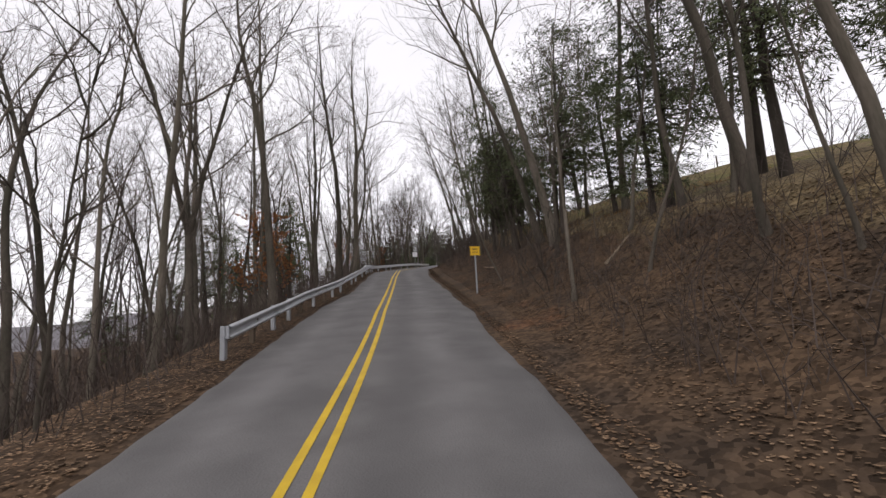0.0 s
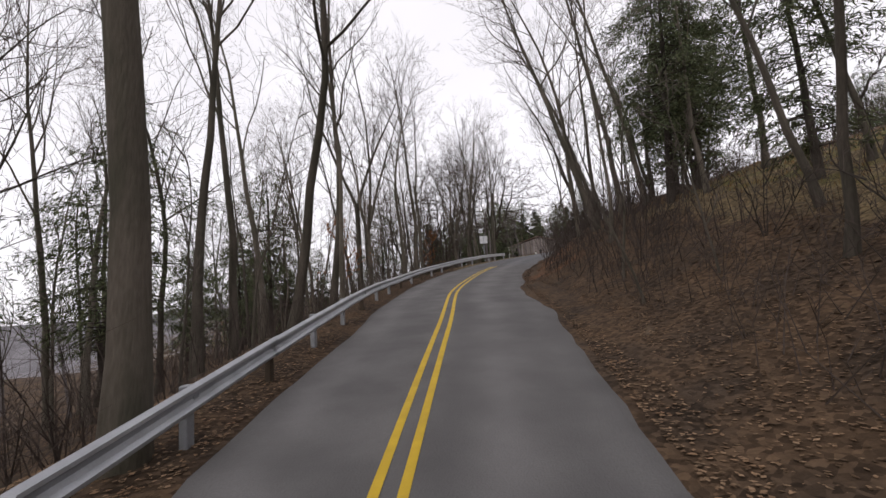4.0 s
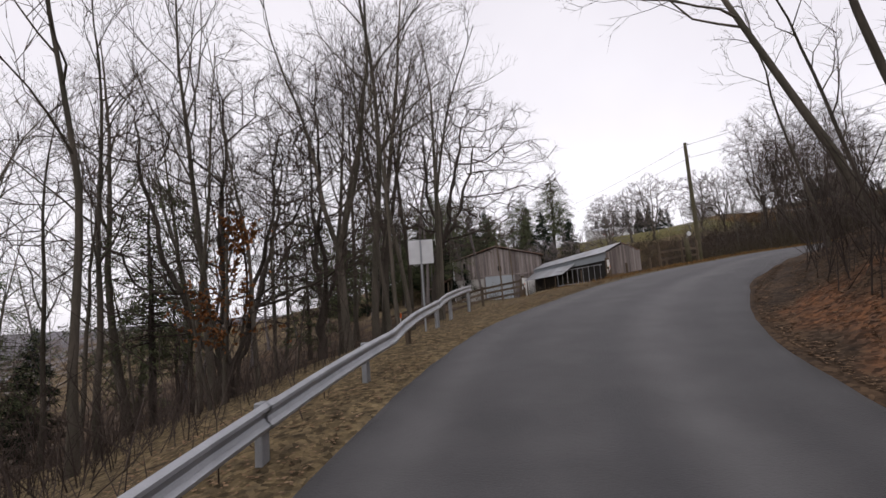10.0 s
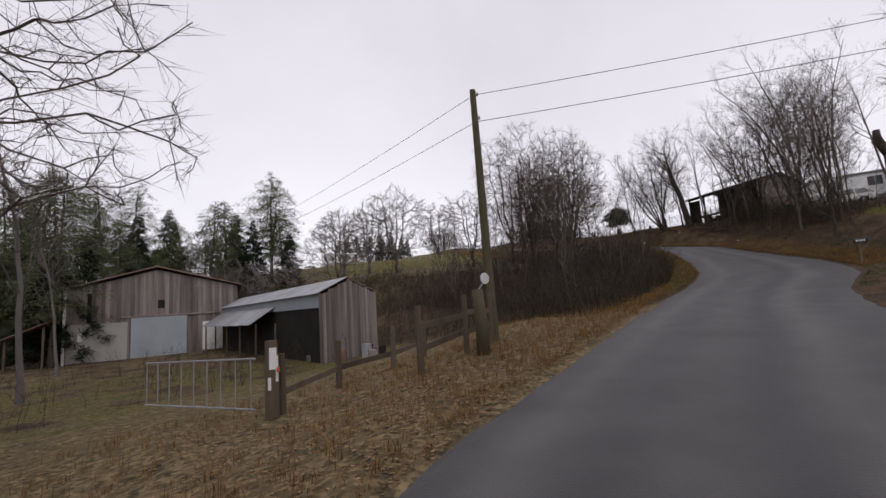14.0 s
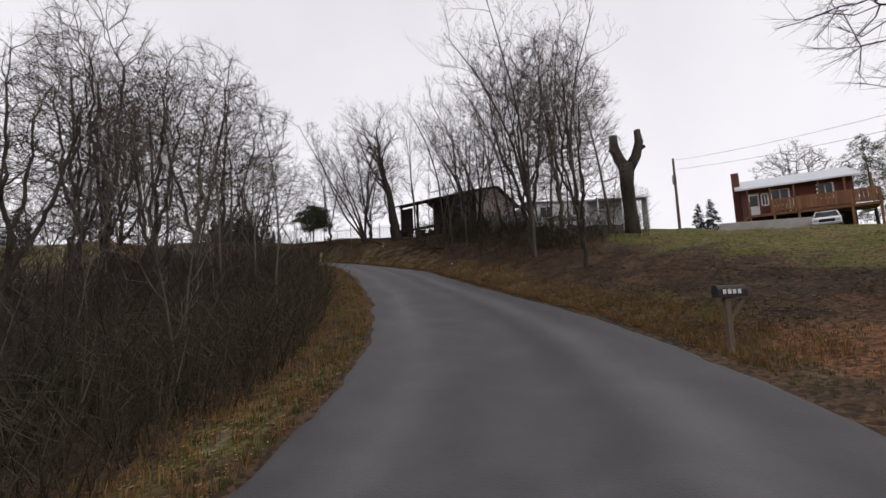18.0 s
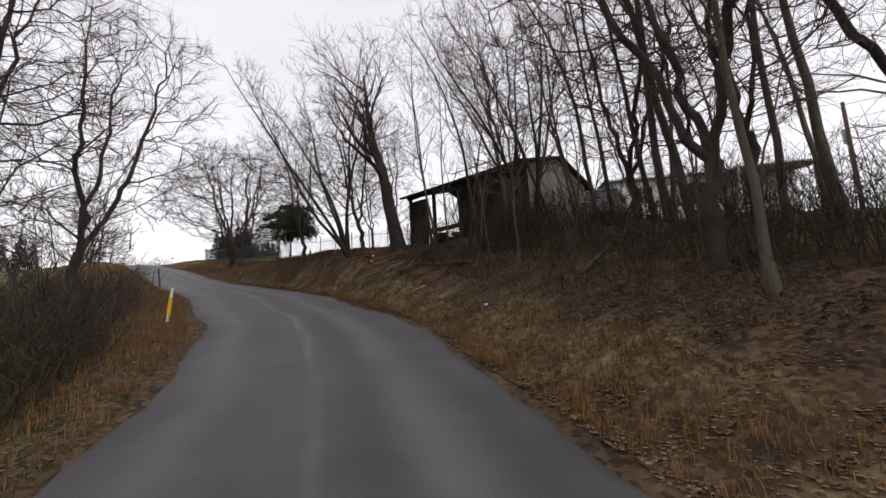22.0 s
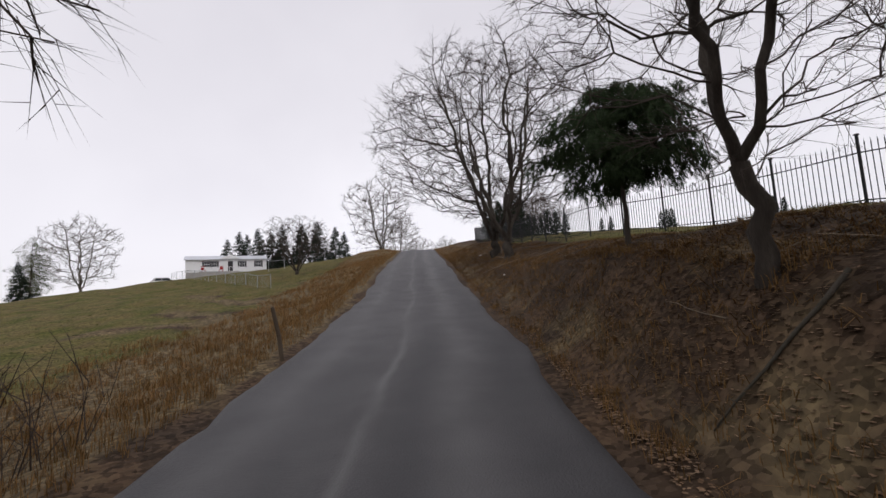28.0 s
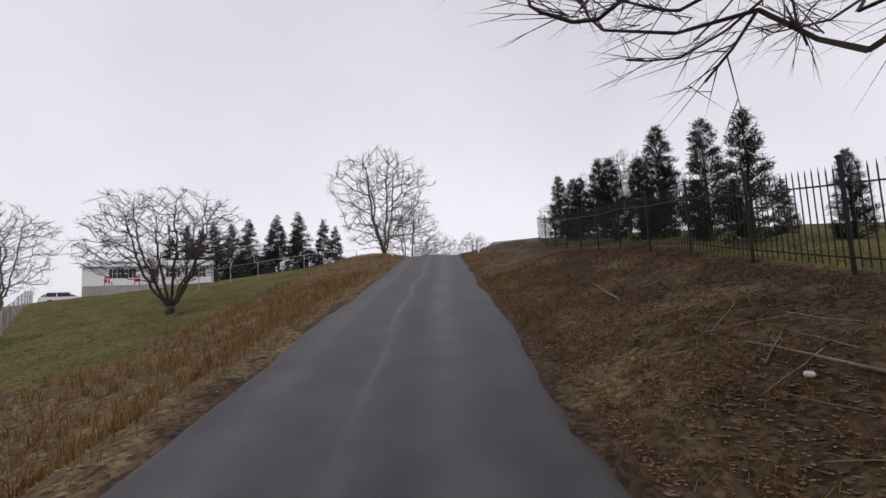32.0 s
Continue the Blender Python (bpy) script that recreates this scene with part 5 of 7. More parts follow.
# ---- arborvitae, fallen wood, litter ----
# fallen limbs on the banks
def fallen(x, y, turn, length, r, mat, rise=0.0, label="fallen dead limb lying on the bank", seed=0):
    rng = random.Random(seed)
    ob = thing("fallen_branch", Matrix.Identity(4), label, "branch", "fallen limbs")
    d = Vector((math.cos(radians(turn)), math.sin(radians(turn)), 0))
    pts = []
    for k in range(6):
        q = Vector((x, y, 0)) + d * length * k / 5 + Vector((rng.gauss(0, .012), rng.gauss(0, .012), 0)) * length
        pts.append(Vector((q.x, q.y, ground_at(q.x, q.y) + r * .6 + rise * k / 5)))
    for k in range(1, 5):
        pts[k].z = .4 * pts[k].z + .6 * (pts[0].z + (pts[5].z - pts[0].z) * k / 5)
    part("limb", Geo().tube(pts, [r * (1 - .13 * k) for k in range(6)], 7), mat, ob, "", True)
    for k in (2, 3, 4):
        b = pts[k] + Vector((rng.gauss(0, .2), rng.gauss(0, .2), .03)) * length * .5
        part("side_limb", Geo().tube([pts[k], b], [r * .35, r * .1], 5), mat, ob)


for k, (s_, l_, t_, ln, r_, mt) in enumerate(((136, 4.4, 78, 2.6, .07, BARK_DARK), (129, 4.2, 120, 2.0, .06, LOG), (163, 4.0, 130, 2.2, .03, LOG), (166, 4.2, 100, 2.0, .025, LOG), (170, 4.4, 70, 2.4, .03, LOG), (173, 4.3, 110, 1.6, .025, LOG), (161, 4.4, 20, 2.0, .03, LOG),
                                              (26, 4.6, 100, 1.6, .04, LOG), (14, 5.4, 40, 2.0, .06, LOG), (118, 5.0, 30, 2.2, .05, BARK), (124, 5.2, 110, 2.6, .07, BARK), (179, 4.0, 90, 1.8, .02, LOG), (140, 5.2, 80, 2.0, .05, BARK), (144, 4.6, 60, 1.8, .04, LOG))):
    q = along(s_, l_)
    fallen(q.x, q.y, t_ + heading(s_), ln, r_, mt, .15 if r_ < .05 else 0, seed=k)
rng_stick = random.Random(15)
for k in range(64):
    q = along(rng_stick.uniform(146, 184), rng_stick.uniform(3.0, 5.4))
    fallen(q.x, q.y, rng_stick.uniform(0, 360), rng_stick.uniform(.5, 1.3), rng_stick.uniform(.006, .012), LOG, rng_stick.uniform(0, .12), "thin pale dead stick lying on the bank", 60 + k)
for k in range(16):
    q = along(rng_stick.uniform(118, 147), rng_stick.uniform(3.2, 6.0))
    fallen(q.x, q.y, rng_stick.uniform(0, 360), rng_stick.uniform(.6, 1.6), rng_stick.uniform(.012, .03), BARK if k % 2 else LOG, rng_stick.uniform(0, .1), "dead stick lying among the bank's leaves", 90 + k)
for k, (x, y) in enumerate(((50.4, 88.4), (67.8, 116.2), (63.6, 125.8), (57.7, 96.3), (58.5, 96.7), (74.3, 126.9))):
    ob = thing("litter_scrap", on_ground(x, y, 60 * k), "crumpled white scrap of litter by the verge", "litter", "litter")
    part("paper", Geo().block((-.05, -.04, 0), (.05, .04, .06), .02), PALE_LITTER, ob)


# ---- trees ----
def tree_meshes(seed, height, radius, bole=0.45, limbs=10, rise=0.6, reach=0.3, levels=(5, 4, 2), forks=0, wander=0.05, bark=None, twig=None, spread=0.45, dome=0.0, thin=0.008, droop=0.5):
    """A bare tree as two meshes: the trunk with its limbs, and the finer branches. Stands at the origin."""
    rng = random.Random(seed)
    wood, fine = Geo(), Geo()

    def line(p, d, length, r0, r1, n, jit, lift):
        pts, rad, p, d = [p.copy()], [r0], p.copy(), d.copy()
        for i in range(n):
            d = (d + Vector((rng.gauss(0, jit), rng.gauss(0, jit), rng.gauss(0, jit) + lift))).normalized()
            p = p + d * (length / n)
            pts.append(p.copy())
            rad.append(r0 + (r1 - r0) * (i + 1) / n)
        return pts, rad

    def side(d, angle):
        a = d.orthogonal().normalized()
        a.rotate(Matrix.Rotation(rng.uniform(0, 2 * math.pi), 3, d))
        return (d * math.cos(angle) + a * math.sin(angle)).normalized()

    def branch(p, d, length, r, level):
        if level == 0:
            pts, rad = line(p, d, length, r, r * 0.25, 6, 0.16, 0.05)
            wood.tube(pts, rad, 5, False)
        elif level == 1:
            pts, rad = line(p, d, length, r, r * 0.3, 3, 0.2, 0.05)
            fine.tube(pts, rad, 3, False)
        else:
            pts, rad = line(p, d, length, r, r * 0.35, 1, 0.2, 0.05)
            fine.spike(pts[0], pts[1], r * 1.1)
        if level >= len(levels):
            return
        for k in range(levels[level]):
            at = 0.25 + 0.75 * (k + rng.random()) / levels[level]
            i = min(int(at * (len(pts) - 1)), len(pts) - 2)
            u = at * (len(pts) - 1) - i
            q = pts[i].lerp(pts[i + 1], min(u, 1.0))
            dd = (pts[i + 1] - pts[i]).normalized()
            nd = side(dd, rng.uniform(0.45, 0.95))
            nd = (nd + Vector((0, 0, 0.22))).normalized()
            branch(q, nd, length * rng.uniform(0.45, 0.78) * (1.15 - 0.4 * at), max(rad[i] * 0.55, thin), level + 1)

    def stem(p, d, length, r, nlimb, low):
        pts, rad = line(p, d, length, r, r * 0.12, 12, wander, 0.02)
        flare = [rr * (1 + 0.55 * math.exp(-i * 2.2)) if p.z < 0.2 else rr for i, rr in enumerate(rad)]
        wood.tube(pts, flare, 9, False)
        for k in range(nlimb):
            at = low + (0.99 - low) * (k + rng.random()) / nlimb
            i = min(int(at * 12), 11)
            q = pts[i].lerp(pts[i + 1], at * 12 - i)
            dd = (pts[i + 1] - pts[i]).normalized()
            nd = (side(dd, rng.uniform(0.6, 1.15)) + Vector((0, 0, rise * 0.5))).normalized()
            branch(q, nd, height * reach * rng.uniform(0.6, 1.1) * (1.1 - 0.55 * (at - low) / (1 - low)), max(rad[i] * 0.5, 0.02), 0)
        return pts, rad

    if not forks:
        stem(Vector((0, 0, -0.3)), Vector((0, 0, 1)), height, radius, limbs, bole)
    else:
        pts, rad = line(Vector((0, 0, -0.3)), Vector((rng.gauss(0, .03), rng.gauss(0, .03), 1)), height * bole, radius, radius * 0.8, 6, 0.03, 0.02)
        wood.tube(pts, [rr * (1 + 0.5 * math.exp(-i * 1.5)) for i, rr in enumerate(rad)], 10, False)
        turn = rng.uniform(0, 6.28)
        if dome:
            fork = pts[-1]
            for k in range(forks):
                q = math.sqrt((k + 0.5) / forks)
                w = turn + 2.4 * k + rng.uniform(-.3, .3)
                out = Vector((math.cos(w), math.sin(w), 0)) * dome * q * rng.uniform(.92, 1.06)
                gain = (height - fork.z) * (1.0 - droop * q * q) * rng.uniform(.92, 1.03)
                end = fork + out + Vector((0, 0, gain))
                ctl = fork + out * rng.uniform(.45, .7) + Vector((0, 0, gain * rng.uniform(.3, .5)))
                sp, sr = [], []
                for i in range(11):
                    u = i / 10
                    jit = Vector((rng.gauss(0, 1), rng.gauss(0, 1), rng.gauss(0, 1))) * height * .008 * (i > 0)
                    sp.append((fork - Vector((0, 0, .2))) * (1 - u) ** 2 + ctl * 2 * u * (1 - u) + end * u * u + jit)
                    sr.append(radius * 1.5 * forks ** -.5 * (1.1 - .25 * q) * (1 - u) ** .9 + .011)
                wood.tube(sp, sr, 7, False)
                for j in range(limbs):
                    at = .22 + .77 * (j + rng.random()) / limbs
                    i = min(int(at * 10), 9)
                    p = sp[i].lerp(sp[i + 1], at * 10 - i)
                    dd = (sp[i + 1] - sp[i]).normalized()
                    nd = (side(dd, rng.uniform(.5, 1.0)) + Vector((0, 0, .25))).normalized()
                    branch(p, nd, height * reach * rng.uniform(.7, 1.15) * (1.15 - .65 * at), max(sr[i] * .5, .016), 0)
            return wood.mesh("trunk", bark or BARK, True), fine.mesh("crown", twig or TWIG)
        for k in range(forks):
            w = turn + 2 * math.pi * (k + rng.uniform(-.25, .25)) / forks
            tilt = spread * rng.uniform(0.5, 1.35)
            d = Vector((math.cos(w) * tilt, math.sin(w) * tilt, 1)).normalized()
            stem(pts[-1] - Vector((0, 0, 0.15)), d, height * (1 - bole) * rng.uniform(0.8, 1.05), radius * 0.62, limbs, 0.2)
    return wood.mesh("trunk", bark or BARK, True), fine.mesh("crown", twig or TWIG)


def crown_meshes(seed, height, radius, fork, wide, low, count=700, bark=None, twig=None, balance=0.35, tip=0.008, twigs=4, lean=0.0, flat=1.0, stems=3):
    """A bare tree grown into a rounded crown: every branch point joins the nearest way back to the trunk."""
    rng = np.random.default_rng(seed)
    mid, tall = (height + low) / 2, (height - low) / 2
    pts = []
    while len(pts) < count:
        p = rng.uniform(-1, 1, 3)
        d = np.linalg.norm(p)
        if d > 1 or d < rng.random() ** 1.6 * .9:
            continue
        if p[2] < 0:
            p[2] *= flat
        pts.append((p[0] * wide * (1 + .12 * np.sin(5 * p[2] + seed)) + lean * (p[2] + 1), p[1] * wide, mid + p[2] * tall))
    trunk_n = 6
    nodes = [np.array((rng.normal(0, .02) * k, rng.normal(0, .02) * k, -.3 + (fork + .3) * k / trunk_n)) for k in range(trunk_n + 1)]
    parent = [-1] + list(range(trunk_n))
    path = [max(0.0, float(n[2])) * .3 for n in nodes]
    turn = rng.uniform(0, 6.28)
    for k in range(stems):
        w = turn + 6.283 * k / stems + rng.uniform(-.3, .3)
        out = wide * rng.uniform(.22, .5)
        end = np.array((math.cos(w) * out + lean * 1.2, math.sin(w) * out, low + (height - low) * rng.uniform(.6, .86)))
        at, j = nodes[trunk_n], trunk_n
        for i in range(1, 9):
            u = i / 8
            ctl = np.array((end[0] * .75, end[1] * .75, fork + (end[2] - fork) * .35))
            q = at * (1 - u) ** 2 + ctl * 2 * u * (1 - u) + end * u * u + rng.normal(0, .006 * height, 3) * (i < 8)
            path.append(path[j] + .55 * float(np.linalg.norm(q - nodes[j])))
            nodes.append(q)
            parent.append(j)
            j = len(nodes) - 1
    pts = np.array(pts)
    best_cost, best_from = np.full(count, 1e9), np.full(count, trunk_n)
    for j in range(trunk_n - 1, len(nodes)):
        c = np.linalg.norm(pts - nodes[j], axis=1) + balance * path[j]
        m = c < best_cost
        best_cost[m], best_from[m] = c[m], j
    left = np.ones(count, bool)
    for _ in range(count):
        i = int(np.argmin(np.where(left, best_cost, 1e9)))
        left[i] = False
        j = int(best_from[i])
        nodes.append(pts[i])
        parent.append(j)
        path.append(path[j] + float(np.linalg.norm(pts[i] - nodes[j])))
        k = len(nodes) - 1
        c = np.linalg.norm(pts - pts[i], axis=1) + balance * path[k]
        m = c < best_cost
        best_cost[m], best_from[m] = c[m], k
    tips = np.ones(len(nodes))
    for k in range(len(nodes) - 1, 0, -1):
        tips[parent[k]] += tips[k]
    scale = (radius - tip) / (tips[trunk_n] ** .56)
    rad = tip + scale * tips ** .56
    wood, fine = Geo(), Geo()
    nodes = [Vector(n) for n in nodes]
    wood.tube(nodes[:trunk_n + 1], [float(radius * (1 + .35 * math.exp(-k * .8))) for k in range(trunk_n + 1)], 10, False)
    pick = random.Random(seed)
    for k in range(trunk_n + 1, len(nodes)):
        a, b = nodes[parent[k]], nodes[k]
        d = (b - a).normalized()
        ra, rb = float(min(rad[parent[k]], rad[k] * 1.25)), float(rad[k])
        bow = a.lerp(b, .5) + Vector((pick.gauss(0, 1), pick.gauss(0, 1), pick.gauss(0, 1) - .4)) * (b - a).length * .06
        if rb > .03:
            wood.tube([a - d * ra * .5, bow, b], [ra, (ra + rb) / 2, rb], 6, False)
        else:
            fine.tube([a, bow, b], [ra, (ra + rb) / 2, rb], 3, False)
        if tips[k] < 6:
            for _ in range(twigs):
                q = a.lerp(b, pick.uniform(.3, 1))
                out = (d + Vector((pick.gauss(0, .55), pick.gauss(0, .55), pick.gauss(.1, .5)))).normalized()
                end = q + out * height * pick.uniform(.035, .085)
                fine.spike(q, end, tip)
                if pick.random() < .6:
                    fine.spike(q.lerp(end, .45), q.lerp(end, .45) + (out + Vector((pick.gauss(0, .6), pick.gauss(0, .6), pick.gauss(.1, .5)))).normalized() * height * .035, tip * .8)
    return wood.mesh("trunk", bark or BARK, True), fine.mesh("crown", twig or TWIG)


def conifer_meshes(seed, height, radius, base=0.1, shape="cone", count=2200, size=0.42, mat=None, droop=-0.1, feather=False):
    """An evergreen: a tapered trunk with limbs, and sprays of needles that leave gaps."""
    rng = random.Random(seed)
    wood, leaf = Geo(), Geo()
    r0 = 0.02 + height * 0.014
    top = [Vector((rng.gauss(0, .05) * i / 6, rng.gauss(0, .05) * i / 6, height * i / 8 - (0.2 if i == 0 else 0))) for i in range(9)]
    wood.tube(top, [r0 * (1.02 - i / 8.3) for i in range(9)], 7, False)
    tiers = int(height * {'column': 20, 'cone': 11, 'round': 9}[shape] * (2.5 if height < 6 else 1))
    spots = []
    for k in range(tiers):
        u = base + (1 - base) * (k + rng.random()) / tiers
        v = (u - base) / (1 - base)
        if shape == "cone":
            reach = radius * (1 - v) ** 0.8 * rng.uniform(0.55, 1.08)
        elif shape == "column":
            reach = radius * (1 - v) ** 0.62 * min(1, .7 + v * 2) * rng.uniform(0.75, 1.08)
        else:
            reach = radius * math.sin(math.pi * min(1, 0.16 + v * 0.84)) ** 0.7 * rng.uniform(0.35, 1.15)
        w = rng.uniform(0, 6.283)
        a = Vector((0, 0, height * u))
        b = a + Vector((math.cos(w) * reach, math.sin(w) * reach, reach * (droop + rng.uniform(-.12, .25))))
        m = a.lerp(b, 0.55) + Vector((0, 0, reach * 0.08))
        wood.tube([a, m, b], [max(r0 * 0.28 * (1 - v), 0.012), 0.01, 0.004], 4, False)
        spots.append((a, m, b, reach))
    weights = [max(s[3], 0.05) for s in spots]
    for a, m, b, reach in rng.choices(spots, weights, k=count):
        u = 1 - abs(rng.gauss(0, 0.42))
        u = min(max(u, 0.12), 1.04)
        p = a.lerp(m, u / 0.55) if u < 0.55 else m.lerp(b, (u - 0.55) / 0.45)
        p = p + Vector((rng.gauss(0, .13), rng.gauss(0, .13), rng.gauss(0, .11))) * (0.5 + reach * 0.35)
        out = Vector((p.x, p.y, 0.0))
        out = out.normalized() if out.length > 1e-3 else Vector((1, 0, 0))
        d = (out * rng.uniform(.2, 1) + Vector((rng.gauss(0, .6), rng.gauss(0, .6), rng.gauss(droop * 2, .45)))).normalized()
        sd = d.orthogonal().normalized()
        sd.rotate(Matrix.Rotation(rng.uniform(0, 6.283), 3, d))
        if feather:
            d = (d * .6 + Vector((0, 0, -.75))).normalized()
            sd = d.orthogonal().normalized()
            sd.rotate(Matrix.Rotation(rng.uniform(0, 6.283), 3, d))
            span = size * rng.uniform(.6, 1.3)
            leaf.spike(p, p + d * span, .006)
            for i in range(9):
                u = .1 + .1 * i
                for side in (1, -1):
                    q = p + d * span * u
                    tip = q + (d * .6 + sd * side + Vector((rng.gauss(0, .2), rng.gauss(0, .2), rng.gauss(0, .2)))) * span * .32 * (1.1 - u)
                    k = len(leaf.v)
                    leaf.v += [tuple(q - d * .012), tuple(tip), tuple(q + d * .012)]
                    leaf.f.append((k, k + 1, k + 2))
            continue
        L, W = size * rng.uniform(.5, 1.3), size * rng.uniform(.05, .11)
        q = p + d * L * .5
        k = len(leaf.v)
        leaf.v += [tuple(p - sd * W * .25), tuple(q - sd * W), tuple(p + d * L), tuple(q + sd * W)]
        leaf.f.append((k, k + 1, k + 2, k + 3))
    return wood.mesh("trunk", BARK_DARK, True), leaf.mesh("crown", mat or NEEDLES)


def tree_kind(name, meshes, label, category="tree", group="", second="crown"):
    """The first of a kind, kept aside as the pattern for the copies that are planted."""
    return dict(name=name, meshes=meshes, label=label, category=category, group=group, second=second)


def plant(kind, x, y, turn=0.0, size=1.0, lean=(0.0, 0.0), label="", sink=0.15, stretch=1.0):
    m = pose(x, y, ground_at(x, y) - sink, lean[0], lean[1], 0) @ pose(0, 0, 0, 0, 0, turn) @ Matrix.Diagonal((size, size, size * stretch, 1))
    ob = thing(kind["name"], m, label or kind["label"], kind["category"], kind["group"])
    part("trunk", kind["meshes"][0], None, ob)
    tagged(part(kind["second"], kind["meshes"][1], None, ob), kind="stuff")
    return ob


FOREST = [tree_kind("bare_tree", tree_meshes(11 + i, h, r, b, n, reach=rc, levels=(5, 3, 2), bark=BARK, twig=TWIG_GREY if i % 2 else TWIG, wander=w, thin=.008),
                    "tall bare hardwood with grey-brown bark, standing in leaf litter", group="bare roadside hardwoods")
          for i, (h, r, b, n, rc, w) in enumerate([(21, .22, .45, 12, .28, .04), (18, .15, .4, 11, .28, .05), (23, .25, .5, 11, .3, .04), (16, .12, .35, 11, .26, .06), (20, .18, .5, 10, .3, .05), (15, .10, .3, 10, .24, .07)])]
FORKED = [tree_kind("forked_tree", tree_meshes(31 + i, h, r, b, n, rise=.7, reach=.2, levels=(5, 3, 2), forks=k, bark=BARK, twig=TWIG),
                    "bare hardwood whose trunk forks into upright limbs", group="bare roadside hardwoods")
          for i, (h, r, b, n, k) in enumerate([(19, .20, .38, 9, 2), (17, .17, .28, 8, 3), (20, .21, .5, 8, 2)])]
SLIM = [tree_kind("sapling", tree_meshes(51 + i, h, r, .25, n, reach=.24, levels=(4, 3, 0), bark=BARK, twig=TWIG_GREY, wander=.07),
                  "slim bare sapling in the undergrowth", "sapling", "bare saplings")
        for i, (h, r, n) in enumerate([(8, .05, 9), (11, .07, 10), (6, .035, 8), (9.5, .055, 9)])]
SPREAD = [tree_kind("bare_tree", crown_meshes(71 + i, h, r, fk, wd, lo, n, bark=BARK if i == 4 else BARK_DARK, twig=(TWIG, TWIG, TWIG, TWIG_GREY, TWIG_HAZED)[i], balance=bf, tip=tp, twigs=tw, lean=ln, flat=fl, stems=st),
                    "bare spreading hardwood with a dense crown of twigs", group="bare hardwoods by the open road")
          for i, (h, r, fk, wd, lo, n, bf, tp, tw, ln, fl, st) in enumerate([(11.5, .23, .9, 6.4, 1.4, 850, .5, .006, 7, 0, .85, 5), (14.5, .18, 2.4, 4.4, 2.0, 560, .55, .007, 6, .8, 1, 3), (8.0, .22, .5, 5.2, 1.2, 850, .6, .009, 5, 0, .75, 7), (14.5, .14, 2.6, 3.2, 2.2, 400, .55, .007, 6, .6, 1, 3), (15, .26, 2.2, 6.0, 2.4, 480, .55, .018, 5, 0, 1, 4)])]
THICKET = [tree_kind("shrub", tree_meshes(91 + i, h, .03, .06, 3, rise=.5, reach=.3, levels=(4, 3, 0), forks=6, thin=.006, bark=BARK_DARK, twig=TWIG),
                     "bare tangled shrub on the road bank", "shrub", "bare shrubs") for i, h in enumerate((2.6, 3.6, 4.6))]
CEDAR = [tree_kind("evergreen_tree", conifer_meshes(111 + i, h, r, b, sh, n, sz, mt, dr, i == 2), lb, second="crown", group="evergreens")
         for i, (h, r, b, sh, n, sz, mt, dr, lb) in enumerate([
             (9, 2.5, .05, "cone", 11000, .34, NEEDLES_DARK, -.05, "dense dark conical evergreen on the hill"), (11, 3.0, .12, "round", 9000, .32, NEEDLES, -.2, "tall feathery evergreen with grey-green needles"),
             (5.6, 2.6, .42, "round", 9000, .32, CEDAR_GREEN, -.15, "round dark cedar on a single stem"), (7, 1.6, .01, "column", 14000, .22, NEEDLES_DARK, .3, "narrow dark arborvitae behind the fence"), (16, 4.4, .25, "round", 7500, .36, NEEDLES, -.3, "tall ragged hemlock with drooping sprays")])]
BEECH = tree_meshes(131, 8, .07, .12, 11, reach=.3, levels=(5, 4, 0), bark=BARK, twig=TWIG)


def beech_leaves():
    rng = random.Random(9)
    g, src = Geo(), BEECH[1].vertices
    for _ in range(3000):
        p = src[rng.randrange(len(src))].co
        if p.z > 5.6:
            continue
        d = Vector((rng.gauss(0, 1), rng.gauss(0, 1), rng.gauss(-.4, .6))).normalized()
        sd = d.orthogonal().normalized()
        k = len(g.v)
        g.v += [tuple(p), tuple(p + d * .06 + sd * .035), tuple(p + d * .13), tuple(p + d * .06 - sd * .035)]
        g.f.append((k, k + 1, k + 2, k + 3))
    return g.mesh("foliage", BEECH_LEAF)


BEECH_LEAVES = beech_leaves()

FAR = [tree_kind("bare_tree", tree_meshes(151 + i, h, r, b, 10, reach=.26, levels=(5, 3, 0), bark=BARK, twig=TWIG_HAZED, wander=.05, thin=.018),
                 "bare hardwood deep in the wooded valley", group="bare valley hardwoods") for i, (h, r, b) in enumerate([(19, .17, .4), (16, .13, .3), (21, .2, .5)])]
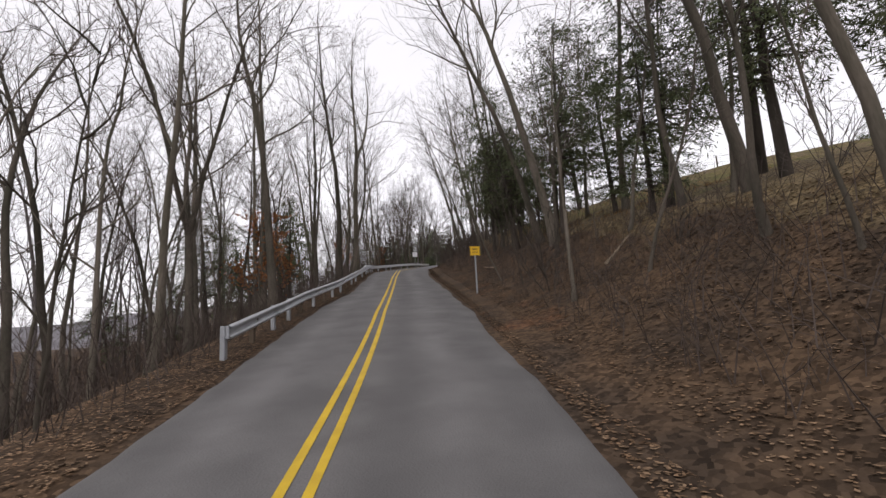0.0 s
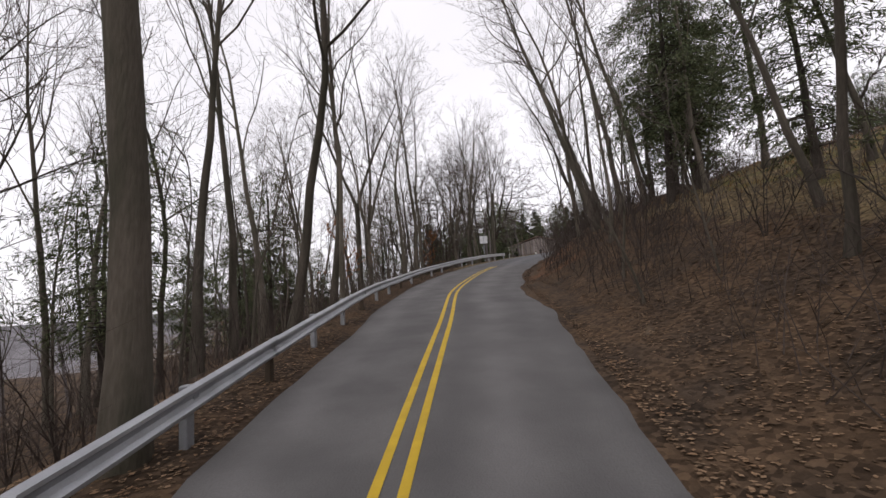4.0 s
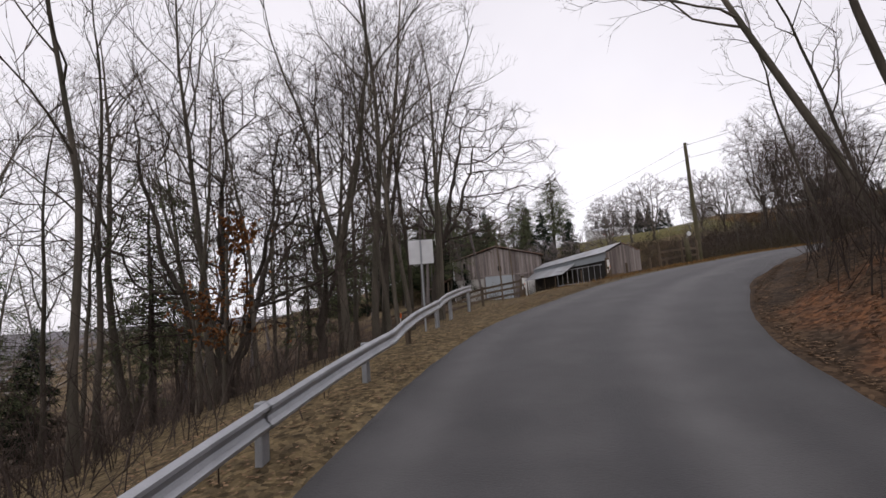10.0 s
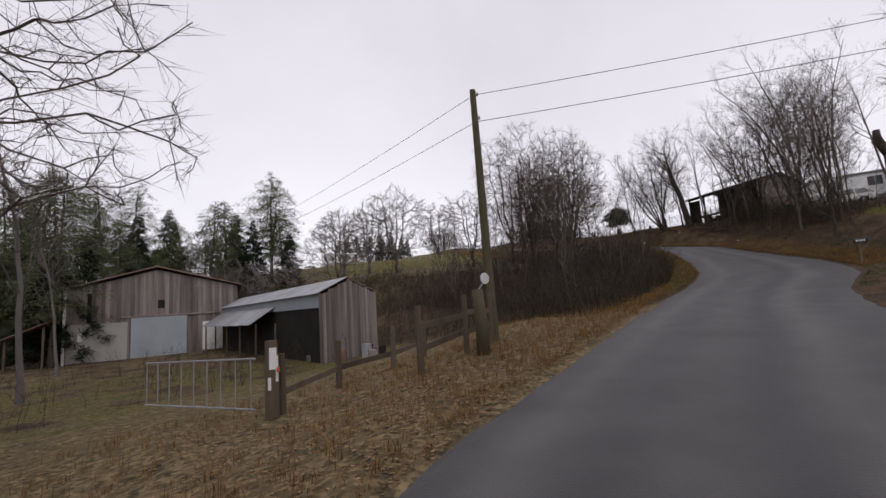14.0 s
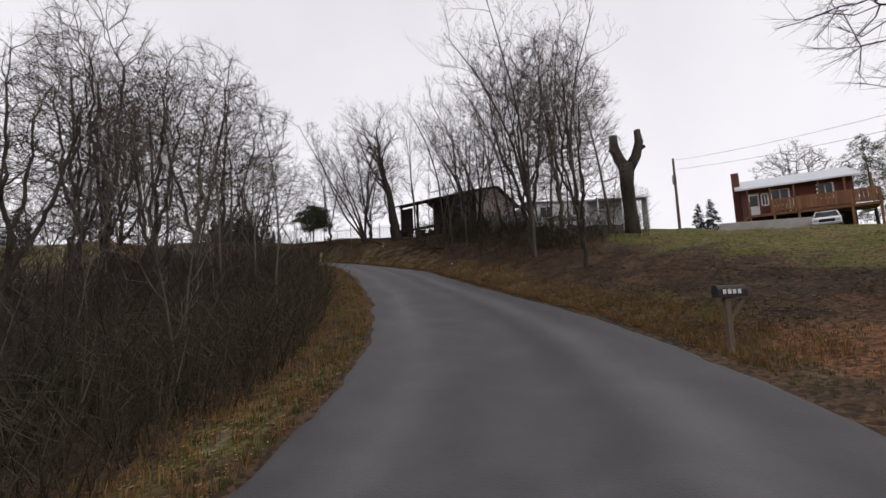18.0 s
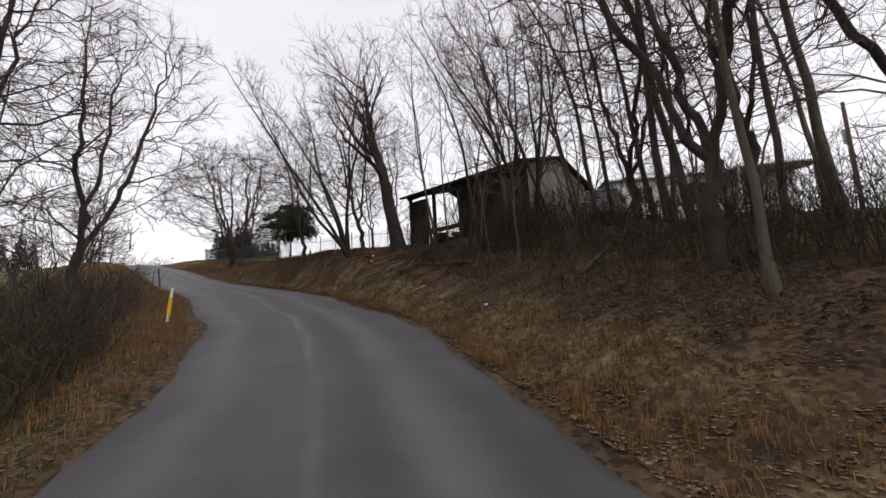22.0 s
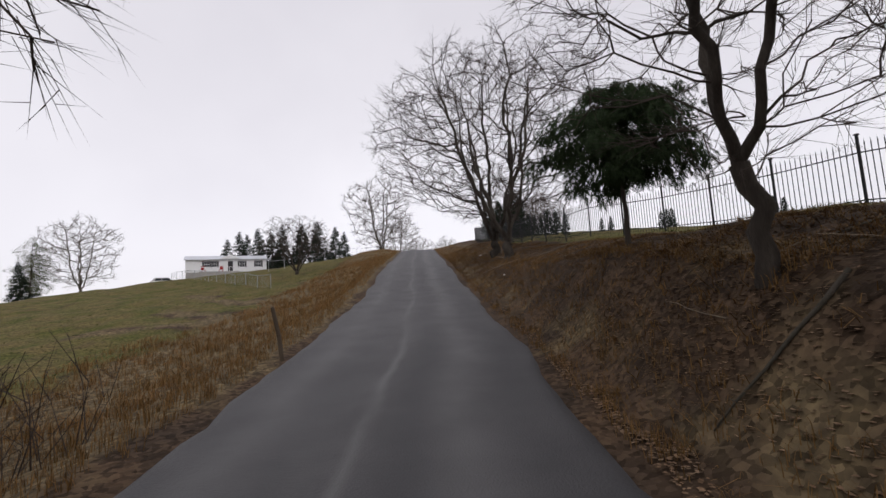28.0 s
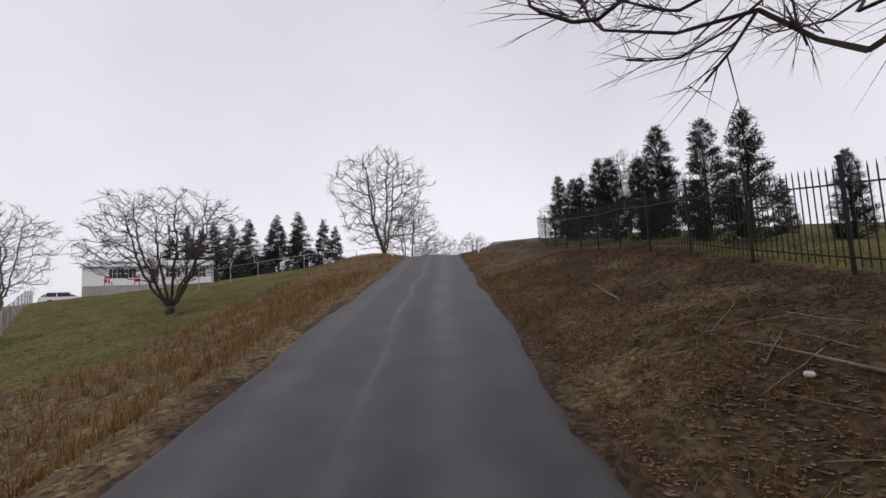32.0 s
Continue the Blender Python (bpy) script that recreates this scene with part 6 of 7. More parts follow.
# Trees that stand out, one by one: kind, place, turn, size, lean.
TREES = [
    (FORKED[1], -11.9, 12.5, 20, 1.05, (0, -2)), (FOREST[0], -11.3, 19.0, 40, .95, (0, 4)), (FOREST[2], -9.7, 15.4, 70, .8, (0, 2)), (FORKED[2], -7.6, 28.7, 10, .95, (0, 6)),
    (FOREST[0], -8.6, 27.6, 80, 1.0, (0, 1)), (FOREST[1], -8.7, 56.9, 0, 1.0, (0, 3)), (FORKED[1], -10.2, 52.7, 50, 1.0, (0, 0)),
    (FOREST[4], -8.5, 62.4, 0, 1.05, (0, 2)), (FORKED[0], -11.6, 54.8, 130, 1.0, (0, 3)), (FOREST[5], -7.6, 58.8, 200, 1.2, (0, -3)),
    (FORKED[1], -5.2, 76.3, 70, 1.1, (0, 0)), (FOREST[1], -4.0, 74.5, 200, 1.0, (0, -4)), 
    (FOREST[5], -10.0, 67.3, 0, 1.1, (0, 0)), (FOREST[0], -15.1, 20.2, 10, .95, (0, 1)), (FOREST[3], -9.1, 21.3, 0, 1.0, (0, 0)),
    (FOREST[4], -13.3, 41.2, 60, 1.0, (0, 0)), (FOREST[5], -9.0, 41.7, 0, 1.1, (0, 2)), (FOREST[0], -10.7, 45.7, 100, .9, (0, 6)),
    (FOREST[1], -8.9, 36.3, 150, 1.0, (0, 9)), (FOREST[3], -10.5, 7.3, 0, 1.0, (0, 4)),
    (FOREST[2], 3.4, 15.5, 0, .9, (2, -8)), (FOREST[0], 3.9, 19.3, 60, .95, (3, -15)), (FOREST[4], 5.7, 6.1, 0, 1.0, (0, -10)),
    (FOREST[5], 2.3, -0.3, 30, .95, (0, -9)), (FOREST[1], 2.1, 28.7, 30, .95, (0, -2)), (FOREST[0], 3.6, 30.4, 90, .95, (0, -2)),
    (FOREST[3], 3.2, 26.0, 0, 1.1, (0, -5)), (FOREST[1], 2.6, 49.8, 150, .95, (0, -8)), (FOREST[0], 3.2, 48.2, 0, .9, (-2, -11)),
    (FOREST[1], 4.4, 52.1, 70, .9, (-2, -8)), (FOREST[4], 4.9, 49.0, 20, .95, (0, -6)), (FORKED[1], 5.5, 59.6, 0, .9, (0, -12)), (FOREST[4], 6.1, 48.7, 0, .9, (0, -8)),
    (FOREST[1], 10.1, 67.6, 0, .9, (0, -14)), (FORKED[2], 14.6, 67.6, 0, .8, (8, -12)), (FOREST[5], 7.8, 64.3, 0, 1.0, (0, -10)),
    (SPREAD[1], 49.7, 83.8, 30, .84, (0, -4)), (SPREAD[3], 45.5, 81.1, 140, .63, (0, -3)), (FOREST[1], 52.7, 83.8, 30, .76, (-8, -10)), (FOREST[1], 54.2, 84.2, 120, .80, (-10, -12)), (FOREST[1], 51.7, 81.3, 200, .76, (-5, -4)), (FOREST[5], 59.6, 87.0, 30, .76, (-8, -6)), (SPREAD[3], 48.4, 81.2, 80, .80, (0, 2)), (SPREAD[3], 53.3, 82.4, 10, .88, (0, -8)), (SPREAD[1], 57.0, 85.0, 220, .76, (0, -8)), (SPREAD[3], 57.0, 89.0, 150, .67, (0, -6)), (FOREST[4], 57.1, 84.4, 0, .59, (-8, -14)), (FOREST[1], 60.2, 88.4, 0, .67, (-7, -13)), (FOREST[3], 61.5, 87.3, 70, .76, (-8, -14)), (FOREST[5], 60.2, 90.2, 200, .80, (-6, -12)),
    (FOREST[3], 58.2, 85.6, 60, .76, (-6, -12)), (FOREST[1], 60.0, 86.5, 60, .71, (-6, -14)), (FOREST[5], 51.7, 82.2, 0, .84, (0, -6)),
    (FOREST[3], 62.0, 95.1, 90, .63, (0, -12)),
    (FOREST[5], 60.7, 94.3, 0, .67, (0, -14)), (SPREAD[1], 61.3, 103.4, 200, .60, (0, -2)), (FOREST[1], 61.4, 92.4, 40, .63, (0, -9)), (FOREST[3], 60.6, 90.6, 140, .67, (0, -8)), (SPREAD[1], 61.9, 99.6, 200, .67, (0, -8)), (SPREAD[3], 65.1, 99.0, 20, .67, (0, -10)), (SPREAD[3], 66.7, 102.0, 120, .59, (0, -4)), (FOREST[5], 48.1, 83.4, 0, .76, (0, 4)),
    (SPREAD[0], 71.0, 119.7, 40, 1.1, (0, -2)), (SPREAD[0], 72.4, 122.6, 170, 1.1, (0, 0)),
    (SPREAD[2], 67.0, 152.0, 0, .85, (0, 0)), (SPREAD[4], 91.3, 184.8, 0, 1.25, (0, 0)), (SPREAD[4], 97.9, 191.2, 90, .9, (0, 0)),
    (SPREAD[4], 36.1, 231.6, 0, 1.4, (0, 0)), (SPREAD[4], 111.3, 211.9, 60, .7, (0, 0)), (SPREAD[4], 117.1, 216.2, 0, .75, (0, 0)), (SPREAD[4], 122.4, 210.5, 40, .7, (0, 0)), (SPREAD[4], 19.0, 215.1, 90, .9, (0, 0)),
    (SPREAD[1], 50.4, 105.4, 0, 1.0, (0, 3)), (SPREAD[1], 45.5, 102.3, 60, 1.05, (0, 3)), (SPREAD[1], 45.8, 108.7, 0, .8, (0, 3)), (SLIM[1], 45.5, 99.5, 0, 1.1, (0, 4)), (SPREAD[3], 42.0, 103.9, 200, 1.05, (0, 0)), (SPREAD[3], 43.1, 107.7, 100, 1.05, (0, 0)), (SPREAD[1], 41.6, 100.6, 30, .85, (0, 0)),
    (SLIM[1], 41.0, 95.5, 0, .9, (0, 0)), (SPREAD[1], 35.9, 99.7, 0, .75, (0, 0)), (SPREAD[3], 38.6, 100.9, 0, .75, (0, 0)), 
    (SPREAD[3], 41.4, 103.3, 0, .8, (0, 0)), (SPREAD[3], 39.0, 96.5, 100, .7, (0, 0)), (SPREAD[1], 35.7, 72.4, 60, .9, (0, 0)), (SPREAD[4], 80.5, 77.0, 60, .5, (0, 0)), (SPREAD[4], 78.0, 61.5, 130, .62, (0, 0)),
    (SPREAD[1], -7.0, 80.0, 60, 1.2, (0, 0)), (SPREAD[0], -10.5, 77.0, 0, 1.25, (0, 2)),
]
for kind, x, y, turn, size, lean in TREES:
    plant(kind, x, y, turn, size, lean)
# The leaning corner tree by the board fence, with long limbs over the road.
corner = crown_meshes(203, 13.5, .24, 4.2, 6.6, 3.2, 750, bark=BARK_DARK, twig=TWIG, balance=.5, tip=.007, twigs=6, lean=.8, stems=4)
plant(tree_kind("bare_tree", corner, "bare tree with long limbs reaching over the road corner", group="bare roadside hardwoods"), -.6, 89.0, 60, 1.3, (0, 7))
plant(tree_kind("bare_tree", tree_meshes(211, 12, .42, .32, 10, rise=.2, reach=.5, levels=(6, 5, 2), bark=BARK_DARK, twig=TWIG, wander=.06), "dark leaning tree with long arching limbs by the shed", group="bare roadside hardwoods"), 59.6, 95.9, 200, .9, (0, -9))
clump = tree_meshes(223, 12.5, .17, .05, 8, rise=.5, reach=.22, levels=(5, 4, 2), forks=6, spread=.2, bark=BARK_DARK, twig=TWIG, wander=.07)
plant(tree_kind("bare_tree", clump, "bare tree of several leaning stems from one root", group="bare roadside hardwoods"), 59.5, 98.8, 30, .9, (-4, -20))
plant(tree_kind("bare_tree", clump, "bare tree of several slanting stems on the bank", group="bare roadside hardwoods"), 59.4, 89.0, 150, .85, (-6, -14))

# Woods filled in by stretches of the plan: along, across, how many, kinds, sizes.
rng_woods = random.Random(77)
taken = [(t[1], t[2]) for t in TREES]


def fill(s0, s1, l0, l1, count, kinds, lo, hi, gap=1.6, tilt=4):
    done, tries = 0, 0
    while done < count and tries < count * 12:
        tries += 1
        p = along(rng_woods.uniform(s0, s1), rng_woods.uniform(l0, l1))
        s, lat, _ = road_frame([p.x], [p.y])
        if lat[0] > -float(np.interp(s[0], EDGE_S, EDGE_L)) - 1.3 and lat[0] < float(np.interp(s[0], EDGE_S, EDGE_R)) + 1.3:
            continue
        if any((p.x - x) ** 2 + (p.y - y) ** 2 < gap * gap for x, y in taken):
            continue
        taken.append((p.x, p.y))
        plant(rng_woods.choice(kinds), p.x, p.y, rng_woods.uniform(0, 360), rng_woods.uniform(lo, hi), (rng_woods.gauss(0, tilt), rng_woods.gauss(0, tilt)))
        done += 1


fill(14, 66, -24, -7.5, 52, FOREST[1:2] + FOREST[3:], .75, 1.05)
fill(-5, 68, -18, -5.5, 46, SLIM, .7, 1.2, .8)
fill(60, 71, -24, -9, 26, FOREST[:2] + FOREST[3:], .8, 1.1)
fill(38, 70, -30, -10, 9, CEDAR[1:2] + CEDAR[4:], .5, .85, 2)
fill(8, 70, 5, 16, 24, FOREST[1:2] + FOREST[3:], .6, .95, 1.5, 6)
fill(0, 72, 3.6, 10, 32, SLIM + THICKET, .6, 1.1, .8, 8)
fill(86, 120, -22, -5.2, 60, THICKET + SLIM[:1] + SLIM[2:3], .7, 1.15, 1.0)
fill(92, 112, -60, -30, 3, SPREAD[4:], .5, .75, 4)
fill(74, 92, -70, -44, 34, CEDAR[:2] + CEDAR[4:], .75, 1.2, 2)
fill(56, 67, -36, -18, 8, CEDAR[:2], .8, 1.1, 2)
fill(114, 130, 4.8, 10.5, 32, THICKET + THICKET + SLIM, .5, .85, .8, 8)
fill(54, 70, 4.8, 10, 11, SLIM + THICKET, .8, 1.2, .8, 8)
fill(117, 134, 7.5, 15, 10, FOREST[1:2] + FOREST[3:], .55, .8, 2)
fill(118, 146, -14, -5.4, 32, THICKET + SLIM, .55, .95, .9)
fill(122, 150, -40, -18, 5, SPREAD[4:], .5, .7, 4)


def joined_woods(name, label, zones):
    """Trees deep in the valley, past counting, in one mesh."""
    vs, fs, base = [], [], 0
    kit = []
    for kind in FAR:
        for me in kind["meshes"]:
            co = np.empty(len(me.vertices) * 3)
            me.vertices.foreach_get("co", co)
            kit.append((co.reshape(-1, 3), [tuple(p.vertices) for p in me.polygons]))
    for s0, s1, l0, l1, count in zones:
        for _ in range(count):
            p = along(rng_woods.uniform(s0, s1), rng_woods.uniform(l0, l1))
            w, k, size = rng_woods.uniform(0, 6.283), rng_woods.randrange(len(FAR)), rng_woods.uniform(.7, 1.0)
            z, c, sn = ground_at(p.x, p.y) - .2, math.cos(w) * size, math.sin(w) * size
            for co, faces in kit[2 * k:2 * k + 2]:
                vs.append(np.stack([p.x + co[:, 0] * c - co[:, 1] * sn, p.y + co[:, 0] * sn + co[:, 1] * c, z + co[:, 2] * size], 1))
                fs.extend([tuple(i + base for i in f) for f in faces])
                base += len(co)
    me = bpy.data.meshes.new(name)
    me.from_pydata(np.concatenate(vs).tolist(), [], fs)
    me.materials.append(TWIG_HAZED)
    me.update()
    return tagged(new(name, me), label, "woods", kind="stuff")


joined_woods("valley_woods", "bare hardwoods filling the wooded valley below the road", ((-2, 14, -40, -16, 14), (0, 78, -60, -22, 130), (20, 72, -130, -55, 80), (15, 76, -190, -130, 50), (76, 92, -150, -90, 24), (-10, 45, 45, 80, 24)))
# Evergreens.
for x, y, k, size in ((5.2, 10.1, 1, .7), (7.0, 16.4, 1, .8), (5.0, 22.9, 1, .5), (8.5, 7.9, 4, .85), (11.8, 12.5, 4, .9), (4.3, 25.0, 1, .8), (9.7, 3.7, 1, .9), (13.4, 5.8, 4, .8), (5.9, 36.5, 1, .75), (6.9, 44.6, 1, .85), (9.1, 48.5, 4, .8), (9.2, 55.1, 1, .9), (10.4, 29.1, 4, .8), (13.2, 56.3, 4, .9), (10.1, 51.1, 1, .9),
                     (64.4, 107.4, 2, .74), (3.4, 22.5, 4, .75), (4.6, 17.5, 4, .8), (2.6, 26.0, 4, .6), (5.5, 21.0, 1, .8), (5.5, 44.5, 4, .8), (7.5, 48.0, 4, .8), (76.0, 70.6, 0, .42), (76.0, 69.2, 0, .46), (71.5, 58.6, 1, .75), (70.5, 56.4, 4, .6), (37.3, 70.1, 4, .75), (6.6, 11.2, 4, .75), (28.5, 226.0, 4, 1.0), (26.8, 232.5, 1, 1.2), (32.7, 202.8, 0, .9), (-14.8, 79.5, 4, .8), (-9.1, 87.2, 1, .9), (-23.4, 69.5, 4, .9), (-20.3, 59.6, 4, .9), (6.2, 137.6, 1, .9), (10.4, 140.7, 0, 1.2), (9.4, 145.0, 1, 1.0), (14.3, 138.5, 1, .95), (14.5, 143.4, 0, 1.3), (18.8, 139.6, 4, .75), (22.0, 141.5, 0, 1.2), (1.8, 136.6, 0, 1.4), (-2.5, 134.0, 0, 1.4), (-4.0, 128.6, 1, 1.2), (-7.9, 122.0, 4, 1.0), (-11.0, 126.0, 0, 1.4), (-7.0, 131.0, 1, 1.3), (-14.0, 119.0, 4, 1.0), (-10.0, 112.0, 1, 1.1),
                     (63.9, 199.4, 0, 1.0), (66.0, 197.5, 0, 1.15), (67.9, 199.6, 0, 1.1), (70.0, 197.2, 0, 1.2), (72.1, 195.8, 0, 1.1), (74.4, 197.0, 0, 1.25), (76.5, 196.1, 0, 1.1), (78.6, 197.2, 0, 1.35), (80.7, 196.8, 0, 1.15), (82.8, 197.4, 0, 1.4), (85.1, 196.5, 0, 1.25), (87.1, 195.6, 0, 1.1), (73.5, 199.9, 2, 1.0), (69.8, 201.7, 4, .5),
                     (100.4, 54.5, 2, 1.0), (97.1, 58.1, 2, .9), (75.9, 44.3, 4, .85), (16.5, 189.0, 1, .9), (20.7, 185.2, 1, .8), (13.3, 179.0, 4, .7)):
    plant(CEDAR[k], x, y, rng_woods.uniform(0, 360), size, (rng_woods.gauss(0, 2), rng_woods.gauss(0, 2)))
for x, y, turn in ((-11.8, 23.7, 0), (-11.2, 18.3, 130), (-12.5, 21.0, 220), (-12.8, 26.7, 90), (-8.2, 70.6, 200), (-11.6, 51.5, 40)):
    ob = thing("beech_sapling", on_ground(x, y, turn, .1), "young beech that keeps its russet dead leaves", "sapling")
    part("trunk", BEECH[0], None, ob)
    tagged(part("crown", BEECH[1], None, ob), kind="stuff")
    tagged(part("foliage", BEECH_LEAVES, None, ob), kind="stuff")

for k in range(9):
    q = along(181 + 2.4 * k, 8.6 + .3 * (k % 2))
    plant(CEDAR[3], q.x, q.y, 70 * k, .56 + .05 * (k % 3), (0, 0))
for k in range(8):
    q = along(160 + 3.1 * k, 15.0 + 2.2 * (k % 3))
    plant(CEDAR[3], q.x, q.y, 50 * k, .19 + .03 * (k % 3), (0, 0))
for k in range(8):
    q = along(176 + 2.3 * k, 11.0)
    plant(CEDAR[3], q.x, q.y, 50 * k, .27 + .05 * (k % 3), (0, 0))
for k in range(9):
    q = along(206 + 3.5 * k, 16.0 + 3 * (k % 3))
    plant(SPREAD[4], q.x, q.y, 50 * k, .5, (0, 0))


# ---- undergrowth, leaves and grass, too many to count ----
def scatter(s0, s1, d0, d1, side, count, rng):
    """Places beside the road: between two distances from its edge."""
    s = rng.uniform(s0, s1, count)
    d = d0 + (d1 - d0) * rng.random(count) ** 1.3
    lat = np.interp(s, EDGE_S, EDGE_R) + d if side > 0 else -np.interp(s, EDGE_S, EDGE_L) - d
    cx_, cy_ = np.interp(s, LINE_S, LINE[:, 0]), np.interp(s, LINE_S, LINE[:, 1])
    tx, ty = np.interp(s, LINE_S, LINE_T[:, 0]), np.interp(s, LINE_S, LINE_T[:, 1])
    x, y = cx_ + ty * lat, cy_ - tx * lat
    return x, y, ground(x, y)


def stuff_object(name, verts, faces, mat, label, category):
    me = bpy.data.meshes.new(name)
    me.from_pydata(verts.tolist(), [], faces.tolist())
    me.materials.append(mat)
    me.update()
    return tagged(new(name, me), label, category, kind="stuff")


def leaves(name, zones, mat, size, label, lift=.015):
    rng = np.random.default_rng(21)
    spots = [scatter(*z, rng) for z in zones]
    x, y, z = (np.concatenate([s[k] for s in spots]) for k in range(3))
    n = len(x)
    a, L = rng.uniform(0, 6.283, n), size * rng.uniform(.6, 1.35, n)
    dx, dy = np.cos(a) * L, np.sin(a) * L
    up = rng.uniform(-.2, .5, (4, n)) * L * .35 + lift
    v = np.empty((n, 4, 3))
    for k, (p, q) in enumerate(((-1, 0), (0, -.6), (1, 0), (0, .6))):
        v[:, k, 0] = x + dx * p - dy * q
        v[:, k, 1] = y + dy * p + dx * q
        v[:, k, 2] = np.maximum(z + up[k], z + .004)
    f = np.arange(4 * n).reshape(n, 4)
    return stuff_object(name, v.reshape(-1, 3), f, mat, label, "leaves")


def blades(name, zones, mat, tall, width, label, category, bend=.5, tuft=5):
    rng = np.random.default_rng(33)
    spots = [scatter(*z, rng) for z in zones]
    x, y, z = (np.repeat(np.concatenate([s[k] for s in spots]), tuft) for k in range(3))
    n = len(x)
    x, y = x + rng.normal(0, .05, n), y + rng.normal(0, .05, n)
    a, h = rng.uniform(0, 6.283, n), tall * rng.uniform(.4, 1.25, n)
    ox, oy = np.cos(a) * h * bend * rng.random(n), np.sin(a) * h * bend * rng.random(n)
    wx, wy = -np.sin(a) * width, np.cos(a) * width
    v = np.empty((n, 5, 3))
    v[:, 0] = np.stack([x - wx, y - wy, z - .03], 1)
    v[:, 1] = np.stack([x + wx, y + wy, z - .03], 1)
    knee = .6 if bend < 2 else .3
    v[:, 2] = np.stack([x + wx * .7 + ox * .35, y + wy * .7 + oy * .35, z + h * knee], 1)
    v[:, 3] = np.stack([x - wx * .7 + ox * .35, y - wy * .7 + oy * .35, z + h * knee], 1)
    v[:, 4] = np.stack([x + ox, y + oy, z + h * (.95 if bend < 2 else .3)], 1)
    base = np.arange(n)[:, None] * 5
    me = bpy.data.meshes.new(name)
    me.from_pydata(v.reshape(-1, 3).tolist(), [], (base + [0, 1, 2, 3]).tolist() + (base + [3, 2, 4]).tolist())
    me.materials.append(mat)
    me.update()
    return tagged(new(name, me), label, category, kind="stuff")


def brush(name, zones, mat, tall, label, seed=5, twigs=4, thin=.004):
    """Thin stems with side twigs, leaning every way."""
    rng = np.random.default_rng(seed)
    spots = [scatter(*z, rng) for z in zones]
    x, y, z = (np.concatenate([s[k] for s in spots]) for k in range(3))
    verts, faces, k = [], [], 0

    def stick(p, q, r):
        nonlocal k
        d = q - p
        a = np.cross(d, (.3, .5, .8))
        a /= np.linalg.norm(a) + 1e-9
        b = np.cross(d, a)
        b /= np.linalg.norm(b) + 1e-9
        for o, rr in ((p, r), (q, r * .4)):
            for w in (0, 2.094, 4.189):
                verts.append(o + (a * math.cos(w) + b * math.sin(w)) * rr)
        faces.extend([(k, k + 1, k + 4, k + 3), (k + 1, k + 2, k + 5, k + 4), (k + 2, k, k + 3, k + 5)])
        k += 6

    for i in range(len(x)):
        h = tall * rng.uniform(.35, 1.2)
        p = np.array([x[i], y[i], z[i] - .05])
        m = p + np.array([rng.normal(0, .16) * h, rng.normal(0, .16) * h, h * .55])
        q = m + np.array([rng.normal(0, .25) * h, rng.normal(0, .25) * h, h * .45])
        stick(p, m, .006 + .004 * h)
        stick(m, q, .004 + .0025 * h)
        for _ in range(twigs):
            o = p + (m - p) * rng.uniform(.4, 1) if rng.random() < .5 else m + (q - m) * rng.random()
            stick(o, o + np.array([rng.normal(0, .3), rng.normal(0, .3), rng.uniform(0, .45)]) * h * .6, thin)
    me = bpy.data.meshes.new(name)
    me.from_pydata([tuple(v) for v in verts], [], faces)
    me.materials.append(mat)
    me.update()
    return tagged(new(name, me), label, "undergrowth", kind="stuff")


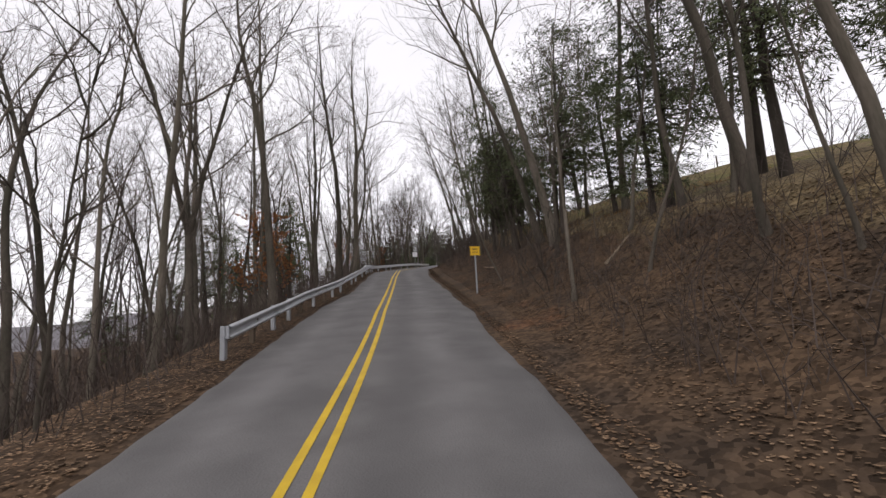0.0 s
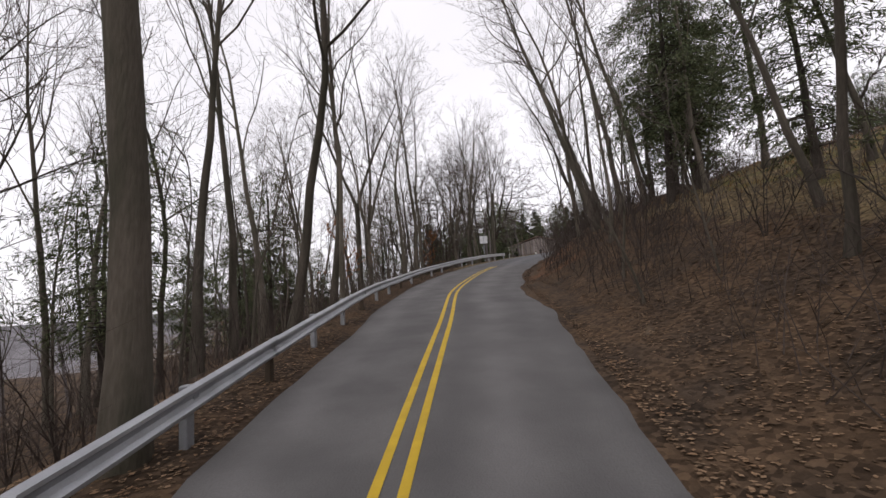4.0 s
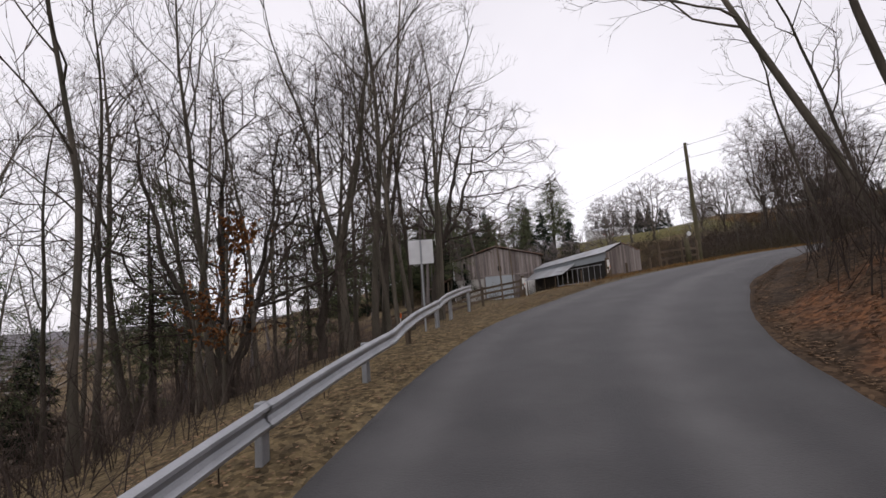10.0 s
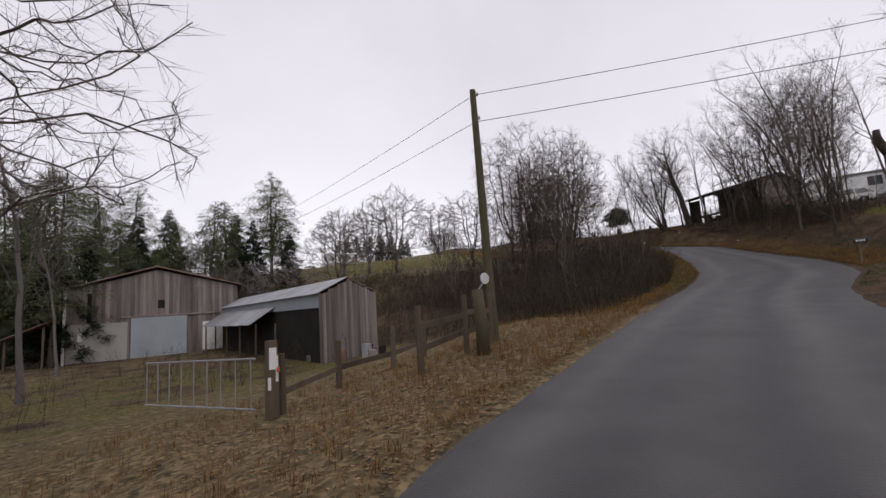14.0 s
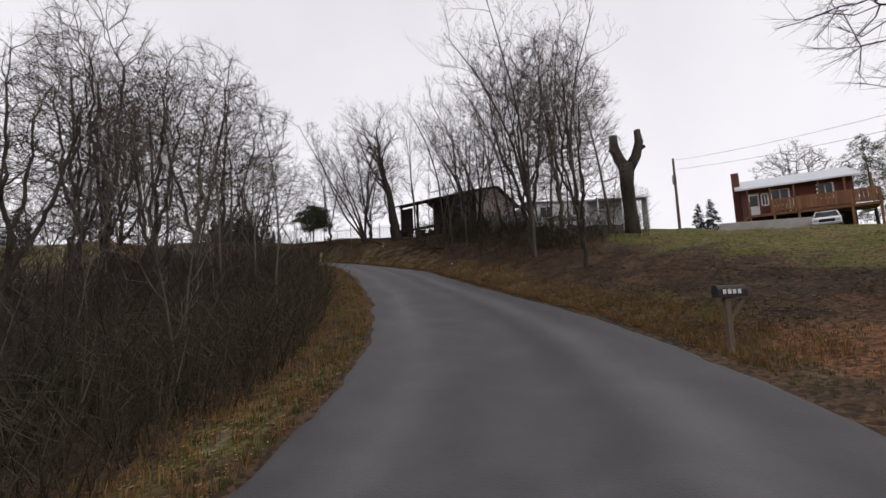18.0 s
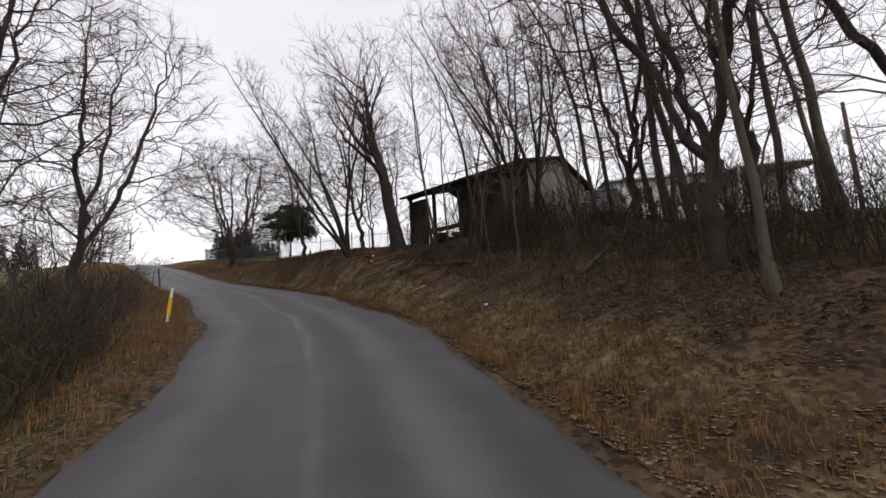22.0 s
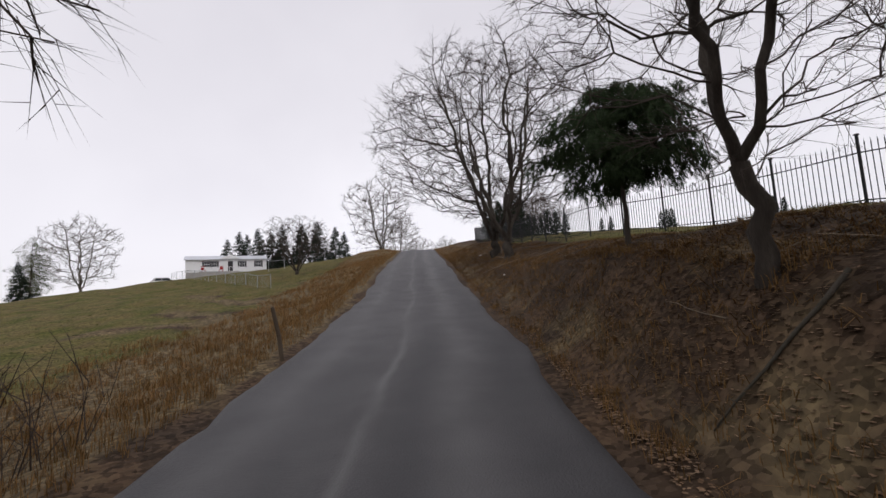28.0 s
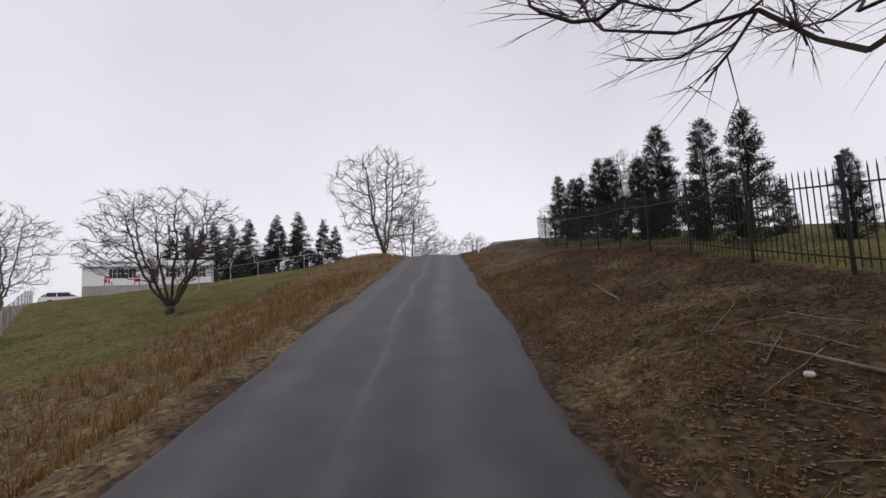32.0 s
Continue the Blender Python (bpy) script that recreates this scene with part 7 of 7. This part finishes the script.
leaves("leaf_litter", [(0, 72, .1, 7, 1, 80000), (3, 72, .1, 3.5, -1, 36000), (98, 150, .2, 6, 1, 60000), (66, 90, .2, 6, -1, 17000), (146, 190, .3, 5.5, 1, 42000), (86, 145, .2, 2.5, -1, 7000), (150, 185, .2, 3, -1, 1500)], DRY_LEAF, .033, "brown fallen leaves strewn over the banks")
blades("dead_grass", [(72, 92, .3, 9, -1, 2600), (146, 215, .4, 7, -1, 6500), (96, 118, .3, 2.0, 1, 2000), (118, 150, .3, 1.2, 1, 900), (146, 215, .2, 3.0, 1, 2600), (84, 122, .2, 2.5, -1, 1600), (120, 160, .3, 9, -1, 2600), (20, 52, 7, 16, 1, 1500)], DEAD_GRASS, .17, .005, "tawny dead grass on the verges", "grass", .9, 6)
blades("straw", [(112, 150, .6, 5.5, 1, 2600), (146, 190, .5, 5.5, 1, 7000), (70, 90, .3, 4, -1, 1200)], DEAD_GRASS, .24, .005, "matted dead straw lying on the banks", "grass", 2.6, 4)
blades("grass", [(86, 118, .2, 1.8, -1, 1500), (88, 110, .3, 3, 1, 1500), (96, 112, 6, 26, 1, 1500), (150, 200, 6, 14, 1, 1600), (150, 200, 7, 18, -1, 1500)], GREEN_GRASS, .07, .006, "short winter grass on the lawns", "grass", .6)
brush("undergrowth", [(4, 61, .9, 8, -1, 1500), (0, 72, 1.6, 8, 1, 1600), (118, 148, 1.6, 10, -1, 2000), (60, 66, 5, 16, -1, 500)], TWIG, 1.4, "tangled bare undergrowth along the road")
brush("bank_thicket", [(85, 122, 1.5, 11, -1, 5200), (113, 132, 2.6, 8.5, 1, 400), (112, 126, 4.6, 9.5, 1, 1200)], BRUSH, 1.5, "dense dark brush tangled over the banks", 6, 5, .005)
blades("broom_grass", [(160, 196, 1.2, 6.5, -1, 2200), (148, 160, 2, 8, -1, 500)], SEDGE, .30, .006, "rust-coloured broom grass in clumps", "grass", 1.3, 8)
brush("briars", [(10, 62, 3, 25, -1, 1450), (86, 122, 4, 18, -1, 1500), (40, 70, 1.2, 6, 1, 600), (58, 65, 5, 22, -1, 500)], TWIG, 2.6, "taller bare stems and briars", 8)
brush("hillside_scrub", [(86, 124, 9, 36, -1, 3600), (66, 84, 14, 30, -1, 400)], BRUSH, 1.4, "low brown scrub on the hillside", 14, 5, .006)
